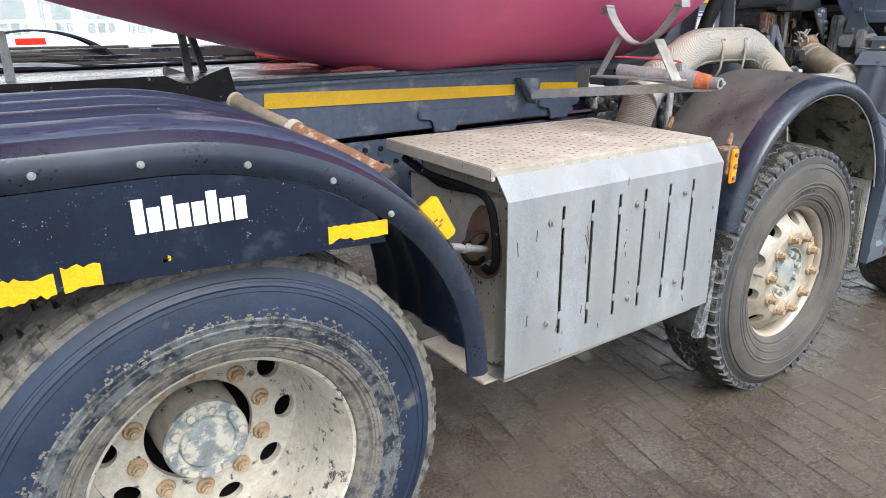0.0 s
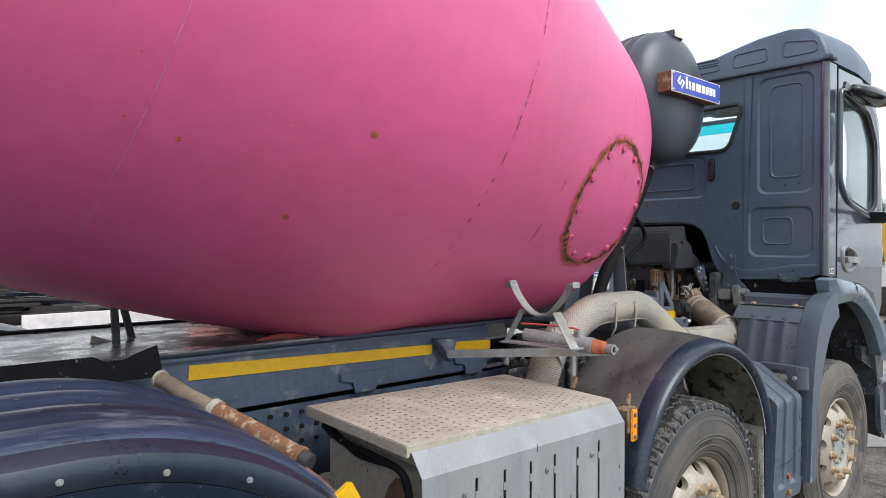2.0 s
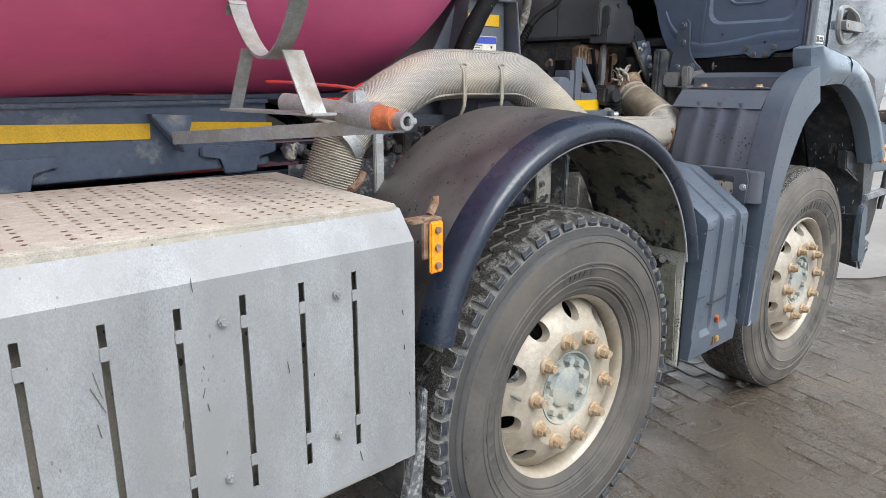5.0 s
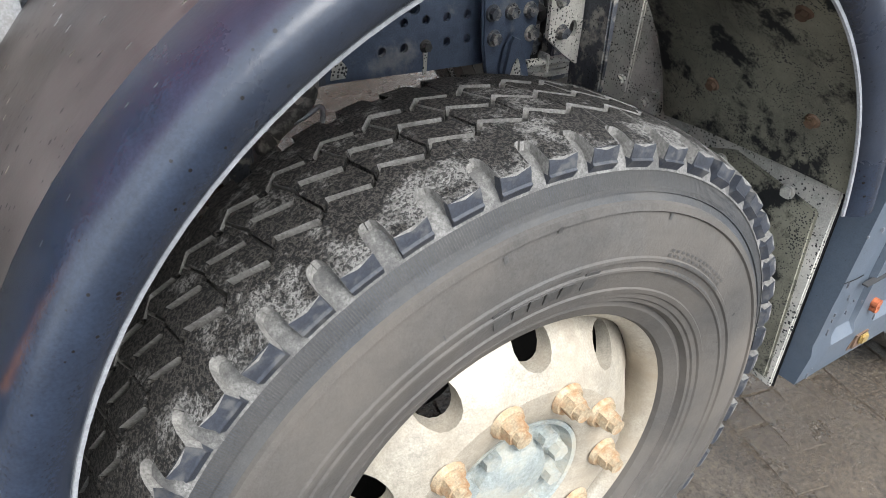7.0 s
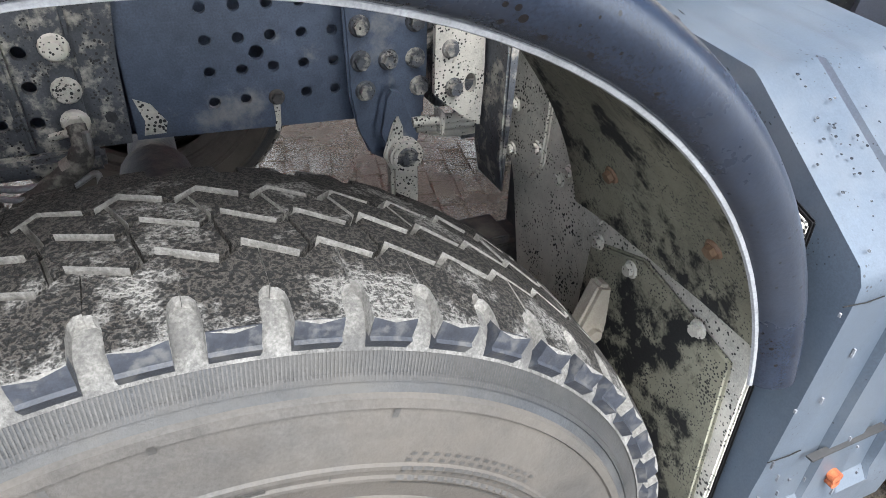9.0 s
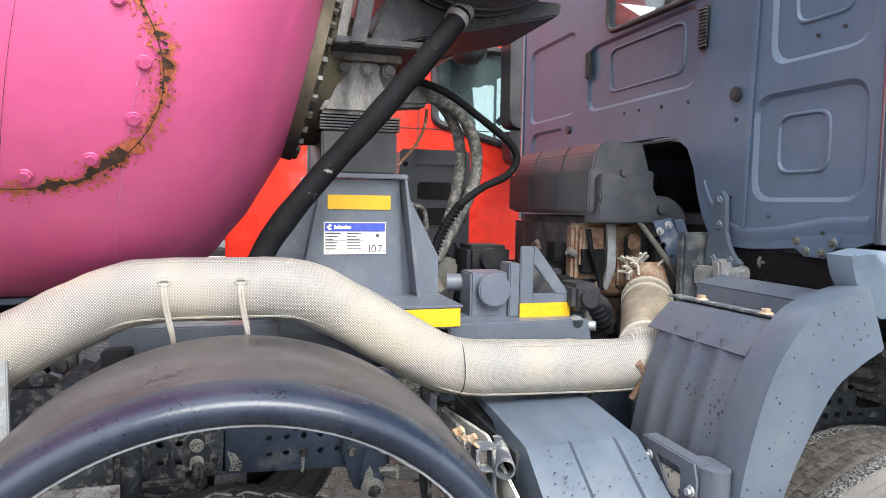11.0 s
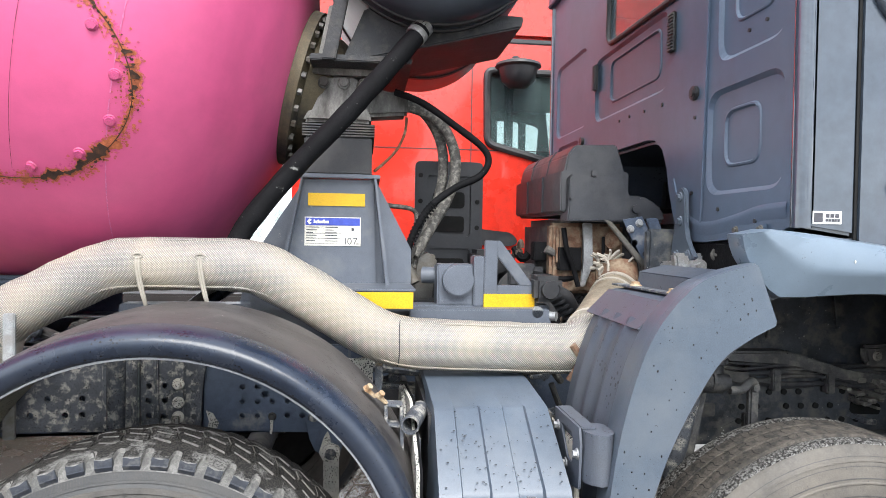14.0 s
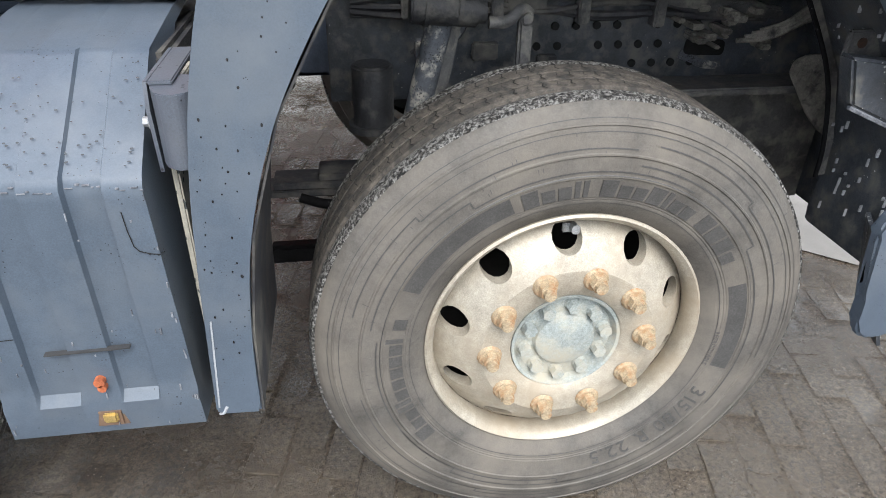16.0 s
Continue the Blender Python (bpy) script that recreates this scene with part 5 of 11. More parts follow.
        o.matrix_local = pose(0.1675 * math.cos(a), 0.284, 0.1675 * math.sin(a), 0, 23 * k, 0)


for ax in (AXLE3, AXLE4):
    rear_wheel(ax, -0.035)
    rear_wheel(ax, 2.455, -1)


def water_drop(bm, at, normal, across, along):
    """A flat bead of water on a surface."""
    nrm = Vector(normal).normalized()
    side_ = nrm.cross(Vector((0, 1, 0)))
    side_ = side_.normalized() if side_.length > 0.01 else Vector((1, 0, 0))
    up_ = nrm.cross(side_)
    rim_ = [bm.verts.new(Vector(at) + side_ * across * math.cos(t) + up_ * along * math.sin(t) + nrm * 0.0004) for t in [math.pi * k / 3 for k in range(6)]]
    mid_ = [bm.verts.new(Vector(at) + side_ * across * 0.6 * math.cos(t) + up_ * along * 0.6 * math.sin(t) + nrm * min(across, along) * 0.22) for t in [math.pi * k / 3 for k in range(6)]]
    for k in range(6):
        bm.faces.new((rim_[k], rim_[(k + 1) % 6], mid_[(k + 1) % 6], mid_[k]))
    bm.faces.new(mid_)


# -- mudguard over the second axle --
def axle2_guard(flip=False):
    g = new("mudguard")
    g.parent = truck
    if flip:
        g.matrix_local = Matrix.Translation((0, 2.41, 0)) @ Matrix.Diagonal((1, -1, 1, 1))
    curve = []
    for i in range(53):
        a = 11 + 159 * i / 52
        rr = 0.562
        c_, s_ = math.cos(radians(a)), math.sin(radians(a))
        curve.append((-0.015 + rr * c_, 0.712 + rr * s_, c_, s_))
    bm = bmesh.new()
    sweep(bm, curve, bend([(0.0, -0.012), (0.003, -0.020), (0.012, -0.029), (0.030, -0.036), (0.046, -0.031), (0.058, -0.012), (0.064, 0.020), (0.066, 0.050)], 4))
    part("rolled_edge", shell(bm, 0.005), M["fender"], g, "black glossy rolled plastic edge with water drops")
    bm = bmesh.new()
    sweep(bm, curve, bend([(0.066, 0.050), (0.0675, 0.058), (0.0705, 0.080), (0.0745, 0.13), (0.079, 0.20), (0.081, 0.28), (0.081, 0.385), (0.070, 0.397)], 3))
    part("guard_top", shell(bm, 0.005), M["fender_top"], g, "dusty dark arch top with drops")
    bm = bmesh.new()
    tube(bm, [(x + nx * -0.001, -0.012, z - nz * 0.001) for x, z, nx, nz in curve], 0.0035, 6)
    part("edge_bead", bm, M["lip"], g, "pale bead along the edge")
    if not flip:
        bm = bmesh.new()
        wet = random.Random(23)
        for k in range(300):
            x, z, nx, nz = curve[wet.randrange(3, len(curve) - 2)]
            y = wet.uniform(-0.01, 0.37)
            o = float(np.interp(y, [-0.03, -0.012, 0.02, 0.05, 0.075, 0.25, 0.38], [0.048, 0.058, 0.064, 0.066, 0.070, 0.080, 0.081])) + 0.0052
            j = wet.uniform(-0.015, 0.015)
            sz = wet.uniform(0.0009, 0.0026)
            water_drop(bm, (x + nx * o - nz * j, y, z + nz * o + nx * j), (nx, 0, nz), sz * wet.uniform(1.0, 2.6), sz)
        tagged(part("rain_drop", bm, M["drop"], g, "beads of rain water"), kind="stuff")
    return g


axle2_guard()
axle2_guard(True)

# inner face of the near guard, with its bolts, and the splash plate beyond it
bm = bmesh.new()
sweep(bm, arc(-0.015, 0.712, 0.590, 0.590, 13, 172, 48), [(0.0, -0.006), (0.004, 0.10), (0.004, 0.30), (-0.002, 0.375), (0.008, 0.392)])
liner = part("guard_liner", shell(bm, 0.004), M["mud_inner"], truck, "olive mud-filmed inside of the mudguard")
bm = bmesh.new()
for deg, y in ((44.9, 0.072), (23.6, 0.077), (23.5, 0.268), (66, 0.10), (82, 0.28), (120, 0.10)):
    a = radians(deg)
    c = (-0.015 + 0.588 * math.cos(a), y, 0.712 + 0.588 * math.sin(a))
    hexnut(bm, c, 0.0095, 0.010, (-math.cos(a), 0, -math.sin(a)), deg, 0.0135)
pieces("liner_bolt", bm, M["brown"], liner)
bm = bmesh.new()
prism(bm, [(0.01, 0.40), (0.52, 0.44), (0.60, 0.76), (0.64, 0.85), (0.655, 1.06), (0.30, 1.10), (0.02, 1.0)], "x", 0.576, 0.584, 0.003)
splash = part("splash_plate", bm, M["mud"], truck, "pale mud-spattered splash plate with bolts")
# added black sheet: the shade on the plate's front side, put into colour
bm = bmesh.new()
prism(bm, [(0.008, 0.398), (0.522, 0.438), (0.602, 0.76), (0.642, 0.85), (0.657, 1.062), (0.30, 1.102), (0.018, 1.002)], "x", 0.585, 0.590, 0.002)
part("plate_backing", bm, M["rubber"], splash, "black sheet for the shaded, dirty front side of the splash plate")
bm = bmesh.new()
prism(bm, [(0.02, 0.42), (0.04, 0.79), (0.22, 0.83), (0.34, 0.79), (0.36, 0.45)], "x", 0.567, 0.576, 0.004)
part("lower_flap", bm, M["mud_inner"], splash, "dark lower flap with mud crusts")
bm = bmesh.new()
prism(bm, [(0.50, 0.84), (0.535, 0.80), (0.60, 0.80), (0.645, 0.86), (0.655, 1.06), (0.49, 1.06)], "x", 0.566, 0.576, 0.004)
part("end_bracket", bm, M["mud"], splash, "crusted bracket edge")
bm = bmesh.new()
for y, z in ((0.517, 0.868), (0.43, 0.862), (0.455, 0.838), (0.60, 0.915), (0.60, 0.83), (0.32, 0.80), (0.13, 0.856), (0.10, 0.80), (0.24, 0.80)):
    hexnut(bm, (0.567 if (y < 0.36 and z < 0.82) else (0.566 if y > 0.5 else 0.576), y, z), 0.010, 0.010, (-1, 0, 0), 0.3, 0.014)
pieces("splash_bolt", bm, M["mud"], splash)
bm = bmesh.new()
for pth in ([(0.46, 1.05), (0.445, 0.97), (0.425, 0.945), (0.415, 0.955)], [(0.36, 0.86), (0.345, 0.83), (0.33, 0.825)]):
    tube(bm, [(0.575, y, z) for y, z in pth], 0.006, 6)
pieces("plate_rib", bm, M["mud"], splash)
bm = bmesh.new()
box(bm, -0.690, -0.676, 0.03, 0.50, 0.40, 0.90, 0.004)
flap2 = part("rear_splash_flap", bm, M["dark"], truck, "black rubber splash flap")
bm = bmesh.new()
prism(bm, [(-0.715, 0.40), (-0.655, 0.385), (-0.640, 0.60), (-0.632, 0.70), (-0.648, 0.71), (-0.66, 0.60), (-0.70, 0.44)], "y", 0.004, 0.03, 0.004)
part("scraped_edge", bm, M["scuffed"], flap2, "pale scraped edge of the flap")

# -- rear mudguards over the tandem --
REAR_CURVE = [(-4.75 + 0.1 * i, 1.312, 0.0, 1.0) for i in range(22)] + arc(-2.6, 0.70, 0.705, 0.612, 89, 2, 40) + [(-1.892, 0.68, 1.0, 0.02)]


def rear_guard(flip=False):
    g = new("mudguard")
    g.parent = truck
    if flip:
        g.matrix_local = Matrix.Translation((0, 2.41, 0)) @ Matrix.Diagonal((1, -1, 1, 1))
    bm = bmesh.new()
    sweep(bm, REAR_CURVE, [(-0.002, -0.096), (-0.002, -0.104), (0.004, -0.108), (0.018, -0.116), (0.036, -0.120), (0.056, -0.112), (0.068, -0.090), (0.072, -0.055)])
    part("rolled_edge", shell(bm, 0.005), M["fender"], g, "black rolled plastic edge with screws")
    bm = bmesh.new()
    sec = [(0.072, -0.055), (0.080, -0.047)]
    for i in range(4):
        y = -0.034 + 0.145 * i
        o = 0.083 + 0.006 * i
        sec += [(o, y), (o + 0.007, y + 0.022), (o + 0.009, y + 0.050), (o + 0.007, y + 0.082), (o - 0.002, y + 0.108), (o - 0.003, y + 0.132)]
    sweep(bm, REAR_CURVE, sec)
    part("ribbed_top", shell(bm, 0.005), M["fender_wet"], g, "ribbed black plastic arch, wet on top, sheen streaks painted in")
    bm = bmesh.new()
    for x, z in ((-2.77, 1.338), (-2.609, 1.336), (-2.424, 1.312), (-2.252, 1.258), (-2.118, 1.165), (-3.0, 1.338), (-3.2, 1.338)):
        cyl(bm, (x, -0.116, z), (x, -0.1215, z), 0.0078, 0.006, 12)
        cyl(bm, (x, -0.121, z), (x, -0.1235, z), 0.0032, 0.003, 8)
    pieces("screw", bm, M["galv"], g, "pale dome-headed screw")
    if not flip:
        bm = bmesh.new()
        wet = random.Random(43)
        for k in range(280):
            x, z, nx, nz = REAR_CURVE[wet.randrange(8, len(REAR_CURVE) - 4)]
            y = wet.uniform(-0.11, 0.42)
            o = float(np.interp(y, [-0.112, -0.09, -0.055, -0.034, 0.111, 0.256, 0.42], [0.056, 0.068, 0.072, 0.084, 0.090, 0.096, 0.102])) + 0.0065
            sz = wet.uniform(0.0012, 0.0034)
            water_drop(bm, (x + nx * o + wet.uniform(-0.04, 0.04) * nz, y, z + nz * o), (nx, 0, nz), sz * wet.uniform(1.0, 2.2), sz)
        tagged(part("rain_drop", bm, M["drop"], g, "beads of rain water"), kind="stuff")
    return g


rear_guard()
rear_guard(True)

bm = bmesh.new()
upper = [(x + 0.0, z - 0.004) for x, z, nx, nz in REAR_CURVE if x < -2.13]
lower = [(-2.125, 1.098), (-2.5, 1.122), (-2.86, 1.140), (-4.75, 1.155)]
prism(bm, upper + lower, "y", -0.104, -0.092, 0.002)
skirt = part("skirt_panel", bm, M["skirt"], truck, "scratched dark side skirt with worn white and yellow marks")
bm = bmesh.new()
word_shape(bm, (-2.633, 1.212), "tstsstss", 0.062, 0.0225, 0.0045, -0.105, tilt=-0.02)
pieces("maker_mark", bm, M["white"], skirt, "worn white maker's word as plain bars")
rag = random.Random(8)
for k, (x0, x1, za, zb) in enumerate(((-2.265, -2.122, 1.116, 1.160), (-2.92, -2.768, 1.126, 1.180), (-2.757, -2.696, 1.130, 1.180), (-2.595, -2.580, 1.152, 1.161))):
    bm = bmesh.new()
    n = max(4, int((x1 - x0) / 0.008))
    top = [(x0 + (x1 - x0) * i / n, zb - (x0 + (x1 - x0) * i / n - x0) * 0.06 - rag.random() * (0.010 if k else 0.003)) for i in range(n + 1)]
    low = [(x1 - (x1 - x0) * i / n, za + (0.004 if k == 0 else 0) * i / n + rag.random() * (0.012 if (i > n * 0.6 or k) else 0.002)) for i in range(n + 1)]
    prism(bm, top + low, "y", -0.1065, -0.104)
    pieces("reflective_tape", bm, M["yellow"], skirt, "peeling yellow reflective tape")

bm = bmesh.new()
pts = [(-4.7 + 0.06 * i, 0) for i in range(43)]
top = []
for x, _ in pts:
    top.append((x, 1.425 + 0.010 * noise.noise(Vector((x * 2.2, 0, 0))) - (0.03 if -2.36 < x < -2.26 else 0) + (0.02 if x > -2.24 else 0)))
prism(bm, [(-4.7, 1.34)] + top + [(-2.16, 1.345)], "y", 0.690, 0.698)
part("inner_flap", bm, M["rubber"], truck, "wavy black rubber inner flap")

# rusty pipe beside the rear mudguard
bm = bmesh.new()
run = smooth_path([(-2.19, 0.64, 1.35), (-2.14, 0.50, 1.305), (-2.06, 0.32, 1.245), (-1.985, 0.135, 1.185)], 10)
cut = len(run) * 48 // 100
tube(bm, run[cut:], lambda s: 0.0285 + 0.004 * (s > 0.90) + 0.003 * (s < 0.08), 20, wrinkle=0.003)
pipe_r = part("stay_tube", bm, M["rust_pale"], truck, "thick orange-rusted mudguard stay tube")
bm = bmesh.new()
tube(bm, run[:cut + 1], lambda s: 0.0235 + 0.003 * (s < 0.06), 20, wrinkle=0.002)
part("upper_tube", bm, M["wrap_dusty"], pipe_r, "pale dusty upper end of the tube")
bm = bmesh.new()
tube(bm, [run[cut], run[cut + 1]], 0.0335, 20)
tube(bm, [run[0], run[1]], 0.0275, 20)
pieces("collar", bm, M["treadplate"], pipe_r, "pale clamp collar")
bm = bmesh.new()
cyl(bm, (-1.986, 0.137, 1.186), (-1.975, 0.110, 1.176), 0.026, seg=18, r=0.003)
part("end_cap", bm, M["black_plastic"], pipe_r, "black plastic end cap")
bm = bmesh.new()
tube(bm, smooth_path([(-2.05, 0.27, 1.205), (-1.99, 0.10, 1.155), (-1.95, -0.02, 1.09)], 6), 0.014, 10, wrinkle=0.003)
part("stay_rod", bm, M["rust_pale"], truck, "thin rusty stay rod")
bm = bmesh.new()
mm = pose(-1.945, -0.040, 1.100, 0, -30, 0)
box(bm, -0.030, 0.030, -0.012, 0.012, -0.060, 0.060, 0.006, mm)
refl = part("side_reflector", bm, M["yellow"], truck, "amber-yellow side reflector on a stalk")
bm = bmesh.new()
for k, (dx, dz) in enumerate(((-0.006, 0.010), (0.006, 0.0), (-0.004, -0.008))):
    box(bm, dx - 0.006, dx + 0.006, -0.0128, -0.012, dz - 0.0025, dz + 0.0025, 0.0, mm)
pieces("scuff", bm, M["brown"], refl, "brown scuff marks")
bm = bmesh.new()
tube(bm, smooth_path([(-1.925, -0.03, 1.045), (-1.90, -0.01, 1.02), (-1.86, 0.02, 1.0)], 5), 0.008, 8)
part("bracket", bm, M["rust_pale"], refl, "bent rusty bracket")
bm = bmesh.new()
tube(bm, [(-1.86, 0.02, 1.0), (-1.76, 0.07, 0.962), (-1.66, 0.12, 0.925)], 0.011, 10)
tube(bm, [(-1.80, 0.05, 0.977), (-1.77, 0.065, 0.966)], 0.015, 10)
part("stalk", bm, M["galv"], refl, "bare metal stalk")
bm = bmesh.new()
tube(bm, smooth_path([(-1.80, 0.045, 0.99), (-1.75, 0.05, 1.01), (-1.69, 0.08, 0.99), (-1.665, 0.12, 0.95), (-1.66, 0.15, 0.93)], 6), 0.006, 8)
part("lamp_cable", bm, M["rubber"], refl, "thin black lamp cable")

# -- tank with its slotted aluminium shield and step plate --
bm = bmesh.new()
box(bm, -1.640, -0.72, 0.055, 0.60, 0.50, 1.125, 0.045)
tank = part("side_tank", bm, M["tank"], truck, "cement-dusted square tank")
bm = bmesh.new()
tear = [(0.155 + 0.085 * math.cos(a) * (1.0 if math.sin(a) < 0 else 1.0 - 0.25 * math.sin(a)), 0.905 + (0.085 if math.sin(a) < 0 else 0.145) * math.sin(a)) for a in [2 * math.pi * i / 28 for i in range(28)]]
prism(bm, tear, "x", -1.650, -1.636, 0.004)
cover = part("sensor_cover", bm, M["brown"], tank, "oily brown sender cover plate")
bm = bmesh.new()
for pth, rr in (([(-1.66, 0.56, 1.13), (-1.67, 0.42, 1.105), (-1.675, 0.22, 1.10), (-1.675, 0.10, 1.085), (-1.665, 0.075, 1.0), (-1.665, 0.07, 0.90), (-1.668, 0.09, 0.865), (-1.665, 0.12, 0.87)], 0.012),
                ([(-1.66, 0.50, 1.125), (-1.672, 0.34, 1.085), (-1.675, 0.16, 1.095)], 0.009), ([(-1.66, 0.20, 0.93), (-1.675, 0.22, 0.90), (-1.675, 0.19, 0.87), (-1.668, 0.15, 0.875), (-1.66, 0.13, 0.895)], 0.007)):
    tube(bm, smooth_path(pth, 6), rr, 8, wrinkle=0.002)
pieces("cable", bm, M["rubber"], tank, "black cables along the tank's end")
bm = bmesh.new()
for y, z in ((0.125, 0.872), (0.13, 0.925), (0.10, 0.888)):
    cyl(bm, (-1.650, y, z), (-1.668, y, z), 0.010, 0.007, 10)
box(bm, -1.672, -1.664, 0.062, 0.085, 0.975, 0.992, 0.002)
pieces("fitting", bm, M["galv"], tank, "small metal fittings")
bm = bmesh.new()
box(bm, -1.64, -0.70, 0.05, 0.34, 0.500, 0.515, 0.004)
box(bm, -1.72, -1.62, 0.05, 0.40, 0.520, 0.530, 0.003)
part("bottom_tray", bm, M["treadplate"], tank, "bent dusty tray under the tank")

SLOTS = (-1.461, -1.337, -1.213, -1.090, -0.965, -0.839)
bm = bmesh.new()
xs = [-1.676]
for s in SLOTS:
    xs += [s - 0.0065, s + 0.0065]
xs += [-0.674]
prof = [(0.085, 0.528), (0.030, 0.536), (0.006, 0.548), (0.005, 0.639), (0.005, 0.86), (0.005, 1.050), (0.006, 1.092), (0.018, 1.108), (0.058, 1.160), (0.075, 1.163)]
gridv = [[bm.verts.new((x, y, z + (x + 1.676) * -0.008)) for y, z in prof] for x in xs]
for i in range(len(xs) - 1):
    for j in range(len(prof) - 1):
        if i % 2 == 1 and j in (3, 4):
            continue
        bm.faces.new((gridv[i][j], gridv[i + 1][j], gridv[i + 1][j + 1], gridv[i][j + 1]))
shield = part("slotted_shield", shell(bm, 0.004), M["alu"], truck, "dull aluminium heat shield with six upright slots", sharp=14)
bm = bmesh.new()
for s_ in SLOTS:
    for za, zb in ((0.690, 0.715), (0.985, 1.010)):
        box(bm, s_ - 0.0075, s_ + 0.0075, 0.002, 0.006, za + (s_ + 1.676) * -0.008, zb + (s_ + 1.676) * -0.008, 0.001)
pieces("slot_bridge", bm, M["alu"], shield)
bm = bmesh.new()
for x, z in ((-1.514, 0.690), (-1.142, 0.680), (-0.891, 0.679), (-1.132, 1.004), (-0.883, 1.004), (-1.512, 1.010)):
    cyl(bm, (x, 0.004, z), (x, -0.002, z), 0.0105, seg=14)
    hexnut(bm, (x, -0.002, z), 0.0075, 0.006, turn=x * 9)
pieces("shield_bolt", bm, M["galv"], shield, "washered bolts, some rusty")
bm = bmesh.new()
nick = random.Random(71)
for k in range(24):
    x, z = nick.uniform(-1.66, -0.69), nick.uniform(0.57, 1.09)
    lean, long_ = nick.uniform(-0.4, 0.4), nick.uniform(0.006, 0.05)
    wide = nick.uniform(0.0004, 0.0009)
    prism(bm, [(x, z), (x + wide, z), (x + wide + lean * long_, z + long_), (x + lean * long_, z + long_)], "y", 0.0022, 0.0045)
tagged(part("scratch", bm, M["steel"], shield, "fine dark scratches"), kind="stuff")
bm = bmesh.new()
tilt_m = Matrix.Translation((-1.19, 0.34, 1.172)) @ pose(0, 0, 0, 1.2, 0.9, 0)
box(bm, -0.505, 0.505, -0.285, 0.285, -0.006, 0.006, 0.003, tilt_m)
box(bm, -0.505, -0.490, -0.285, 0.285, -0.030, 0.0, 0.002, tilt_m)
box(bm, -0.505, 0.505, -0.285, -0.272, -0.018, 0.0, 0.002, tilt_m)
plate = part("step_plate", bm, M["treadplate"], truck, "perforated step plate thick with pale cement dust")
bm = bmesh.new()
dots = random.Random(4)
for i in range(27):
    for j in range(17):
        if (i % 9) in (8,):
            continue
        x, y = -0.475 + i * 0.0362, -0.255 + j * 0.0325 + (0.016 if i % 2 else 0)
        if y > 0.275 or dots.random() < 0.10:
            continue
        a, b = 0.0065, 0.0045
        ring = [bm.verts.new(tilt_m @ Vector((x + a * math.cos(t), y + b * math.sin(t), 0.0068))) for t in [math.pi * k / 3 for k in range(6)]]
        bm.faces.new(ring)
tagged(part("perforation", bm, M["brown"], plate, "dusty punched hole"), kind="stuff")

bm = bmesh.new()
box(bm, -0.625, -0.585, 0.004, 0.014, 0.995, 1.120, 0.004)
marker = part("side_marker", bm, M["orange"], truck, "orange side marker reflector")
bm = bmesh.new()
for z in (1.015, 1.058, 1.100):
    cyl(bm, (-0.605, 0.004, z), (-0.605, -0.003, z), 0.008, seg=12)
box(bm, -0.64, -0.60, 0.014, 0.022, 1.03, 1.13, 0.002)
box(bm, -0.67, -0.58, 0.014, 0.06, 1.118, 1.126, 0.002)
tube(bm, smooth_path([(-0.59, 0.05, 1.125), (-0.565, 0.06, 1.15), (-0.56, 0.065, 1.165)], 4), 0.010, 8)
tube(bm, smooth_path([(-0.68, 0.25, 1.17), (-0.64, 0.27, 1.185), (-0.62, 0.28, 1.205)], 4), 0.010, 8)
pieces("marker_bracket", bm, M["rust_elbow"], marker, "rusty bracket and screws")

# -- subframe and chassis rails --
def rail_side(y0, s):
    """One side's rails; s is +1 where the web faces the near side."""
    yy = lambda d: y0 + d * s
    bm = bmesh.new()
    for a, b, za, zb in ((0.0, 0.012, 1.180, 1.375), (-0.02, 0.09, 1.366, 1.378), (0.0, 0.09, 1.176, 1.186)):
        box(bm, -4.9, -0.62, min(yy(a), yy(b)), max(yy(a), yy(b)), za, zb, 0.003)
    box(bm, -4.9, 0.10, min(yy(0.02), yy(0.10)), max(yy(0.02), yy(0.10)), 1.376, 1.392, 0.003)
    pieces("subframe_rail", bm, M["rail"], truck, "slate-painted subframe rail", join=False)
    bm = bmesh.new()
    for a, b, za, zb in ((0.022, 0.032, 0.86, 1.165), (0.022, 0.10, 1.150, 1.165), (0.022, 0.10, 0.86, 0.872)):
        box(bm, -4.9, 2.9, min(yy(a), yy(b)), max(yy(a), yy(b)), za, zb, 0.003)
    for i in range(20):
        for j in range(4):
            x, z = -2.06 + 0.065 * i, 0.94 + 0.055 * j
            if x > -1.2 and j % 2:
                continue
            cyl(bm, (x, yy(0.018), z), (x, yy(0.024), z), 0.011, seg=10)
    part("chassis_rail", bm, M["rail"], truck, "punched slate chassis rail")


rail_side(0.80, 1)
rail_side(1.61, -1)
# solid black discs stand for the shade inside the rail's holes
bm = bmesh.new()
for i in range(18):
    for j in range(3):
        x, z = -2.06 + 0.065 * i, 1.01 + 0.055 * j
        cyl(bm, (x, 0.812, z), (x, 0.821, z), 0.0095, seg=8)
pieces("rail_hole", bm, M["hole"], truck, "punched holes drawn as black discs in place of shade")
bm = bmesh.new()
for x in (-1.98, -1.33, -0.72):
    prism(bm, [(x - 0.12, 1.245), (x + 0.12, 1.245), (x + 0.12, 1.215), (x + 0.06, 1.21), (x + 0.05, 1.16), (x - 0.05, 1.16), (x - 0.06, 1.21), (x - 0.12, 1.215)], "y", 0.785, 0.799, 0.004)
pieces("rail_bracket", bm, M["rail"], truck, "T-shaped shear plates on the subframe")
bm = bmesh.new()
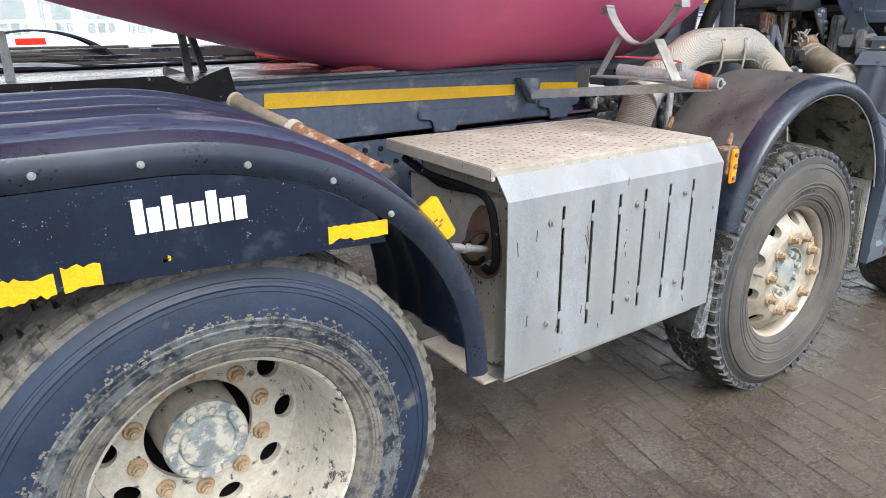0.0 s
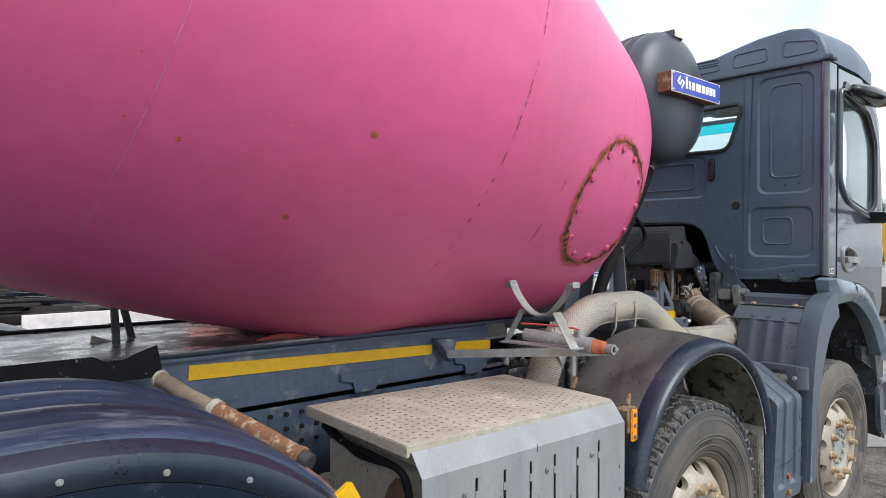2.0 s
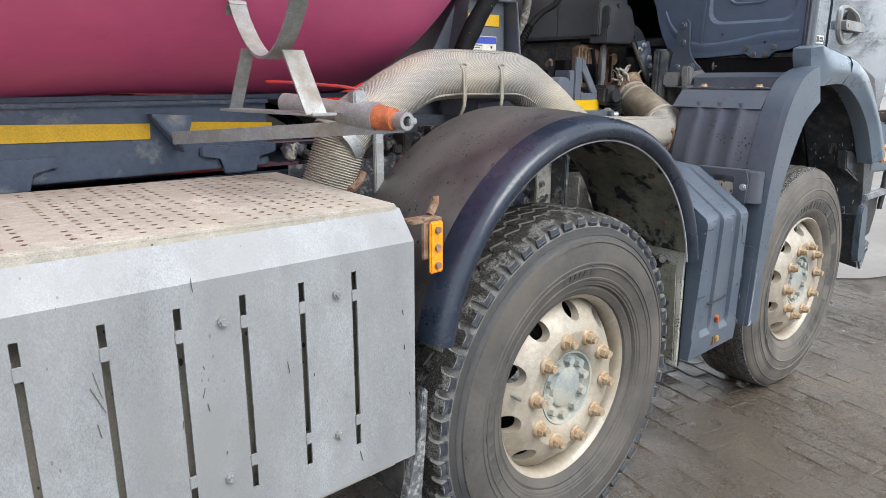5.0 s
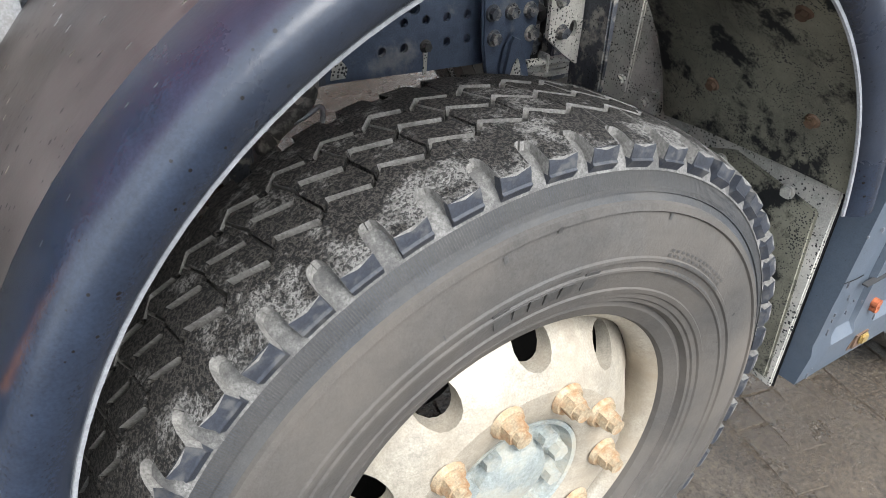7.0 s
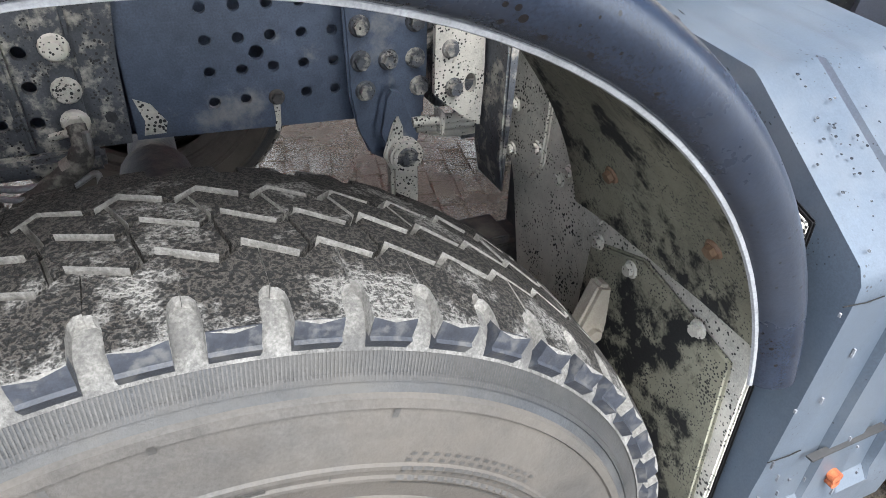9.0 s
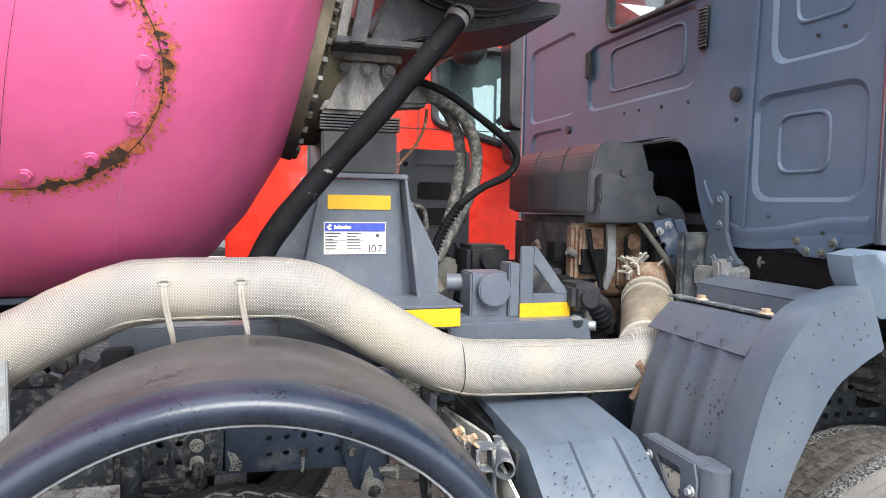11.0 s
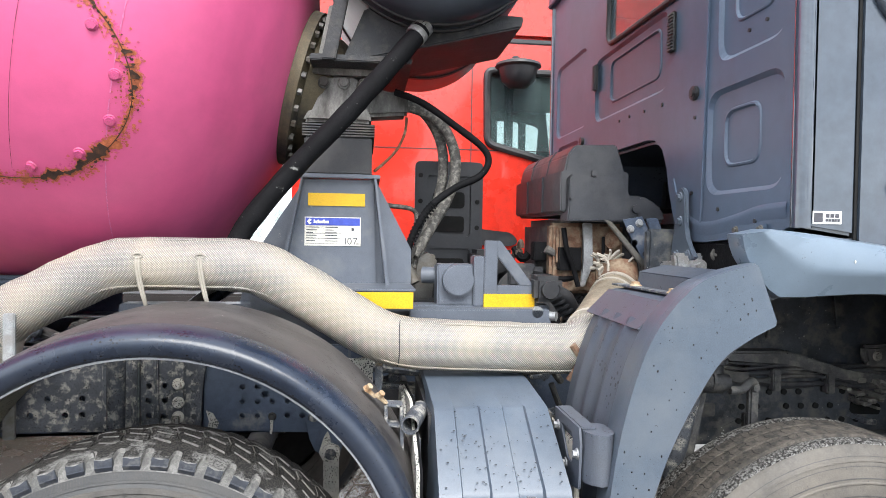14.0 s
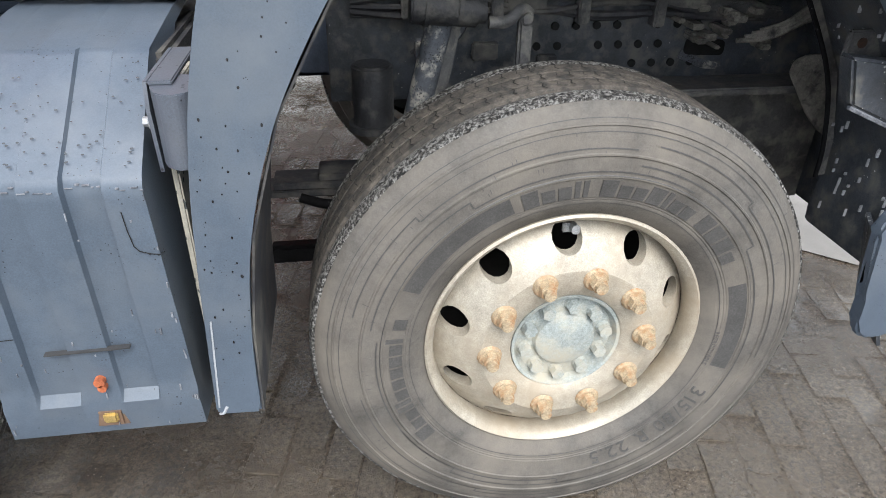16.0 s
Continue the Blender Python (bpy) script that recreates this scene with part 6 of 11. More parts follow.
prism(bm, [(-2.045, 1.299), (-0.975, 1.275), (-0.972, 1.317), (-2.042, 1.349)], "y", 0.794, 0.799)
prism(bm, [(-0.868, 1.274), (-0.610, 1.256), (-0.606, 1.306), (-0.868, 1.318)], "y", 0.794, 0.799)
pieces("reflective_tape", bm, M["yellow"], truck, "long yellow reflective tape")
bm = bmesh.new()
prism(bm, [(-0.985, 1.345), (-0.87, 1.34), (-0.90, 1.235)], "y", 0.74, 0.79, 0.004)
part("gusset", bm, M["rail"], truck, "folded gusset over the tape")

# deck, cross members and the red frame under the drum
bm = bmesh.new()
box(bm, -4.9, -1.55, 0.78, 1.66, 1.393, 1.401, 0.002)
for v in bm.verts:
    v.co.z += 0.006 * noise.noise(v.co * 3)
part("deck_plate", bm, M["plate_wet"], truck, "wet steel deck plate reflecting the sky")
bm = bmesh.new()
for x in (-4.4, -3.4, -2.4, -1.4, -0.5, 0.35, 1.2):
    box(bm, x - 0.06, x + 0.06, 0.83, 1.58, 0.95, 1.14, 0.006)
pieces("cross_member", bm, M["under"], truck, "dark cross members")
bm = bmesh.new()
prism(bm, [(-1.95, 1.375), (-0.72, 1.375), (-0.72, 1.395), (-1.15, 1.43), (-1.70, 1.415)], "y", 0.86, 0.875, 0.003)
prism(bm, [(-1.95, 1.375), (-0.72, 1.375), (-0.72, 1.395), (-1.15, 1.43), (-1.70, 1.415)], "y", 1.52, 1.535, 0.003)
for x in (-1.85, -1.45, -1.05):
    box(bm, x, x + 0.07, 0.86, 1.54, 1.378, 1.40, 0.004)
part("drum_cradle", bm, M["red_oxide"], truck, "wet red painted frame under the drum")
bm = bmesh.new()
prism(bm, [(-2.197, 1.40), (-2.172, 1.40), (-2.185, 1.60), (-2.208, 1.60)], "y", 1.10, 1.12, 0.002)
prism(bm, [(-2.105, 1.40), (-2.080, 1.40), (-2.130, 1.60), (-2.155, 1.60)], "y", 1.24, 1.26, 0.002)
pieces("drum_stay", bm, M["dark"], truck, "brown-black stay legs")
bm = bmesh.new()
prism(bm, [(-2.26, 1.37), (-2.10, 1.37), (-2.25, 1.43)], "y", 1.17, 1.18, 0.002)
prism(bm, [(-2.72, 1.37), (-2.69, 1.37), (-2.695, 1.55), (-2.715, 1.55)], "y", 1.16, 1.20, 0.002)
pieces("deck_bracket", bm, M["galv"], truck, "grey wedge bracket on the deck")
bm = bmesh.new()
tube(bm, [(-4.9, 1.62, 1.40), (-1.0, 1.62, 1.40)], 0.016, 8)
tube(bm, [(-4.9, 1.58, 1.385), (-1.2, 1.58, 1.385)], 0.012, 8)
pieces("deck_pipe", bm, M["rubber"], truck, "black pipes along the deck")

# axles and springs, half hidden
bm = bmesh.new()
for x in (AXLE1, AXLE2, AXLE3, AXLE4):
    cyl(bm, (x, 0.28, HUB), (x, 2.13, HUB), 0.065, seg=14)
    cyl(bm, (x, 1.05, HUB), (x, 1.37, HUB), 0.17 if x < -1 else 0.09, seg=18)
cyl(bm, (-3.6, 1.2, 0.72), (1.5, 1.2, 0.92), 0.055, seg=12)
for x in (AXLE1, AXLE2):
    for i in range(4):
        box(bm, x - 0.75 + i * 0.12, x + 0.75 - i * 0.12, 0.60, 0.69, 0.60 + i * 0.022, 0.62 + i * 0.022, 0.003)
pieces("axle", bm, M["dark"], truck, "dark axles, springs and drive shaft", join=False)

# -- reinforced rail plate and suspension brackets above the second axle --
def disc_loop(x, z, r, n=12):
    return [(x + r * math.cos(2 * math.pi * k / n), z + r * math.sin(2 * math.pi * k / n)) for k in range(n)]


def punched(bm, outer, holes, a, b):
    """A plate in x and z with round openings, from a to b in y."""
    edges = []
    for loop in [outer] + holes:
        vs = [bm.verts.new((x, a, z)) for x, z in loop]
        edges += [bm.edges.new((vs[k], vs[(k + 1) % len(vs)])) for k in range(len(vs))]
    got = bmesh.ops.triangle_fill(bm, use_beauty=True, use_dissolve=True, edges=edges)["geom"]
    faces = [f for f in got if isinstance(f, bmesh.types.BMFace)]
    grown = bmesh.ops.extrude_face_region(bm, geom=faces)["geom"]
    bmesh.ops.translate(bm, vec=(0, b - a, 0), verts=[v for v in grown if isinstance(v, bmesh.types.BMVert)])


GRID = [(0.071 + 0.0467 * i, 0.9645 + 0.0465 * j) for i in range(5) for j in range(4) if (i, j) != (2, 0)]
bm = bmesh.new()
punched(bm, [(-0.045, 0.922), (0.41, 0.904), (0.41, 1.19), (-0.045, 1.19)], [disc_loop(x, z, 0.0088) for x, z in GRID if z < 1.15] + [disc_loop(0.141, 1.034, 0.0115)], 0.650, 0.660)
plate2 = part("rail_plate", bm, M["rail"], truck, "flat slate reinforcing plate with punched holes", sharp=30)
bm = bmesh.new()
hexnut(bm, (0.164, 0.650, 0.962), 0.0095, 0.012, (0, -1, 0), 0.4, 0.013)
hexnut(bm, (-0.071, 0.640, 0.970), 0.0095, 0.012, (0, -1, 0), 0.2, 0.013)
pieces("plate_bolt", bm, M["dark"], plate2, "small dark bolt")
bm = bmesh.new()
prism(bm, [(0.157, 0.955), (0.168, 0.952), (0.166, 0.918), (0.163, 0.905), (0.156, 0.908), (0.159, 0.930)], "y", 0.6485, 0.6500)
prism(bm, [(-0.040, 0.985), (-0.018, 0.975), (0.0, 0.945), (-0.005, 0.928), (-0.035, 0.928), (-0.030, 0.950)], "y", 0.6485, 0.6500)
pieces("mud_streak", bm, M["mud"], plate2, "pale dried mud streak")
bm = bmesh.new()
HOLES = [(-0.206, 1.022), (-0.206, 0.975), (-0.159, 1.022), (-0.162, 0.973), (-0.294, 0.981), (-0.206, 1.068), (-0.159, 1.068), (-0.294, 1.03), (-0.40, 0.98), (-0.40, 1.03), (-0.45, 0.98), (-0.50, 1.03), (-0.55, 0.98)]
punched(bm, [(-0.64, 0.93), (-0.052, 0.928), (-0.047, 1.05), (-0.03, 1.19), (-0.64, 1.19)], [disc_loop(x, z, 0.0095) for x, z in HOLES], 0.630, 0.642)
hanger = part("spring_hanger", bm, M["under"], truck, "mud-caked spring hanger plate with punched holes", sharp=30)
bm = bmesh.new()
box(bm, -0.137, -0.094, 0.618, 0.630, 0.945, 1.19, 0.006)
box(bm, -0.30, -0.09, 0.600, 0.632, 0.905, 0.932, 0.006)
prism(bm, [(-0.245, 0.945), (-0.228, 0.945), (-0.228, 1.18), (-0.250, 1.18)], "y", 0.606, 0.630, 0.004)
prism(bm, [(-0.185, 0.938), (-0.172, 0.938), (-0.176, 1.18), (-0.190, 1.18)], "y", 0.612, 0.630, 0.004)
prism(bm, [(-0.330, 0.945), (-0.315, 0.945), (-0.315, 1.18), (-0.335, 1.18)], "y", 0.600, 0.630, 0.004)
pieces("hanger_rib", bm, M["under"], hanger, "mud-caked rib")
bm = bmesh.new()
for z in (1.018, 0.973, 1.075):
    hexnut(bm, (-0.1155, 0.618, z), 0.0125, 0.014, (0, -1, 0), z * 9, 0.019)
hexnut(bm, (-0.150, 0.618, 0.955), 0.006, 0.03, (0.6, -0.5, 0.3), 0.1)
pieces("hanger_bolt", bm, M["mud"], hanger, "mud-caked bolt with washer")
bm = bmesh.new()
cyl(bm, (-0.254, 0.50, 1.20), (-0.257, 0.50, 0.876), 0.0245, seg=20, r=0.003)
cyl(bm, (-0.257, 0.50, 0.88), (-0.260, 0.50, 0.55), 0.0165, seg=14)
pieces("shock_absorber", bm, M["under"], truck, "dirty telescopic shock absorber")
bm = bmesh.new()
cyl(bm, (1.49, 0.46, 1.16), (1.40, 0.46, 0.80), 0.030, seg=16, r=0.004)
part("shock_absorber", bm, M["under"], truck, "dirty telescopic shock absorber")
bm = bmesh.new()
tube(bm, smooth_path([(-0.112, 0.575, 0.985), (-0.110, 0.56, 0.962), (-0.122, 0.555, 0.938), (-0.158, 0.55, 0.914), (-0.189, 0.545, 0.894), (-0.198, 0.54, 0.876), (-0.182, 0.53, 0.852), (-0.148, 0.52, 0.838)], 6), lambda u: 0.0125 + 0.0035 * (0.15 < u < 0.72), 12, wrinkle=0.003)
hose_b = part("brake_hose", bm, M["grey_hose"], truck, "dusty sleeved brake hose")
bm = bmesh.new()
for q in (((-0.148, 0.52, 0.838), (-0.10, 0.50, 0.825)),):
    cyl(bm, q[0], q[1], 0.011, seg=12)
for p_, d_ in (((-0.122, 0.555, 0.938), (-0.02, 0, -0.012)), ((-0.185, 0.546, 0.897), (-0.012, 0, -0.012))):
    tube(bm, [Vector(p_), Vector(p_) + Vector(d_) * 0.6], 0.0175, 12)
pieces("hose_end", bm, M["treadplate"], hose_b, "pale clamp or end of the hose")
bm = bmesh.new()
tube(bm, smooth_path([(-0.235, 0.56, 0.925), (-0.19, 0.55, 0.918), (-0.14, 0.55, 0.928), (-0.105, 0.55, 0.950), (-0.10, 0.55, 0.985)], 6), 0.0050, 8)
tube(bm, smooth_path([(-0.235, 0.55, 0.915), (-0.19, 0.54, 0.908), (-0.135, 0.54, 0.915), (-0.100, 0.54, 0.93), (-0.108, 0.53, 0.90), (-0.165, 0.52, 0.86), (-0.205, 0.52, 0.845), (-0.21, 0.51, 0.825)], 6), 0.0045, 8)
pieces("sensor_cable", bm, M["galv"], truck, "thin pale sensor cables")
# spring shackle
bm = bmesh.new()
prism(bm, [(0.262, 1.19), (0.402, 1.19), (0.400, 1.0), (0.396, 0.95), (0.388, 0.875), (0.378, 0.845), (0.355, 0.832), (0.330, 0.842), (0.300, 0.86), (0.284, 0.90), (0.270, 0.96)], "y", 0.612, 0.624, 0.004)
shackle = part("shackle_bracket", bm, M["rail"], truck, "bolted slate spring shackle bracket")
bm = bmesh.new()
prism(bm, [(0.306, 0.90), (0.318, 0.962), (0.333, 0.986), (0.350, 0.962), (0.384, 0.892), (0.372, 0.845), (0.350, 0.836), (0.326, 0.846)], "y", 0.594, 0.612, 0.009)
part("shackle_web", bm, M["rail"], shackle, "raised pressing on the bracket")
bm = bmesh.new()
cyl(bm, (0.352, 0.572, 0.862), (0.352, 0.63, 0.862), 0.029, seg=22, r=0.004)
prism(bm, [(0.315, 0.862), (0.332, 0.915), (0.342, 0.930), (0.350, 0.910), (0.352, 0.88), (0.345, 0.84), (0.33, 0.832)], "y", 0.588, 0.594, 0.002)
prism(bm, [(0.328, 0.862), (0.376, 0.862), (0.382, 0.55), (0.334, 0.55)], "y", 0.585, 0.615, 0.006)
part("shackle_link", bm, M["mud"], shackle, "mud-caked shackle eye and link")
bm = bmesh.new()
for x, z in ((0.296, 0.969), (0.387, 0.967), (0.290, 1.017), (0.335, 1.015), (0.380, 1.013), (0.29, 1.07), (0.38, 1.07)):
    hexnut(bm, (x, 0.612, z), 0.0125, 0.014, turn=x * 30, washer=0.017)
hexnut(bm, (0.352, 0.572, 0.862), 0.014, 0.010, turn=0.3, washer=0.018)
pieces("shackle_bolt", bm, M["under"], shackle, "grimy bolt with a washer")
# cranked plates between the shackle and the splash plate
bm = bmesh.new()
punched(bm, [(0.395, 1.16), (0.396, 0.965), (0.440, 0.928), (0.479, 0.902), (0.482, 0.98), (0.478, 1.16)], [[(0.458 + 0.0105 * math.cos(t), 0.978 + 0.0165 * math.sin(t)) for t in [2 * math.pi * k / 14 for k in range(14)]]], 0.568, 0.578)
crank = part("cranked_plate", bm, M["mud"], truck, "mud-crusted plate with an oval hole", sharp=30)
bm = bmesh.new()
hexnut(bm, (0.429, 0.568, 0.974), 0.012, 0.014, turn=0.2, washer=0.016)
hexnut(bm, (0.421, 0.568, 1.036), 0.011, 0.012, turn=0.5, washer=0.015)
pieces("plate_bolt", bm, M["under"], crank, "grimy bolt")
bm = bmesh.new()
prism(bm, [(0.486, 1.15), (0.510, 1.15), (0.500, 0.96), (0.497, 0.80), (0.486, 0.86)], "y", 0.50, 0.60, 0.004)
part("edge_plate", bm, M["under"], truck, "dark crusted edge plate")
bm = bmesh.new()
cyl(bm, (0.37, 0.60, 0.910), (0.50, 0.60, 0.905), 0.009, seg=10)
cyl(bm, (0.38, 0.61, 0.893), (0.50, 0.61, 0.890), 0.007, seg=10)
tube(bm, smooth_path([(0.40, 0.62, 0.885), (0.45, 0.62, 0.872), (0.51, 0.62, 0.872)], 5), 0.008, 8)
box(bm, 0.417, 0.425, 0.588, 0.62, 0.884, 0.925, 0.002)
pieces("brake_line", bm, M["mud"], truck, "mud-crusted brake lines in a clip")

# -- exhaust pipe in its heat wrap --
PIPE_Y = 0.47
bm = bmesh.new()
line = smooth_path([(-0.565, PIPE_Y, 1.275), (-0.50, PIPE_Y, 1.325), (-0.36, PIPE_Y, 1.398), (-0.27, PIPE_Y, 1.440), (-0.19, PIPE_Y, 1.452), (0.0, PIPE_Y, 1.452), (0.12, PIPE_Y, 1.447), (0.20, PIPE_Y, 1.418), (0.33, PIPE_Y, 1.345), (0.45, PIPE_Y, 1.272), (0.52, PIPE_Y, 1.240), (0.62, PIPE_Y, 1.222), (0.85, PIPE_Y, 1.212), (1.02, PIPE_Y, 1.207), (1.085, PIPE_Y, 1.212), (1.125, PIPE_Y + 0.010, 1.229), (1.150, PIPE_Y + 0.032, 1.245), (1.166, PIPE_Y + 0.056, 1.254)], 5)
tube(bm, line, 0.0765, 28, wrinkle=0.004)
exhaust = part("exhaust_pipe", bm, M["wrap"], truck, "silver woven heat-wrapped exhaust pipe, stained with cement", sharp=60)
bm = bmesh.new()
for dy, dz in ((-0.036, 0.068), (-0.050, -0.060)):
    tube(bm, [p + Vector((0, dy, dz)) for p in line[4:-8]], 0.0032, 6, wrinkle=0.001)
part("wrap_seam", bm, M["wrap"], exhaust, "raised seam along the wrap")
# thin dark line draws the shade of a crease at the bend
bm = bmesh.new()
for k, lean in ((52, -0.2),):
    c = line[min(k, len(line) - 2)]
    d = (line[min(k, len(line) - 2) + 1] - line[min(k, len(line) - 2) - 1]).normalized()
    up_ = Vector((-d.z, 0, d.x))
    tube(bm, [c + up_ * 0.0772 * math.sin(w) + Vector((0, -0.0772 * math.cos(w), 0)) + d * lean * 0.06 * math.sin(w * 1.5) for w in [-1.2 + 2.2 * q / 14 for q in range(15)]], 0.0016, 5)
part("wrap_crease", bm, M["grime_black"], exhaust, "crease in the wrap, its shade drawn as a dark line")
bm = bmesh.new()
ribs = [Vector((-0.555, PIPE_Y, 1.29)).lerp(Vector((-0.655, 0.50, 0.98)), i / 90) for i in range(91)]
tube(bm, ribs, lambda s: 0.072 + 0.003 * math.cos(s * 90 * math.pi), 24)
part("flexible_pipe", bm, M["treadplate"], exhaust, "dusty ribbed flexible pipe", sharp=60)
bm = bmesh.new()
tube(bm, [(-0.50, PIPE_Y - 0.02, 1.335), (-0.475, PIPE_Y - 0.02, 1.255)], 0.004, 6)
cyl(bm, (-0.585, PIPE_Y, 1.262), (-0.56, PIPE_Y, 1.280), 0.082, seg=26)
box(bm, -0.505, -0.475, 0.385, 0.40, 0.98, 1.32, 0.003)
part("pipe_clamp", bm, M["galv"], exhaust, "tan clamp and hanger strip")
bm = bmesh.new()
for x in (-0.165, 0.0):
    for dx in (-0.0032, 0.0032):
        tube(bm, smooth_path([(x + dx, 0.398, 1.478), (x + dx * 1.2, 0.390, 1.45), (x + dx + 0.006, 0.395, 1.405), (x + dx * 0.7 + 0.014, 0.405, 1.36), (x + dx * 0.2 + 0.016, 0.425, 1.325)], 5), 0.0042, 7)
    ring_ = [Vector((x + 0.012 * math.cos(t_), 0.394, 1.478 + 0.007 * math.sin(t_))) for t_ in [2 * math.pi * k / 10 for k in range(11)]]
    tube(bm, ring_, 0.0035, 6, caps=False)
pieces("strap", bm, M["treadplate"], exhaust, "rust-stained hanger straps")
bm = bmesh.new()
SLEEVE_A, SLEEVE_B = Vector((1.152, 0.492, 1.248)), Vector((1.345, 0.785, 1.345))
tube(bm, [SLEEVE_A.lerp(SLEEVE_B, i / 6) for i in range(7)], lambda s: 0.080 + 0.003 * s, 30, wrinkle=0.002)
part("stub_pipe", bm, M["wrap_dusty"], exhaust, "dusty brown sleeve round the rising pipe", sharp=60)
bm = bmesh.new()
for a, b, r in ((-0.02, 0.03, 0.083), (0.80, 0.84, 0.086), (0.93, 0.99, 0.087)):
    tube(bm, [SLEEVE_A.lerp(SLEEVE_B, a), SLEEVE_A.lerp(SLEEVE_B, b)], r, 30)
pieces("clamp_band", bm, M["treadplate"], exhaust, "tan clamp bands")
bm = bmesh.new()
tube(bm, smooth_path([(1.340, 0.780, 1.343), (1.362, 0.808, 1.362), (1.372, 0.835, 1.395), (1.375, 0.86, 1.44)], 6), lambda s: 0.078 - 0.008 * s, 28, wrinkle=0.005)
part("rusty_elbow", bm, M["rust_elbow"], exhaust, "crumbling brown rusted elbow")
bm = bmesh.new()
fr = random.Random(12)
for i in range(26):
    a = Vector((1.315 + fr.uniform(-0.03, 0.05), 0.82 + fr.uniform(-0.03, 0.03), 1.435 + fr.uniform(-0.03, 0.03)))
    b = a + Vector((fr.uniform(-0.05, 0.07), fr.uniform(-0.02, 0.03), fr.uniform(0.0, 0.06)))
    tube(bm, smooth_path([a, (a + b) / 2 + Vector((0.01, 0, 0.012)), b], 3), fr.uniform(0.003, 0.007), 6)
pieces("frayed_wrap", bm, M["treadplate"], exhaust, "frayed pale wrap ends", join=False)
bm = bmesh.new()
tube(bm, smooth_path([(1.06, 0.395, 1.23), (1.085, 0.40, 1.19), (1.075, 0.41, 1.15), (1.06, 0.42, 1.12)], 4), 0.011, 8, wrinkle=0.003)
part("torn_seam", bm, M["rust_elbow"], exhaust, "torn rusty seam at the bend")

# -- hose cradle, arm and water valve --
bm = bmesh.new()
bar_lo = [(-0.935, 0.735, 1.262), (-0.925, 0.742, 1.262), (-0.612, 0.112, 1.318), (-0.622, 0.105, 1.318)]
vs_lo = [bm.verts.new(p) for p in bar_lo]
vs_hi = [bm.verts.new((x, y, z + 0.034)) for x, y, z in bar_lo]
bm.faces.new(vs_lo[::-1])
bm.faces.new(vs_hi)
for i in range(4):
    bm.faces.new((vs_lo[i], vs_lo[(i + 1) % 4], vs_hi[(i + 1) % 4], vs_hi[i]))
arm = part("valve_arm", bm, M["galv"], truck, "scraped flat support arm")
bm = bmesh.new()
prism(bm, [(-0.925, 0.43), (-0.865, 0.43), (-0.805, 0.10), (-0.865, 0.10)], "z", 1.364, 1.370, 0.001)
for (xa, ya, za), (xb, yb, zb) in (((-0.893, 0.423, 1.368), (-0.882, 0.335, 1.505)), ((-0.838, 0.108, 1.368), (-0.868, 0.195, 1.500))):
    prism(bm, [(ya - 0.003, za), (ya + 0.003, za), (yb + 0.003, zb), (yb - 0.003, zb)], "x", min(xa, xb) - 0.010, max(xa, xb) + 0.010)
saddle = [(0.405 - 0.0 - (0.295) * (i / 14), 1.615 - 0.128 * math.sin(math.pi * i / 14) ** 0.8) for i in range(15)]
low = [(y, z - 0.006) for y, z in saddle[::-1]]
prism(bm, saddle + low, "x", -0.895, -0.853)
prism(bm, [(0.40, 1.612), (0.425, 1.600), (0.428, 1.585), (0.420, 1.583), (0.415, 1.598), (0.398, 1.606)], "x", -0.895, -0.853)
prism(bm, [(0.112, 1.612), (0.085, 1.622), (0.082, 1.600), (0.09, 1.60), (0.094, 1.612), (0.114, 1.604)], "x", -0.895, -0.853)
part("hose_cradle", bm, M["galv"], truck, "bent galvanised cradle for a hose")
bm = bmesh.new()
va, vb = Vector((-0.735, 0.46, 1.378)), Vector((-0.626, 0.086, 1.345))
at = lambda s: va.lerp(vb, s)
cyl(bm, at(0.0), at(0.55), 0.026, seg=16)
cyl(bm, at(0.50), at(0.58), 0.034, seg=8)
cyl(bm, at(0.58), at(0.78), 0.032, 0.034, seg=16)
part_valve = part("water_valve", bm, M["galv"], truck, "grey water valve with a rusty spout")
bm = bmesh.new()
cyl(bm, at(0.775), at(0.905), 0.031, 0.026, seg=14)
part("rusty_collar", bm, M["rust"], part_valve, "orange rusted collar")
bm = bmesh.new()
lathe(bm, [(0.0, 0.02), (0.012, 0.02), (0.012, 0.0), (0.021, 0.0), (0.021, 0.035)], 16, Matrix.Translation(at(1.0)))
box(bm, -0.622, -0.600, 0.082, 0.095, 1.338, 1.352, 0.002)
part("spout", bm, M["galv"], part_valve, "open coupling spout")
bm = bmesh.new()
tube(bm, smooth_path([at(0.62) + Vector((0, 0, 0.030)), at(0.60) + Vector((0, 0, 0.058)), at(0.30) + Vector((-0.04, 0, 0.060)), at(0.05) + Vector((-0.075, -0.02, 0.056))], 5), 0.004, 8)
part("valve_lever", bm, M["red_oxide"], part_valve, "red valve lever")
bm = bmesh.new()
box(bm, at(0.62).x - 0.018, at(0.62).x + 0.018, at(0.62).y - 0.015, at(0.62).y + 0.015, at(0.62).z + 0.02, at(0.62).z + 0.055, 0.004)
part("valve_stem", bm, M["galv"], part_valve, "valve stem block")

# -- mixing drum --
DRUM_C, DRUM_T = Vector((0.0, 1.075, 2.139)), 0.247
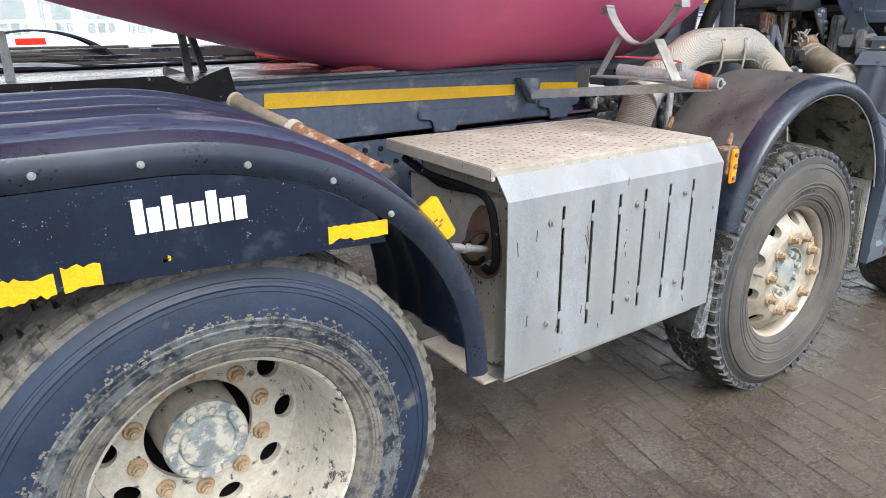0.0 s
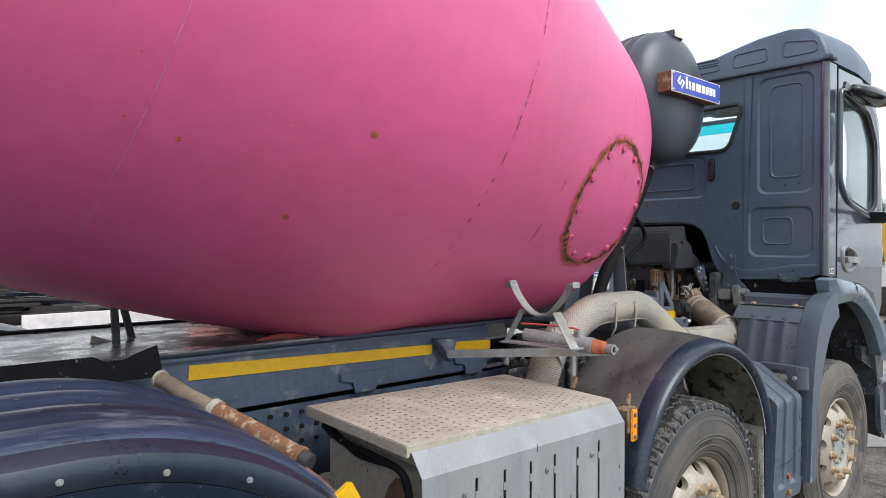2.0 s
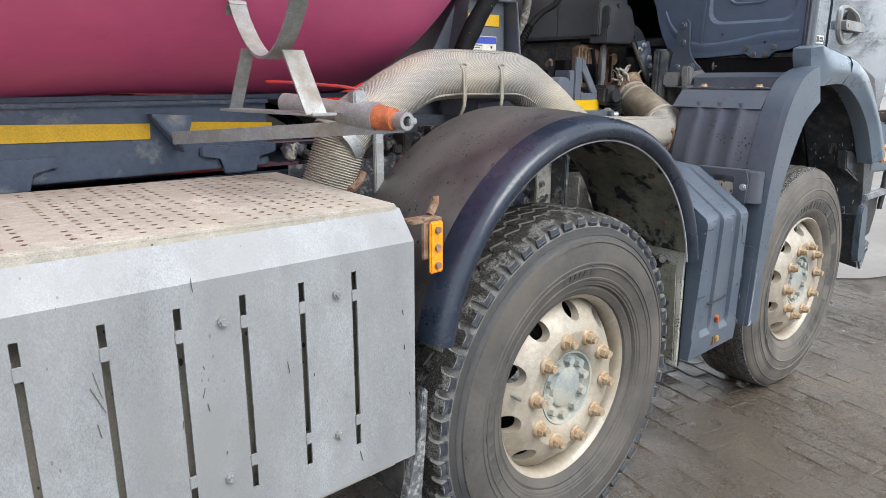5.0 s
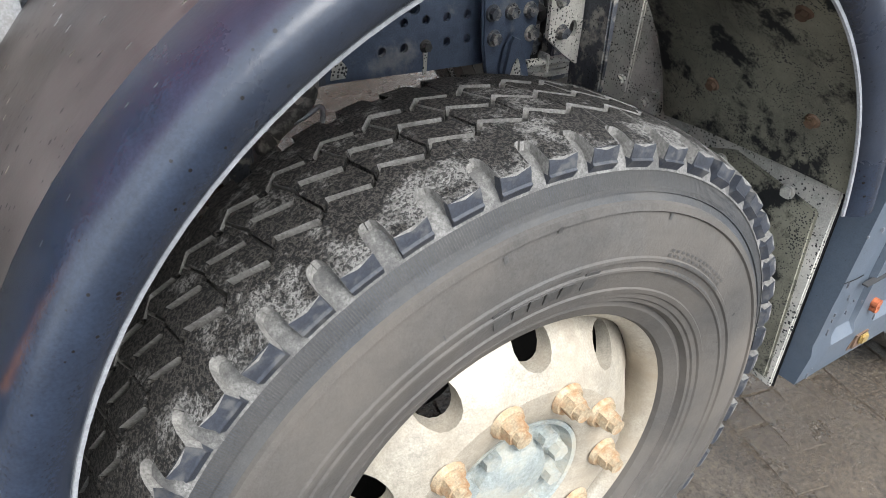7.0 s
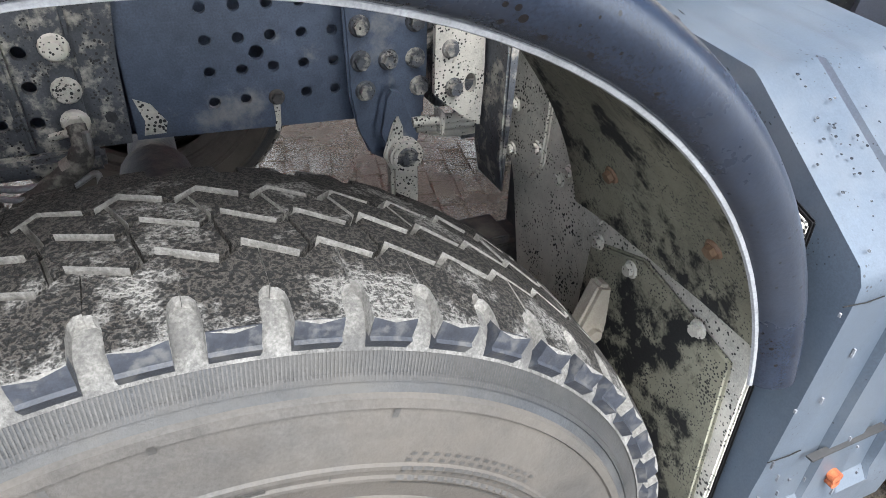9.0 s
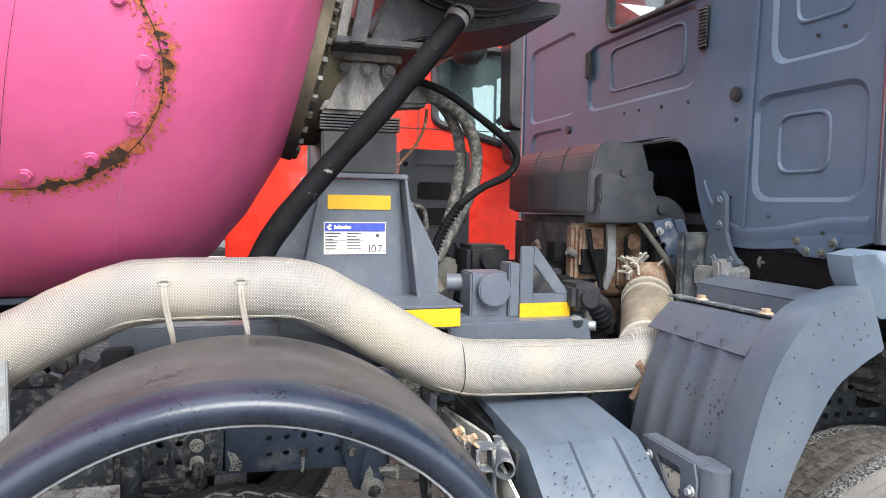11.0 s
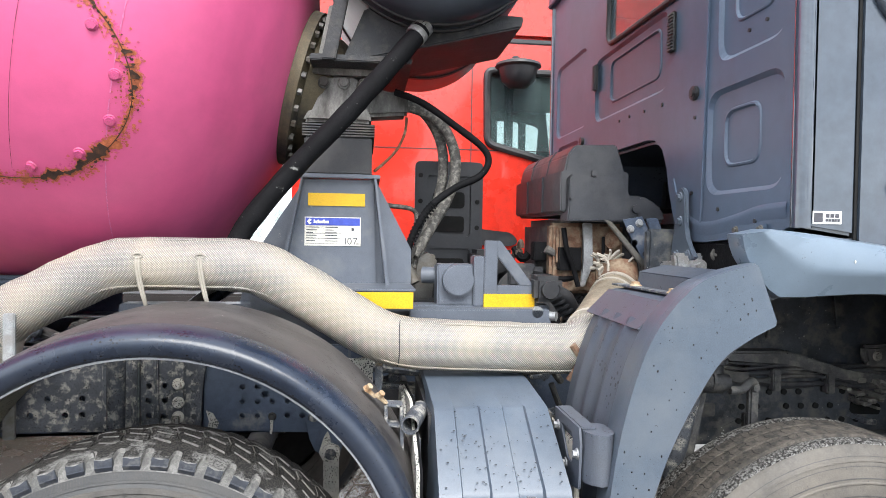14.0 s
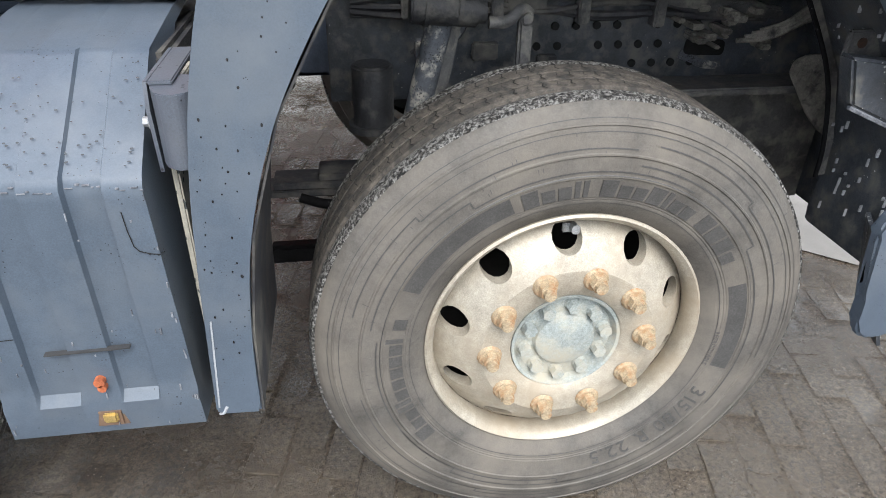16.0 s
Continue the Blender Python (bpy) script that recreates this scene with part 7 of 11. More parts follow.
KNOTS = [(-5.6, 0.52), (-4.5, 0.831), (-3.2, 1.004), (-2.4, 1.121), (-1.8, 1.130), (-1.3, 1.115), (-1.2, 1.106), (-0.80, 0.987), (-0.35, 0.886), (-0.13, 0.832), (-0.04, 0.775), (0.06, 0.665), (0.14, 0.50), (0.20, 0.30)]
DM = Matrix.Translation(DRUM_C) @ Matrix.Rotation(DRUM_T, 4, "Y")


def drum_r(s):
    return float(np.interp(s, [k for k, _ in KNOTS], [r for _, r in KNOTS]))


def drum_soft(s):
    return sum(drum_r(s + d) * w for d, w in ((-0.05, 0.25), (-0.025, 0.25), (0, 0.2), (0.025, 0.2), (0.05, 0.1))) if s < 0.1 else drum_r(s)


def on_drum(s, deg, lift=0.0):
    """A point on the drum: s along its axis, degrees up from the near side."""
    a = radians(deg)
    r = drum_soft(s) + lift
    return DM @ Vector((s, -r * math.cos(a), r * math.sin(a)))


bm = bmesh.new()
stations = [-5.6 + 0.1 * i for i in range(44)] + [-1.2 + 0.05 * i for i in range(22)] + [-0.12 + 0.02 * i for i in range(17)]
rings = []
for s in stations:
    r = drum_soft(s)
    rings.append([bm.verts.new(DM @ Vector((s, -r * math.cos(2 * math.pi * k / 128), r * math.sin(2 * math.pi * k / 128)))) for k in range(128)])
for a, b in zip(rings, rings[1:]):
    for k in range(128):
        bm.faces.new((a[k], a[(k + 1) % 128], b[(k + 1) % 128], b[k]))
bm.faces.new(rings[-1])
drum = part("drum", bm, M["pink"], truck, "faded pink mixing drum with rust nicks and weld seams", sharp=60)


def seam(s, w, lift, material, keep, lo=-180, hi=180, seed=1, step=1.0, wob=0.0, label=""):
    """A band round the drum, broken where keep says so."""
    rnd = random.Random(seed)
    bm = bmesh.new()
    a = lo
    while a < hi:
        if keep(rnd, a):
            b = a + step
            ws = [w * (0.5 + rnd.random()) for _ in range(2)]
            o = wob * (rnd.random() - 0.5)
            q = [on_drum(s + o - ws[0], a, lift), on_drum(s + o + ws[0], a, lift), on_drum(s + o + ws[1], b, lift), on_drum(s + o - ws[1], b, lift)]
            bm.faces.new([bm.verts.new(p) for p in q])
        a += step
    return tagged(part("weld_seam", bm, material, drum, label), kind="stuff")


seam(-1.242, 0.0013, 0.0018, M["rust_dark"], lambda r, a: r.random() < 0.5, -48, 70, 2, 0.8, 0.003, "dashed rusty seam")
seam(-0.805, 0.0008, 0.0018, M["rust"], lambda r, a: r.random() < 0.75, -4, 75, 3, 0.8, 0.0015, "thin dark rust line")
seam(-0.805, 0.0022, 0.0018, M["rust_dark"], lambda r, a: (-36 < a < -31 or -24 < a < -20) and r.random() < 0.9, -60, 0, 3, 0.5, 0.002, "short dark scratches")
seam(-0.350, 0.0004, 0.0018, M["rust_dark"], lambda r, a: True, -37, 14, 4, 1.0, 0.0, "hairline seam")
PALE_PINK = surface("rubbed_pale_pink", (0.62, 0.16, 0.33), 0.45, vary=0.1, bump=0.02)
seam(-2.288, 0.0020, 0.0018, PALE_PINK, lambda r, a: r.random() < 0.93, -78, 60, 5, 1.0, 0.001, "pale rubbed seam")

seam(-0.135, 0.0013, 0.0016, PALE_PINK, lambda r, a: r.random() < 0.97, -80, 75, 6, 1.0, 0.0005, "pale weld line")

# rust nicks
bm = bmesh.new()
for s, d, sz in ((-1.729, -27.0, 0.017), (-1.84, -43.3, 0.015), (-2.196, -37.4, 0.012), (-1.951, -29.8, 0.004), (-2.344, -29.1, 0.005), (-2.326, -37.1, 0.006), (-1.45, -20, 0.004), (-2.45, -25, 0.005), (-0.72, 8, 0.005), (-0.62, 4, 0.004)):
    rnd = random.Random(int(-s * 1000))
    n = 11
    vs = []
    for k in range(n):
        t = 2 * math.pi * k / n
        rr = sz * 0.72 * (0.5 + 0.7 * rnd.random())
        vs.append(bm.verts.new(on_drum(s + rr * math.cos(t), d + math.degrees(rr * 0.8 * math.sin(t) / 1.1), 0.002)))
    bm.faces.new(vs)
pieces("rust_nick", bm, M["rust"], drum, "small orange rust nicks")

# manhole: cover edge eaten by rust, twelve pink bolts
MS, MA, MR = -0.372, -20.8, 0.262


def around(rad, ang, lift):
    s = MS + rad * math.cos(ang)
    return on_drum(s, MA + math.degrees(rad * math.sin(ang) / drum_soft(MS)), lift)


def rust_ring(name, r_in, r_out, amp, freq, seed, lift, material, gap, label):
    bm = bmesh.new()
    n = 1100
    prev = None

    def rough(q):
        return noise.noise(q) + 0.55 * noise.noise(q * 2.7) + 0.40 * noise.noise(q * 7.1) + 0.30 * noise.noise(q * 17.0)

    for k in range(n + 1):
        t = 2 * math.pi * (k % n) / n
        q = Vector((math.cos(t) * freq, math.sin(t) * freq, seed))
        a, b = rough(q), rough(q + Vector((7, 3, 1)))
        ri, ro = r_in - amp * max(-0.2, a), r_out + amp * max(-0.2, b)
        g = rough(q * 1.1 + Vector((2, 9, 4)))
        cur = None
        if ro - ri > 0.0015 and g > gap:
            cur = [bm.verts.new(around(ri + (ro - ri) * u, t, lift)) for u in (0, 0.5, 1)]
        if prev and cur:
            for i in range(2):
                bm.faces.new((prev[i], prev[i + 1], cur[i + 1], cur[i]))
        prev = cur
    return tagged(part(name, bm, material, drum, label), kind="stuff")


def rust_specks(name, count, spread, size, seed, lift, material, label):
    bm = bmesh.new()
    rnd = random.Random(seed)
    done = 0
    while done < count:
        t = rnd.uniform(0, 2 * math.pi)
        q = Vector((math.cos(t) * 3.0, math.sin(t) * 3.0, seed))
        if noise.noise(q) + 0.35 < rnd.random() * 0.8:
            continue
        done += 1
        r = 0.285 + rnd.gauss(0, 1) * spread
        sz = size * rnd.uniform(0.3, 1.0) ** 1.5
        ring = [bm.verts.new(around(r + sz * rnd.uniform(0.5, 1.2) * math.cos(w), t + sz * rnd.uniform(0.5, 1.2) * math.sin(w) / r, lift)) for w in [2 * math.pi * k / 7 for k in range(7)]]
        bm.faces.new(ring)
    return tagged(part(name, bm, material, drum, label), kind="stuff")


STAIN = surface("rust_stained_pink", (0.46, 0.115, 0.055), 0.75, vary=0.3, scale=30, dirt=(0.56, 0.075, 0.23), dirt_scale=34, dirt_cut=0.52, dirt_soft=0.04, bump=0.5, bump_scale=90)
rust_ring("rust_stain", 0.272, 0.297, 0.028, 2.3, 9.0, 0.0016, STAIN, -0.9, "blistered rust-stained paint round the cover")
rust_ring("rust_flake", 0.2765, 0.2920, 0.027, 2.3, 9.0, 0.0026, M["rust"], -0.55, "orange flaking rust")
rust_ring("rust_hollow", 0.2795, 0.2875, 0.026, 2.3, 9.0, 0.0036, M["rust_dark"], -0.25, "dark eaten-away rust hollows")
rust_specks("rust_blister", 1500, 0.016, 0.0055, 3, 0.0019, STAIN, "blisters of rust-stained paint")
rust_specks("rust_crumb", 1000, 0.012, 0.0038, 4, 0.0030, M["rust"], "orange rust crumbs")
rust_specks("rust_pit", 220, 0.008, 0.0048, 6, 0.0038, M["rust_dark"], "dark rust pits")
bm = bmesh.new()
tube(bm, [around(0.284, 2 * math.pi * k / 120, 0.002) for k in range(121)], 0.0016, 5, caps=False)
part("cover_edge", bm, M["rust_dark"], drum, "thin dark edge of the manhole cover")
bm = bmesh.new()
for k in range(12):
    t = radians(15 + 30 * k)
    p0 = around(0.250, t, 0.0)
    out = (p0 - (DM @ Vector((MS, 0, 0)))).normalized()
    hexnut(bm, p0, 0.0125, 0.011, tuple(out), 0.4 * k, 0.0165)
pieces("cover_bolt", bm, M["cover_bolt"], drum, "pink-painted hexagon bolt")

# white painted mark high on the drum
bm = bmesh.new()
for s0, s1, d0, d1 in ((-0.70, -0.50, 47, 50), (-0.79, -0.62, 53, 55.5), (-0.86, -0.70, 58, 60), (-0.72, -0.69, 47, 53), (-0.82, -0.79, 53, 58)):
    n = 6
    prev = None
    for i in range(n + 1):
        s = s0 + (s1 - s0) * i / n
        cur = [bm.verts.new(on_drum(s, d, 0.002)) for d in (d0, d1)]
        if prev:
            bm.faces.new((prev[0], prev[1], cur[1], cur[0]))
        prev = cur
pieces("painted_mark", bm, M["white"], drum, "white painted strokes")

# -- gear flange and bearing block in front of the drum --
FM = DM @ Matrix.Rotation(radians(-90), 4, "Z")
bm = bmesh.new()
lathe(bm, [(0.0, 0.15), (0.285, 0.17), (0.292, 0.20), (0.292, 0.235), (0.262, 0.242), (0.235, 0.25), (0.215, 0.32), (0.19, 0.36), (0.12, 0.375), (0.0, 0.38)], 56, FM)
flange = part("gear_flange", bm, M["bronze"], truck, "greasy cast gearbox flange with a ring of bolts")
bm = bmesh.new()
for k in range(30):
    a = 2 * math.pi * k / 30
    p = FM @ Vector((0.272 * math.cos(a), 0.236, 0.272 * math.sin(a)))
    ax = (FM.to_3x3() @ Vector((0, 1, 0)))
    hexnut(bm, p, 0.013, 0.016, tuple(ax), a, 0.0)
pieces("flange_bolt", bm, M["steel"], flange, "ring of steel bolts")

# -- pedestal --
bm = bmesh.new()
prism(bm, [(0.232, 1.735), (0.478, 1.735), (0.492, 1.30), (0.150, 1.30)], "y", 0.850, 0.862, 0.002)
pedestal = part("pedestal", bm, M["frame_paint"], truck, "slate-grey welded drum pedestal with gussets")
bm = bmesh.new()
prism(bm, [(0.470, 1.735), (0.486, 1.735), (0.614, 1.492), (0.614, 1.30), (0.490, 1.30)], "y", 0.868, 0.878, 0.002)
prism(bm, [(0.240, 1.735), (0.05, 1.44), (0.02, 1.30), (0.16, 1.30)], "y", 0.868, 0.878, 0.002)
prism(bm, [(0.478, 1.735), (0.486, 1.735), (0.545, 1.30), (0.530, 1.30)], "y", 0.780, 0.870, 0.002)
prism(bm, [(0.232, 1.735), (0.238, 1.735), (0.155, 1.30), (0.142, 1.30)], "y", 0.790, 0.870, 0.002)
for f_ in ((0.235, 0.245), (0.470, 0.480)):
    prism(bm, [(0.874, 1.735), (1.40, 1.735), (1.55, 1.30), (0.874, 1.30)], "x", f_[0], f_[1], 0.002)
box(bm, 0.215, 0.500, 0.825, 1.40, 1.737, 1.752, 0.003)
pieces("gusset", bm, M["frame_paint"], pedestal, "slate-painted gusset plate")
bm = bmesh.new()
box(bm, 0.235, 0.470, 0.86, 1.36, 1.752, 1.885, 0.006)
part("head_block", bm, M["black_plastic"], pedestal, "dark head block")
bm = bmesh.new()
for i in range(5):
    box(bm, 0.228, 0.478, 0.855 - 0.002 * i, 1.36, 1.885 + i * 0.009, 1.891 + i * 0.009, 0.001)
pieces("shim_plate", bm, M["dark"], pedestal, "stack of thin black shims")
bm = bmesh.new()
prism(bm, [(0.225, 1.935), (0.470, 1.935), (0.455, 1.985), (0.405, 2.03), (0.42, 2.10), (0.28, 2.10), (0.30, 2.03), (0.25, 1.98)], "y", 0.86, 0.99, 0.012)
box(bm, 0.262, 0.48, 0.84, 1.30, 2.095, 2.118, 0.004)
prism(bm, [(0.27, 2.118), (0.30, 2.118), (0.345, 2.34), (0.315, 2.34)], "y", 0.86, 0.90, 0.004)
for x in (0.30, 0.37, 0.44):
    hexnut(bm, (x, 0.90, 2.118), 0.016, 0.018, (0, 0, 1), x, 0.022)
    hexnut(bm, (x, 0.855, 2.070), 0.016, 0.016, (0, -1, 0), x, 0.022)
prism(bm, [(0.42, 1.97), (0.60, 1.985), (0.60, 2.055), (0.42, 2.09)], "y", 0.95, 1.06, 0.012)
part("bearing_bracket", bm, M["cast"], truck, "pale weathered cast bearing bracket")
bm = bmesh.new()
box(bm, 0.252, 0.448, 0.846, 0.850, 1.642, 1.686, 0.0)
pieces("reflective_tape", bm, M["yellow"], pedestal, "yellow reflective tape")
bm = bmesh.new()
box(bm, 0.241, 0.434, 0.8465, 0.850, 1.503, 1.603, 0.0)
plate_l = part("type_plate", bm, M["label"], pedestal, "cream type plate with a blue head and figures")
bm = bmesh.new()
box(bm, 0.244, 0.431, 0.8445, 0.847, 1.574, 1.600, 0.0)
part("plate_head", bm, M["blue"], plate_l, "blue head of the plate")
bm = bmesh.new()
word_shape(bm, (0.272, 1.581), "tstsstss", 0.0125, 0.0058, 0.0012, 0.8445)
prism(bm, [(0.249, 1.587), (0.258, 1.597), (0.266, 1.592), (0.258, 1.586), (0.266, 1.581), (0.257, 1.577)], "y", 0.8425, 0.8445)
pieces("plate_mark", bm, M["white"], plate_l, "white maker's mark as plain bars")
bm = bmesh.new()
rows_ = random.Random(6)
for j in range(6):
    for x0, x1 in ((0.246, 0.300), (0.312, 0.362), (0.372, 0.396)):
        if x0 > 0.37 and j < 3:
            continue
        z = 1.566 - 0.0095 * j
        if x0 > 0.37:
            continue
        box(bm, x0, x0 + (x1 - x0) * rows_.uniform(0.45, 0.95), 0.8452, 0.8468, z, z + 0.0028, 0.0)
for z in (1.545, 1.528, 1.510):
    box(bm, 0.244, 0.37, 0.8455, 0.8468, z, z + 0.0009, 0.0)
box(bm, 0.402, 0.412, 0.8452, 0.8468, 1.556, 1.566, 0.0)
write_line(bm, "107", 0.034, Matrix.Translation((0.374, 0.8462, 1.508)) @ Matrix.Rotation(radians(90), 4, "X"))
write_line(bm, "dB", 0.011, Matrix.Translation((0.419, 0.8462, 1.508)) @ Matrix.Rotation(radians(90), 4, "X"))
part("plate_writing", bm, M["ink"], plate_l, "dark printed lines and the figure 107 dB")

# base beams, yellow-taped ledge, pivot and triangle bracket
bm = bmesh.new()
box(bm, -0.35, 1.10, 0.785, 0.87, 1.17, 1.305, 0.004)
box(bm, 0.10, 0.612, 0.600, 0.86, 1.366, 1.374, 0.002)
box(bm, 0.60, 1.06, 0.72, 0.86, 1.285, 1.300, 0.003)
box(bm, 0.10, 0.605, 0.606, 0.80, 1.305, 1.366, 0.003)
prism(bm, [(0.60, 1.30), (0.60, 1.20), (1.09, 1.20), (1.075, 1.30)], "y", 0.70, 0.72, 0.004)
pieces("base_beam", bm, M["frame_paint"], truck, "slate base beam of the drum frame", join=False)
bm = bmesh.new()
box(bm, 0.385, 0.604, 0.601, 0.605, 1.312, 1.364, 0.0)
box(bm, 0.860, 1.040, 0.7655, 0.7695, 1.300, 1.345, 0.0)
pieces("reflective_tape", bm, M["yellow"], truck, "yellow tape on the beam edges")
bm = bmesh.new()
prism(bm, [(0.862, 1.530), (0.908, 1.530), (0.908, 1.30), (0.862, 1.30)], "y", 0.770, 0.784, 0.003)
prism(bm, [(0.906, 1.375), (1.036, 1.375), (1.040, 1.30), (0.906, 1.30)], "y", 0.771, 0.784, 0.003)
prism(bm, [(0.906, 1.530), (0.918, 1.530), (1.038, 1.373), (0.988, 1.373), (0.906, 1.476)], "y", 0.7705, 0.784, 0.003)
box(bm, 0.826, 0.864, 0.775, 0.86, 1.30, 1.475, 0.004)
part("triangle_bracket", bm, M["frame_paint"], truck, "slate triangular bracket with an opening")
bm = bmesh.new()
cyl(bm, (0.770, 0.755, 1.392), (0.770, 0.90, 1.392), 0.054, seg=32, r=0.004)
box(bm, 0.700, 0.830, 0.79, 0.90, 1.30, 1.445, 0.006)
cyl(bm, (0.66, 0.92, 1.40), (0.72, 0.90, 1.40), 0.03, seg=14)
part("pivot_boss", bm, M["frame_paint"], truck, "round pivot boss in its bracket")
bm = bmesh.new()
prism(bm, [(0.62, 1.30), (0.70, 1.30), (0.72, 1.46), (0.70, 1.48), (0.64, 1.47)], "y", 0.98, 1.10, 0.01)
tube(bm, smooth_path([(0.62, 0.95, 1.50), (0.60, 0.92, 1.44), (0.63, 0.90, 1.37)], 5), 0.022, 10)
part("hydraulic_block", bm, M["steel"], truck, "greasy hydraulic block")

# hydraulic hoses
for nm, mt, rr, pth in (
    ("grey_hydraulic_hose", "grey_hose", 0.021, [(0.50, 1.0, 2.035), (0.629, 1.0, 2.018), (0.718, 1.0, 1.977), (0.775, 1.0, 1.88), (0.785, 1.0, 1.78), (0.755, 1.0, 1.68), (0.69, 0.98, 1.57), (0.63, 0.96, 1.47)]),
    ("grey_hydraulic_hose", "grey_hose", 0.020, [(0.48, 1.06, 2.05), (0.60, 1.06, 2.05), (0.68, 1.06, 2.00), (0.735, 1.06, 1.90), (0.745, 1.06, 1.78), (0.72, 1.06, 1.66), (0.67, 1.03, 1.52), (0.63, 1.0, 1.42)]),
    ("black_hydraulic_hose", "rubber", 0.013, [(0.55, 0.92, 2.06), (0.65, 0.9, 2.02), (0.77, 0.9, 1.942), (0.87, 0.9, 1.868), (0.893, 0.9, 1.815), (0.86, 0.9, 1.762), (0.773, 0.9, 1.719), (0.689, 0.9, 1.654), (0.635, 0.9, 1.575), (0.607, 0.9, 1.50), (0.61, 0.92, 1.42)]),
    ("yellow_cable", "rust_pale", 0.005, [(0.597, 0.98, 1.98), (0.59, 0.98, 1.92), (0.555, 0.98, 1.85), (0.48, 0.95, 1.775)]),
    ("thin_pipe", "grey_hose", 0.010, [(0.40, 1.25, 2.1), (0.45, 1.2, 1.9), (0.47, 1.2, 1.75), (0.52, 1.2, 1.67), (0.645, 1.2, 1.644), (0.66, 1.2, 1.55)])):
    bm = bmesh.new()
    tube(bm, smooth_path(pth, 7), rr, 10, wrinkle=0.001)
    part(nm, bm, M[mt], truck, "hydraulic line between gearbox and frame")
bm = bmesh.new()
spiral = smooth_path([(0.695, 0.9, 1.66), (0.64, 0.9, 1.582), (0.608, 0.9, 1.50)], 14)
for i, p in enumerate(spiral):
    if i % 2 == 0 and i + 1 < len(spiral):
        tube(bm, [p, p + (spiral[i + 1] - p) * 0.8], 0.018, 10)
part("spiral_guard", bm, M["rubber"], truck, "black spiral hose guard")

# -- water tank across the lorry, with its sign --
WC = (0.678, 2.622)
WR = 0.380
bm = bmesh.new()
lathe(bm, [(0.0, 0.500), (0.10, 0.503), (0.20, 0.516), (0.285, 0.540), (0.343, 0.572), (0.370, 0.605), (0.379, 0.64), (WR, 0.66), (WR, 1.76), (0.36, 1.80), (0.28, 1.86), (0.0, 1.90)], 72, Matrix.Translation((WC[0], 0, WC[1])))
wtank = part("water_tank", bm, M["tank_paint"], truck, "slate-grey domed water tank")
bm = bmesh.new()
for y in (0.69, 0.76, 1.45):
    lathe(bm, [(WR, y), (WR + 0.006, y + 0.002), (WR + 0.006, y + 0.030), (WR, y + 0.032)], 72, Matrix.Translation((WC[0], 0, WC[1])))
pieces("tank_strap", bm, M["black_plastic"], wtank, "dark retaining straps")
bm = bmesh.new()
prism(bm, [(0.30, 2.118), (0.345, 2.118), (0.40, 2.40), (0.36, 2.42)], "y", 0.72, 0.76, 0.004)
prism(bm, [(0.36, 2.118), (0.98, 2.27), (0.99, 2.31), (0.90, 2.31), (0.68, 2.262), (0.44, 2.31)], "y", 0.78, 1.20, 0.006)
box(bm, 0.26, 0.60, 0.74, 1.24, 2.118, 2.140, 0.004)
cyl(bm, (0.345, 0.70, 2.37), (0.395, 0.70, 2.335), 0.008, seg=8)
part("tank_saddle", bm, M["grime_black"], wtank, "dark saddle under the tank")
bm = bmesh.new()
box(bm, 0.640, 0.745, 0.560, 0.66, 2.955, 3.002, 0.005)
top_lamp = part("tank_lamp", bm, M["paint"], wtank, "small boxed lamp on the tank")
bm = bmesh.new()
box(bm, 0.648, 0.738, 0.556, 0.560, 2.962, 2.996, 0.0)
part("lamp_lens", bm, M["label"], top_lamp, "pale lens with writing")
bm = bmesh.new()
cyl(bm, (0.48, 0.95, 2.93), (0.48, 0.95, 3.06), 0.016, seg=10)
cyl(bm, (0.48, 0.95, 3.06), (0.48, 0.95, 3.085), 0.011, seg=10)
part("breather", bm, M["galv"], wtank, "metal breather stub")
bm = bmesh.new()
box(bm, 0.424, 0.958, 0.450, 0.560, 2.598, 2.706, 0.002)
sign = part("sign_box", bm, M["rust_pale"], wtank, "shallow rusty sign box")
bm = bmesh.new()
box(bm, 0.421, 0.961, 0.444, 0.450, 2.595, 2.709, 0.002)
part("sign_edge", bm, M["white"], sign, "white rim of the sign")
bm = bmesh.new()
box(bm, 0.427, 0.955, 0.4415, 0.4445, 2.601, 2.703, 0.0)
part("sign_face", bm, M["blue"], sign, "blue enamel sign face")
bm = bmesh.new()
x = 0.556
for hgt, wid in ((0.067, 0.024), (0.046, 0.026), (0.046, 0.036), (0.046, 0.056), (0.046, 0.038), (0.046, 0.036), (0.046, 0.038), (0.046, 0.026)):
    box(bm, x, x + wid, 0.4385, 0.4415, 2.626, 2.626 + hgt, 0.003)
    x += wid + 0.0085
for q in ([(0.468, 2.652), (0.500, 2.690), (0.508, 2.682), (0.486, 2.654), (0.494, 2.646), (0.486, 2.638)], [(0.548, 2.655), (0.516, 2.617), (0.508, 2.625), (0.530, 2.653), (0.522, 2.661), (0.530, 2.669)], [(0.492, 2.640), (0.518, 2.672), (0.526, 2.666), (0.500, 2.634)]):
    prism(bm, q, "y", 0.4385, 0.4415)
for sx, sz in ((0.434, 2.608), (0.948, 2.608), (0.948, 2.696), (0.434, 2.696)):
    cyl(bm, (sx, 0.4415, sz), (sx, 0.4395, sz), 0.005, seg=10)
pieces("sign_mark", bm, M["white"], sign, "white maker's emblem and word as plain shapes")
bm = bmesh.new()
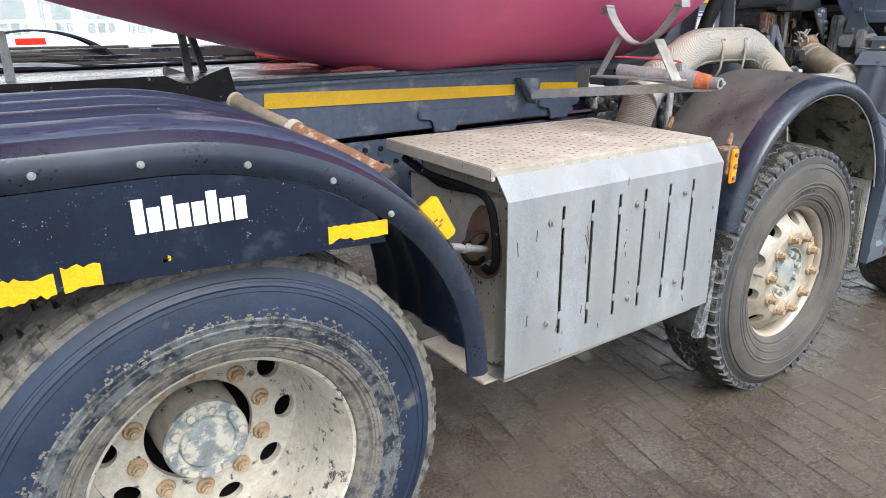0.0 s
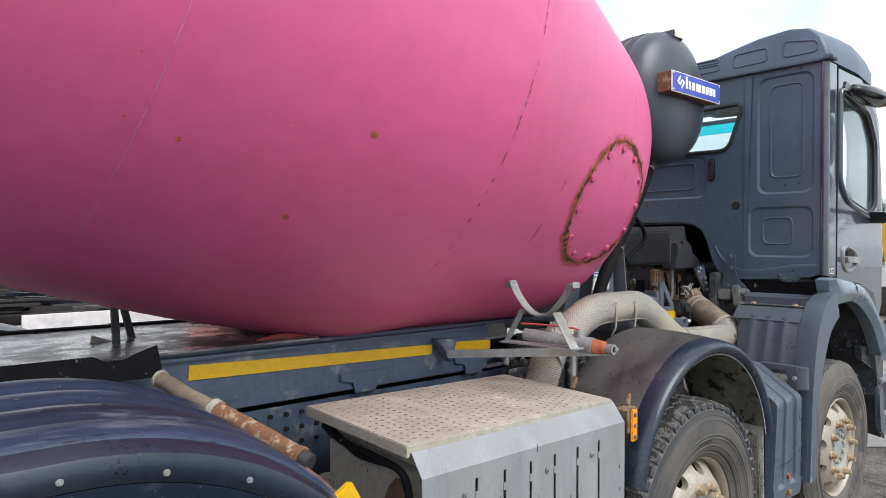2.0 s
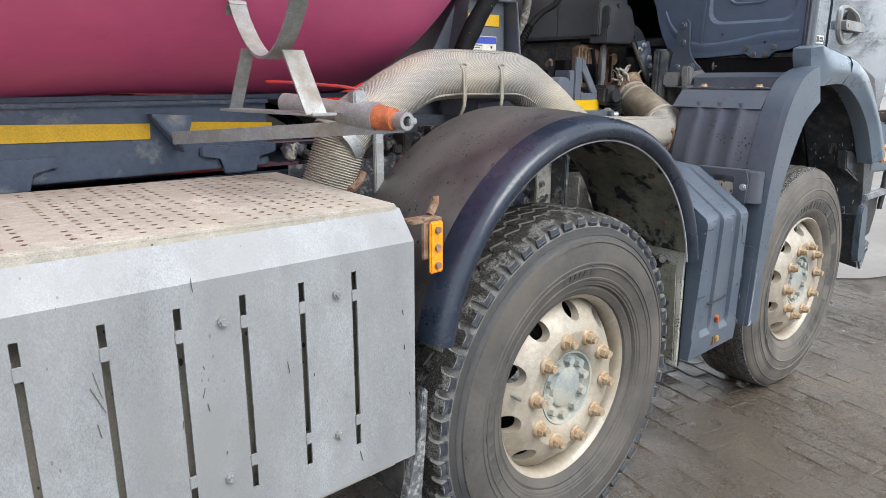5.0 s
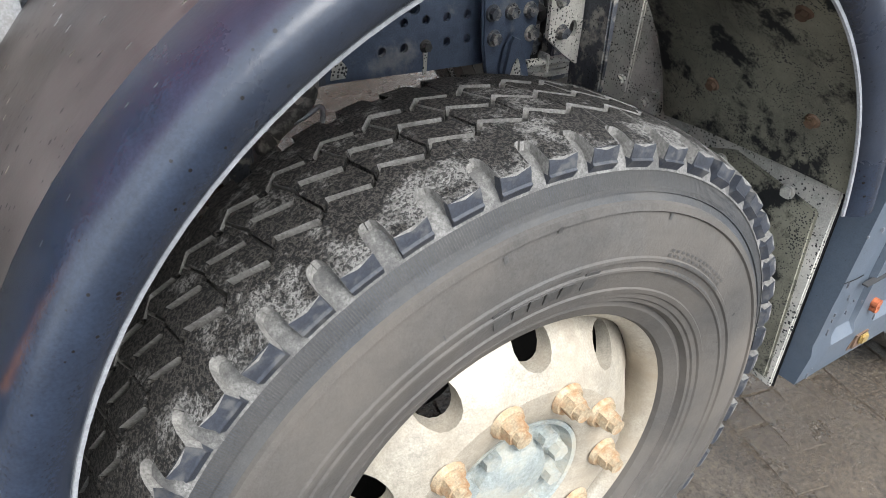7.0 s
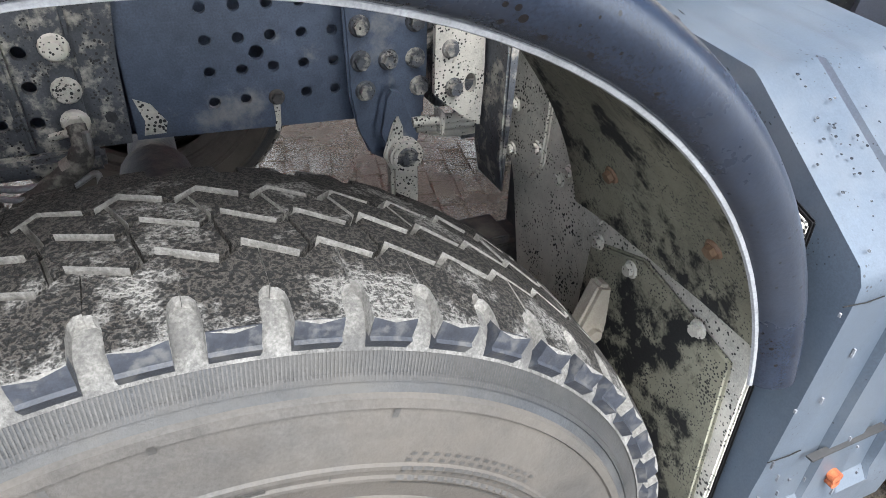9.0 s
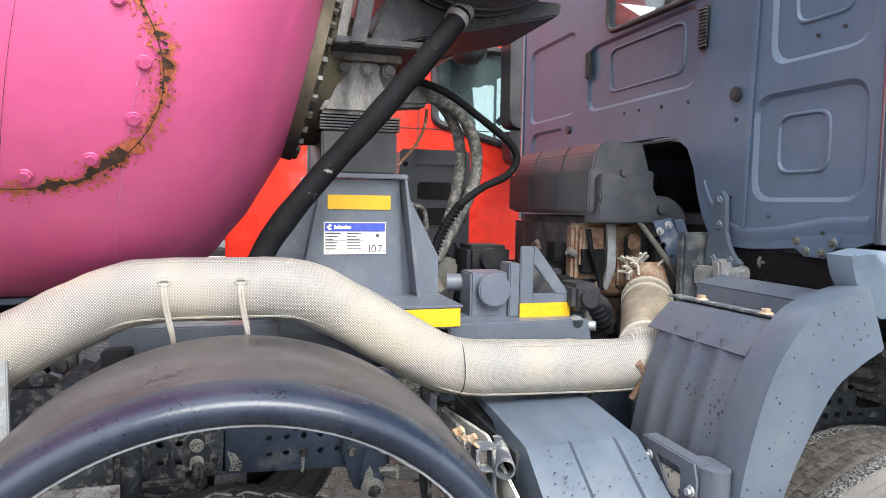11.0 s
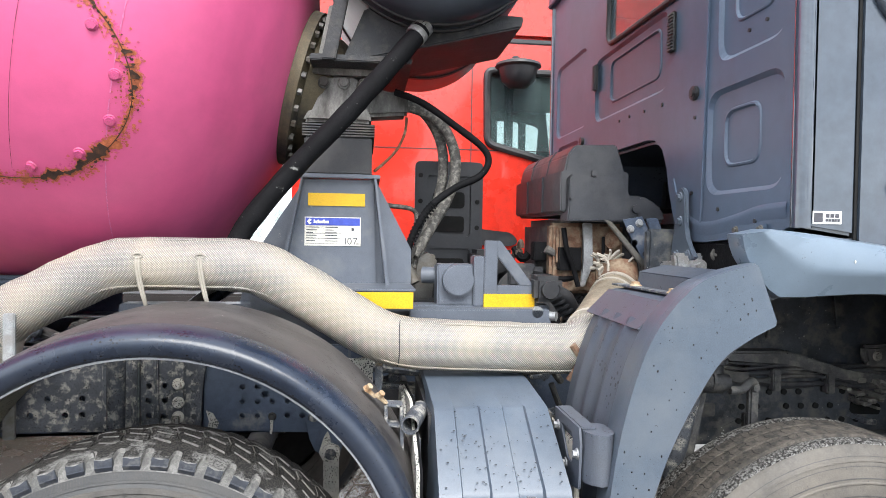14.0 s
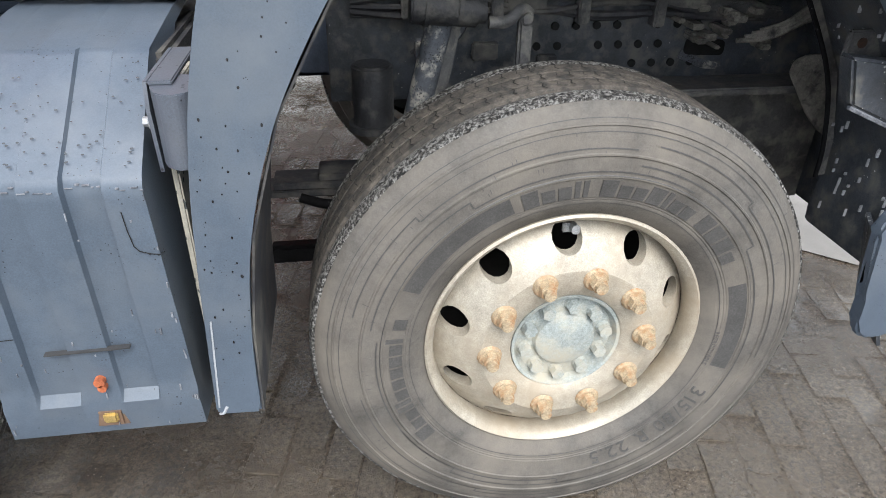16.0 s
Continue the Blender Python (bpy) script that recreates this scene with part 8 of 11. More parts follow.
hose = smooth_path([(0.655, 0.73, 2.27), (0.60, 0.70, 2.19), (0.42, 0.675, 1.97), (0.22, 0.655, 1.745), (0.10, 0.645, 1.595), (0.045, 0.64, 1.50), (0.02, 0.64, 1.40)], 8)
tube(bm, hose, 0.0325, 18, wrinkle=0.003)
bighose = part("water_hose", bm, M["rubber"], truck, "thick black scuffed water hose")
bm = bmesh.new()
for s in (0.012, 0.045):
    p = Vector((0.655, 0.73, 2.27)).lerp(Vector((0.60, 0.70, 2.19)), 0.25 + s * 10)
    d = (Vector((0.60, 0.70, 2.19)) - Vector((0.655, 0.73, 2.27))).normalized()
    tube(bm, [p, p + d * 0.022], 0.0365, 18)
pieces("hose_clip", bm, M["galv"], bighose, "steel hose clips")

# -- ribbed step box between the front wheels --
def rib_face(bm, rows, xs_deep):
    """A ribbed sheet: rows of (y, z, x0, x1); xs_deep: shares of the width with their depth."""
    grid_ = [[bm.verts.new((x0 + (x1 - x0) * u, y + d * k, z)) for u, d in xs_deep] for y, z, x0, x1, k in rows]
    for a, b in zip(grid_, grid_[1:]):
        for i in range(len(xs_deep) - 1):
            bm.faces.new((a[i], a[i + 1], b[i + 1], b[i]))
    return grid_


bm = bmesh.new()
pattern = [(0.0, 0.0), (0.170, 0.0), (0.183, 0.015), (0.388, 0.015), (0.400, 0.003), (0.597, 0.003), (0.609, 0.015), (0.79, 0.015), (0.803, 0.0), (1.0, 0.0)]
rows_ = [(0.62, 1.135, 0.630, 0.928, 1), (0.40, 1.128, 0.630, 0.928, 1), (0.185, 1.104, 0.631, 0.928, 1), (0.172, 1.096, 0.631, 0.928, 1), (-0.022, 0.962, 0.624, 0.932, 1), (-0.032, 0.945, 0.622, 0.932, 1), (-0.033, 0.925, 0.622, 0.932, 1),
         (-0.028, 0.640, 0.604, 0.940, 1), (-0.027, 0.622, 0.603, 0.940, 0.9), (-0.026, 0.560, 0.600, 0.941, 0.8), (-0.025, 0.525, 0.598, 0.942, 0.7), (-0.030, 0.505, 0.597, 0.942, 0.0), (-0.024, 0.430, 0.592, 0.944, 0.0)]
g_ = rib_face(bm, rows_, pattern)
for col in (0, -1):
    edge = [r[col] for r in g_]
    back = [bm.verts.new((v.co.x + (0.006 if col else -0.006), max(v.co.y + 0.20, 0.17), v.co.z)) for v in edge]
    for a, b, c, d in zip(edge, edge[1:], back[1:], back):
        bm.faces.new((a, b, c, d))
stepbox = part("step_box", shell(bm, 0.006), M["panel"], truck, "blue-grey ribbed plastic box with a cracked flank", sharp=30)
bm = bmesh.new()
wet = random.Random(29)
for k in range(100):
    u, v = wet.random(), wet.random() ** 0.7
    x, y, z = 0.635 + 0.29 * u, 0.172 - 0.194 * v, 1.096 - 0.134 * v
    deep_ = float(np.interp(u, [q[0] for q in pattern], [q[1] for q in pattern]))
    sz = wet.uniform(0.0008, 0.0022)
    water_drop(bm, (x, y + deep_ * 0.8 - 0.002, z + 0.0038), (0, -0.57, 0.82), sz * 1.5, sz)
tagged(part("rain_drop", bm, M["drop"], stepbox, "beads of rain water"), kind="stuff")
bm = bmesh.new()
nick = random.Random(53)
for u0, u1, d in ((0.0, 0.165, 0.0), (0.405, 0.59, 0.003), (0.81, 1.0, 0.0), (0.19, 0.38, 0.015), (0.615, 0.785, 0.015)):
    u = u0
    while u < u1 - 0.01:
        w_ = nick.uniform(0.01, 0.05)
        if nick.random() < 0.7:
            xa, xb = 0.622 + 0.31 * u, 0.622 + 0.31 * min(u + w_, u1)
            z = 0.944 + nick.uniform(-0.004, 0.006)
            box(bm, xa, xb, -0.0345 + d, -0.030 + d, z - nick.uniform(0.0006, 0.0022), z, 0.0)
        u += w_ + nick.uniform(0.0, 0.02)
for k in range(40):
    x, z = nick.uniform(0.605, 0.935), nick.uniform(0.44, 0.93)
    if nick.random() < 0.5:
        x = nick.choice((0.604, 0.936)) + nick.uniform(-0.006, 0.006)
    box(bm, x, x + nick.uniform(0.001, 0.003), -0.0352, -0.0325, z, z + nick.uniform(0.002, 0.014), 0.0)
tagged(part("edge_wear", bm, M["edge_wear"], stepbox, "pale worn edges and nicks"), kind="stuff")
bm = bmesh.new()
prism(bm, [(0.700, 0.630), (0.845, 0.634), (0.845, 0.631), (0.70, 0.627)], "y", -0.031, -0.020)
part("slot", bm, M["black_plastic"], stepbox, "shallow slot")
bm = bmesh.new()
box(bm, 0.757, 0.797, -0.032, -0.020, 0.452, 0.486, 0.0)
prism(bm, [(0.757, 0.486), (0.797, 0.486), (0.806, 0.448), (0.748, 0.448)], "y", -0.0275, -0.026)
part("latch_recess", bm, M["brown"], stepbox, "dark latch recess")
bm = bmesh.new()
box(bm, 0.765, 0.792, -0.040, -0.030, 0.462, 0.486, 0.004)
part("latch", bm, M["brass"], stepbox, "brassy yellow latch")
bm = bmesh.new()
cyl(bm, (0.777, -0.020, 0.560), (0.777, -0.036, 0.560), 0.010, seg=10)
cyl(bm, (0.779, -0.020, 0.546), (0.779, -0.036, 0.546), 0.008, seg=10)
pieces("rusty_screw", bm, M["rust"], stepbox, "rusty screw")
bm = bmesh.new()
crack = [(0.892, 0.905), (0.894, 0.870), (0.898, 0.842), (0.905, 0.832), (0.922, 0.826), (0.936, 0.824), (0.944, 0.830)]
tube(bm, [(x, -0.0345, z) for x, z in crack], 0.0009, 5)
tube(bm, [(0.603, -0.034, 0.925), (0.640, -0.034, 0.920), (0.668, -0.034, 0.921)], 0.0008, 5)
tube(bm, [(0.603, -0.030, 0.672), (0.640, -0.030, 0.668), (0.662, -0.030, 0.669)], 0.0008, 5)
pieces("crack", bm, M["hole"], stepbox, "dark cracks in the plastic")
bm = bmesh.new()
box(bm, 0.960, 0.972, 0.04, 0.30, 0.46, 1.05, 0.003)
part("box_carrier", bm, M["tank"], truck, "rusty carrier strip behind the box")
bm = bmesh.new()
box(bm, 0.62, 0.95, 0.20, 0.70, 0.50, 1.09, 0.01)
part("box_inside", bm, M["dark"], truck, "dark body behind the box")

# cage bracket with rusty clips and a tube behind the axle-two guard
bm = bmesh.new()
lathe(bm, [(0.019, 0.0), (0.0235, 0.0), (0.0235, 0.16), (0.019, 0.16), (0.019, 0.0)], 20, pose(0.568, 0.15, 1.070, 0, 0, -14))
for xa, za, xb, zb in ((0.505, 1.118, 0.552, 1.115), (0.508, 1.068, 0.545, 1.064), (0.547, 1.118, 0.551, 0.965), (0.553, 0.970, 0.580, 0.89), (0.507, 1.118, 0.510, 1.064)):
    dx, dz = xb - xa, zb - za
    q = math.hypot(dx, dz)
    nx, nz = -dz / q * 0.0045, dx / q * 0.0045
    prism(bm, [(xa + nx, za + nz), (xb + nx, zb + nz), (xb - nx, zb - nz), (xa - nx, za - nz)], "y", 0.165, 0.205, 0.002)
box(bm, 0.576, 0.598, 0.17, 0.24, 0.90, 1.03, 0.004)
part("guard_bracket", bm, M["under"], truck, "dusty cage bracket with a tube end")
bm = bmesh.new()
for x, z in ((0.492, 1.132), (0.462, 1.150), (0.575, 0.905)):
    prism(bm, [(x - 0.012, z + 0.010), (x - 0.005, z + 0.013), (x + 0.022, z - 0.010), (x + 0.018, z - 0.017)], "y", 0.165, 0.19, 0.002)
    hexnut(bm, (x - 0.002, 0.17, z + 0.008), 0.009, 0.016, (0.5, -0.5, 0.6), 0.2, 0.011)
pieces("guard_clip", bm, M["nut"], truck, "orange rusty clip")
bm = bmesh.new()
prism(bm, [(0.500, 0.70), (0.528, 0.775), (0.552, 0.765), (0.556, 0.68), (0.535, 0.648), (0.495, 0.655)], "y", 0.25, 0.28, 0.006)
hexnut(bm, (0.526, 0.25, 0.685), 0.014, 0.012, washer=0.020)
part("stay_foot", bm, M["treadplate"], truck, "mud-coloured stay foot with a bolt")

# clutter of lines and brackets on the rail between the wheels
def clutter(name, n, lo, hi, seed, mats, label, thick=(0.006, 0.02), parent=truck):
    rnd = random.Random(seed)
    for k, mt in enumerate(mats):
        bm = bmesh.new()
        for i in range(n):
            c = Vector([rnd.uniform(a, b) for a, b in zip(lo, hi)])
            kind = rnd.random()
            if kind < 0.34:
                s = [rnd.uniform(0.015, 0.055) for _ in range(3)]
                box(bm, c.x - s[0], c.x + s[0], c.y - s[1], c.y + s[1], c.z - s[2], c.z + s[2], 0.004)
            elif kind < 0.6:
                hexnut(bm, tuple(c), rnd.uniform(0.01, 0.018), 0.02, (0, -1, 0), rnd.random(), 0.024)
            else:
                e = c + Vector((rnd.uniform(-0.25, 0.25), rnd.uniform(-0.03, 0.03), rnd.uniform(-0.12, 0.12)))
                e = Vector([min(max(v, a), b) for v, a, b in zip(e, lo, hi)])
                tube(bm, smooth_path([c, (c + e) / 2 + Vector((0, -0.01, rnd.uniform(-0.04, 0.04))), e], 5), rnd.uniform(*thick), 8)
        pieces(name, bm, M[mt], parent, label, join=False)


clutter("pipe_fitting", 26, (0.42, 0.66, 0.86), (1.15, 0.78, 1.16), 21, ("under", "dark", "grey_hose"), "grimy lines and fittings on the rail")
clutter("pipe_fitting", 26, (1.30, 0.66, 0.90), (2.35, 0.78, 1.10), 22, ("under", "dark"), "grimy lines and fittings inside the wheel arch", (0.005, 0.014))
clutter("engine_fitting", 34, (1.06, 0.96, 1.02), (1.42, 1.25, 1.50), 23, ("dark", "rubber", "oily"), "oily engine fittings")
clutter("pipe_fitting", 18, (-0.66, 0.67, 1.15), (0.0, 0.76, 1.24), 24, ("under", "dark"), "dark lines above the plate")

clutter("engine_fitting", 5, (1.54, 0.30, 1.42), (1.62, 0.76, 1.52), 29, ("dark", "rubber"), "grimy fittings under the cab floor", (0.006, 0.014))
# added dark plate, stands in for the shade of the gap below the cab
bm = bmesh.new()
box(bm, 1.545, 1.560, 0.09, 0.72, 1.44, 1.535, 0.004)
part("cab_floor_edge", bm, M["rubber"], truck, "added dark plate standing for the shade in the gap below the cab")

# -- front mudguard behind the first axle --
F1_OUT = [(0.978, 0.478), (0.988, 0.668), (1.007, 0.938), (1.043, 1.146), (1.101, 1.317), (1.190, 1.431), (1.272, 1.472), (1.354, 1.494)]
F1_IN = [(1.408, 1.352), (1.330, 1.312), (1.254, 1.249), (1.150, 1.059), (1.088, 0.855), (1.064, 0.662), (1.058, 0.475)]
bm = bmesh.new()
prism(bm, bend(F1_OUT) + bend(F1_IN), "y", -0.062, -0.035, 0.009)
guard1 = part("front_mudguard", bm, M["panel"], truck, "blue-grey curved front mudguard with scraped edge")
bm = bmesh.new()
wet = random.Random(37)
mid_in, mid_out = along(bend(F1_IN[::-1]), 50), along(bend(F1_OUT), 50)
for k in range(70):
    q = wet.randrange(6, 48)
    u = wet.uniform(0.1, 0.9)
    p = mid_out[q].lerp(mid_in[q], u)
    sz = wet.uniform(0.0009, 0.0022)
    water_drop(bm, (p.x, -0.0622, p.y), (0, -1, 0.02), sz, sz * wet.uniform(1.0, 1.8))
tagged(part("rain_drop", bm, M["drop"], guard1, "beads of rain water"), kind="stuff")
bm = bmesh.new()
out_c = [Vector((x, 0, z)) for x, z in F1_OUT]
out_c = smooth_path(out_c, 4)
cur = []
for i, p in enumerate(out_c):
    d = (out_c[min(i + 1, len(out_c) - 1)] - out_c[max(i - 1, 0)]).normalized()
    cur.append((p.x, p.z, -d.z, d.x))
sweep(bm, [c for c in cur if c[1] > 0.80], [(0.0, -0.045), (-0.002, 0.0), (-0.010, 0.045), (-0.030, 0.050)])
part("guard_rim", shell(bm, 0.005), M["panel"], guard1, "rounded outer rim of the mudguard")
bm = bmesh.new()
sec = [(-0.014, 0.046)]
for y in (0.10, 0.19, 0.28):
    sec += [(-0.014, y), (-0.009, y + 0.014), (-0.006, y + 0.028), (-0.009, y + 0.042), (-0.014, y + 0.056)]
sec += [(-0.014, 0.38), (-0.03, 0.40)]
sweep(bm, [c for c in cur if 0.80 < c[1] < 1.36], sec)
part("ribbed_back", shell(bm, 0.005), M["paint"], guard1, "softly ribbed rear flank of the mudguard")
bm = bmesh.new()
sweep(bm, [c for c in cur if c[0] > 1.262], [(-0.010, 0.044), (-0.026, 0.07), (-0.028, 0.44), (-0.06, 0.455)])
part("guard_roof", shell(bm, 0.005), M["paint"], guard1, "flat top of the mudguard")
bm = bmesh.new()
sweep(bm, [c for c in cur if c[1] <= 0.86], [(0.0, -0.045), (0.0, 0.05), (-0.03, 0.09)])
part("lower_flank", shell(bm, 0.005), M["panel"], guard1, "lower flank of the mudguard")
bm = bmesh.new()
sweep(bm, [(x, z, nx, nz) for (x, z), (nx, nz) in zip(F1_IN, [(0.4, -0.9), (0.5, -0.85), (0.7, -0.7), (0.9, -0.4), (0.97, -0.2), (1, 0), (1, 0)])], [(0.0, -0.05), (0.0, 0.34)])
part("inner_liner", shell(bm, 0.004), M["dark"], guard1, "dark inside of the mudguard")
bm = bmesh.new()
prism(bm, [(1.276, 1.444), (1.270, 1.402), (1.180, 1.392), (1.112, 1.325), (1.124, 1.320), (1.188, 1.382), (1.280, 1.392), (1.288, 1.440)], "y", 0.049, 0.43)
part("guard_pocket", bm, M["paint"], guard1, "stepped pocket on top of the mudguard")
bm = bmesh.new()
prism(bm, [(1.228, 0.05), (1.258, 0.055), (1.245, 0.47), (1.205, 0.47)], "z", 1.402, 1.408, 0.001)
part("guard_stay", bm, M["under"], guard1, "scraped grey stay strip")
bm = bmesh.new()
for y in (0.12, 0.36):
    hexnut(bm, (1.236, y, 1.408), 0.013, 0.012, (0, 0, 1), 0.3, 0.018)
pieces("stay_bolt", bm, M["nut"], guard1, "orange rusty bolt")
bm = bmesh.new()
tube(bm, [(0.984, -0.062, 0.50), (0.992, -0.063, 0.60), (1.0, -0.0635, 0.70)], 0.0018, 5)
tube(bm, [(0.982, -0.060, 0.482), (0.99, -0.063, 0.485), (0.998, -0.062, 0.50)], 0.003, 5)
pieces("scrape", bm, M["lip"], guard1, "pale scraped edge")
bm = bmesh.new()
holed(bm, [(0.203, 1.100), (0.006, 1.100), (-0.006, 1.06), (0.002, 0.955), (0.060, 0.945), (0.203, 1.030)], [rounded([(0.150, 1.075), (0.050, 1.075), (0.050, 1.000), (0.090, 1.000)], 0.015)], "x", 0.955, 0.961)
box(bm, 0.961, 0.998, 0.004, 0.205, 1.094, 1.101, 0.002)
catch = part("box_catch", bm, M["paint"], truck, "slotted slate catch between box and mudguard")
bm = bmesh.new()
prism(bm, rounded([(0.963, 0.0), (0.982, -0.040), (1.012, -0.046), (1.034, -0.020), (1.034, 0.06), (0.963, 0.06)], 0.02), "z", 0.975, 1.094, 0.010)
part("catch_end", bm, M["paint"], catch, "rounded plastic end of the catch")
bm = bmesh.new()
for y, z in ((0.012, 1.036), (0.10, 0.985), (0.17, 1.06)):
    hexnut(bm, (0.955, y, z), 0.009, 0.012, (-1, 0, 0), y * 30, 0.014)
pieces("catch_bolt", bm, M["galv"], catch, "pale bolt", join=False)
bm = bmesh.new()
prism(bm, [(1.40, 1.452), (1.47, 1.455), (1.46, 1.41), (1.40, 1.395)], "y", 0.0, 0.04, 0.004)
part("guard_link", bm, M["paint"], truck, "short link to the cab arch")

# -- cab --
cab = new("cab")
cab.parent = truck
CX, CY0, CY1 = 1.535, 0.050, 2.36
WIN = rounded([(0.563, 2.705), (1.425, 2.685), (1.435, 2.415), (0.668, 2.402)], 0.07)
arch_l = [(0.53, 1.537), (0.655, 1.541), (0.715, 1.565), (0.762, 1.64), (0.793, 1.72), (0.815, 1.80), (0.855, 1.875), (0.925, 1.918), (1.00, 1.928), (1.40, 1.928), (1.50, 1.89), (1.55, 1.80), (1.57, 1.70), (1.62, 1.62), (1.78, 1.575)]
PANELS = [([(0.53, 2.01), (0.13, 2.01), (0.13, 1.685), (0.53, 1.685)], [(0.445, 1.945), (0.25, 1.945), (0.25, 1.765), (0.445, 1.765)]),
          ([(0.475, 2.845), (0.13, 2.845), (0.13, 2.09), (0.475, 2.09)], [(0.40, 2.79), (0.19, 2.79), (0.19, 2.19), (0.40, 2.19)]),
          ([(1.60, 2.385), (0.82, 2.385), (0.82, 2.09), (1.60, 2.09)], [(1.43, 2.345), (0.90, 2.345), (0.90, 2.15), (1.43, 2.15)]),
          ([(2.25, 2.50), (1.72, 2.50), (1.72, 2.10), (2.25, 2.10)], None), ([(2.22, 2.05), (1.82, 2.05), (1.82, 1.80), (2.22, 1.80)], None)]


def inset(ring, d):
    """The same loop drawn in by d towards its middle."""
    cy, cz = sum(p[0] for p in ring) / len(ring), sum(p[1] for p in ring) / len(ring)
    hy, hz = max(abs(p[0] - cy) for p in ring), max(abs(p[1] - cz) for p in ring)
    return [(cy + (p[0] - cy) * (1 - d / hy), cz + (p[1] - cz) * (1 - d / hz)) for p in ring]


bm = bmesh.new()
loops = [rounded(o, 0.07, 5) for o, _ in PANELS]
holed(bm, [(CY0 + 0.10, 1.565)] + arch_l + [(CY1 - 0.10, 1.565), (CY1, 1.60), (CY1, 2.90), (CY0, 2.90), (CY0, 1.60)], [WIN] + loops, "x", CX, CX + 0.03)
part("cab_back", bm, M["cab_paint"], cab, "pressed slate-grey rear wall of the cab")
for ring, (_, inner) in zip(loops, PANELS):
    steps = [(inset(ring, -0.001), 0.0005), (inset(ring, 0.004), 0.004), (inset(ring, 0.013), 0.012)]
    if inner:
        ri = rounded(inner, 0.05, 5)
        steps += [(ri, 0.012), (inset(ri, 0.003), 0.008), (inset(ri, 0.008), 0.007), (inset(ri, 0.013), 0.015)]
    bm = bmesh.new()
    rings_ = [[bm.verts.new((CX + d, y, z)) for y, z in loop] for loop, d in steps]
    for a, b in zip(rings_, rings_[1:]):
        for k in range(len(a)):
            bm.faces.new((a[k], a[(k + 1) % len(a)], b[(k + 1) % len(a)], b[k]))
    bm.faces.new(rings_[-1])
    part("pressing", bm, M["cab_paint"], cab, sharp=9)
bm = bmesh.new()
tube(bm, [(CX - 0.002, y, z) for y, z in [arch_l[0]] + arch_l + [arch_l[-1]]], 0.013, 8)
part("arch_flange", bm, M["cab_paint"], cab, "rolled flange round the engine opening")
bm = bmesh.new()
rows_ = [[bm.verts.new((CX + d, y, z + dz)) for y, z in bend(((0.752, 1.76), (0.712, 1.69), (0.62, 1.618), (0.514, 1.600), (0.36, 1.618), (0.236, 1.640), (0.11, 1.646)), 5)] for d, dz in ((0.0005, 0.004), (-0.004, -0.004), (-0.0045, -0.014), (0.0005, -0.045))]
for a, b in zip(rows_, rows_[1:]):
    for k in range(len(a) - 1):
        bm.faces.new((a[k], a[k + 1], b[k + 1], b[k]))
bmesh.ops.recalc_face_normals(bm, faces=bm.faces)
part("lower_swage", bm, M["cab_paint"], cab, "pressed swage along the lower edge", sharp=60)
bm = bmesh.new()
prism(bm, [(0.50, 2.88), (0.545, 1.60), (0.562, 1.60), (0.556, 2.88)], "x", CX - 0.008, CX, 0.004)
part("back_post", bm, M["cab_paint"], cab, "raised upright in the rear wall")
bm = bmesh.new()
prism(bm, [(0.345, 1.588), (0.190, 1.592), (0.194, 1.562), (0.232, 1.530), (0.302, 1.532), (0.338, 1.556)], "x", CX - 0.012, CX - 0.002, 0.002)
mount = part("mount_plate", bm, M["cab_paint"], cab, "small mounting plate under the rear wall")
bm = bmesh.new()
for y, z in ((0.328, 1.574), (0.293, 1.547), (0.206, 1.576), (0.240, 1.545)):
    hexnut(bm, (CX - 0.012, y, z), 0.009, 0.009, (-1, 0, 0), y * 9, 0.013)
pieces("mount_bolt", bm, M["steel"], mount, "greasy bolt", join=False)
# window, frame, vents, lock, bolts
bm = bmesh.new()
tube(bm, [(CX - 0.002, y, z) for y, z in WIN + [WIN[0]]], 0.013, 8)
part("window_seal", bm, M["black_plastic"], cab, "black rubber window seal")
bm = bmesh.new()
prism(bm, WIN, "x", CX + 0.008, CX + 0.013)
rear_glass = part("rear_window", bm, M["dark_glass"], cab, "dark tinted rear window")
rear_glass.visible_shadow = False
for (y, z, h, w) in ((0.782, 2.282, 0.150, 0.050), (1.585, 2.305, 0.130, 0.045)):
    bm = bmesh.new()
    box(bm, CX - 0.012, CX + 0.002, y - w / 2, y + w / 2, z - h / 2, z + h / 2, 0.010)
    vent = part("vent", bm, M["black_plastic"], cab, "black slatted air vent")
    bm = bmesh.new()
    for i in range(12):
        zz = z - h / 2 + 0.012 + (h - 0.024) * i / 11
        box(bm, CX - 0.018, CX - 0.010, y - w * 0.38, y + w * 0.38, zz - 0.0025, zz + 0.0025, 0.0)
    pieces("vent_slat", bm, M["dark"], vent, "narrow slats")
bm = bmesh.new()
cyl(bm, (CX, 0.608, 2.030), (CX - 0.016, 0.608, 2.030), 0.024, seg=20, r=0.003)
cyl(bm, (CX - 0.016, 0.608, 2.030), (CX - 0.020, 0.608, 2.030), 0.013, seg=14)
cyl(bm, (CX, 1.77, 2.03), (CX - 0.014, 1.77, 2.03), 0.020, seg=16)
pieces("lock", bm, M["black_plastic"], cab, "round black lock")
bm = bmesh.new()
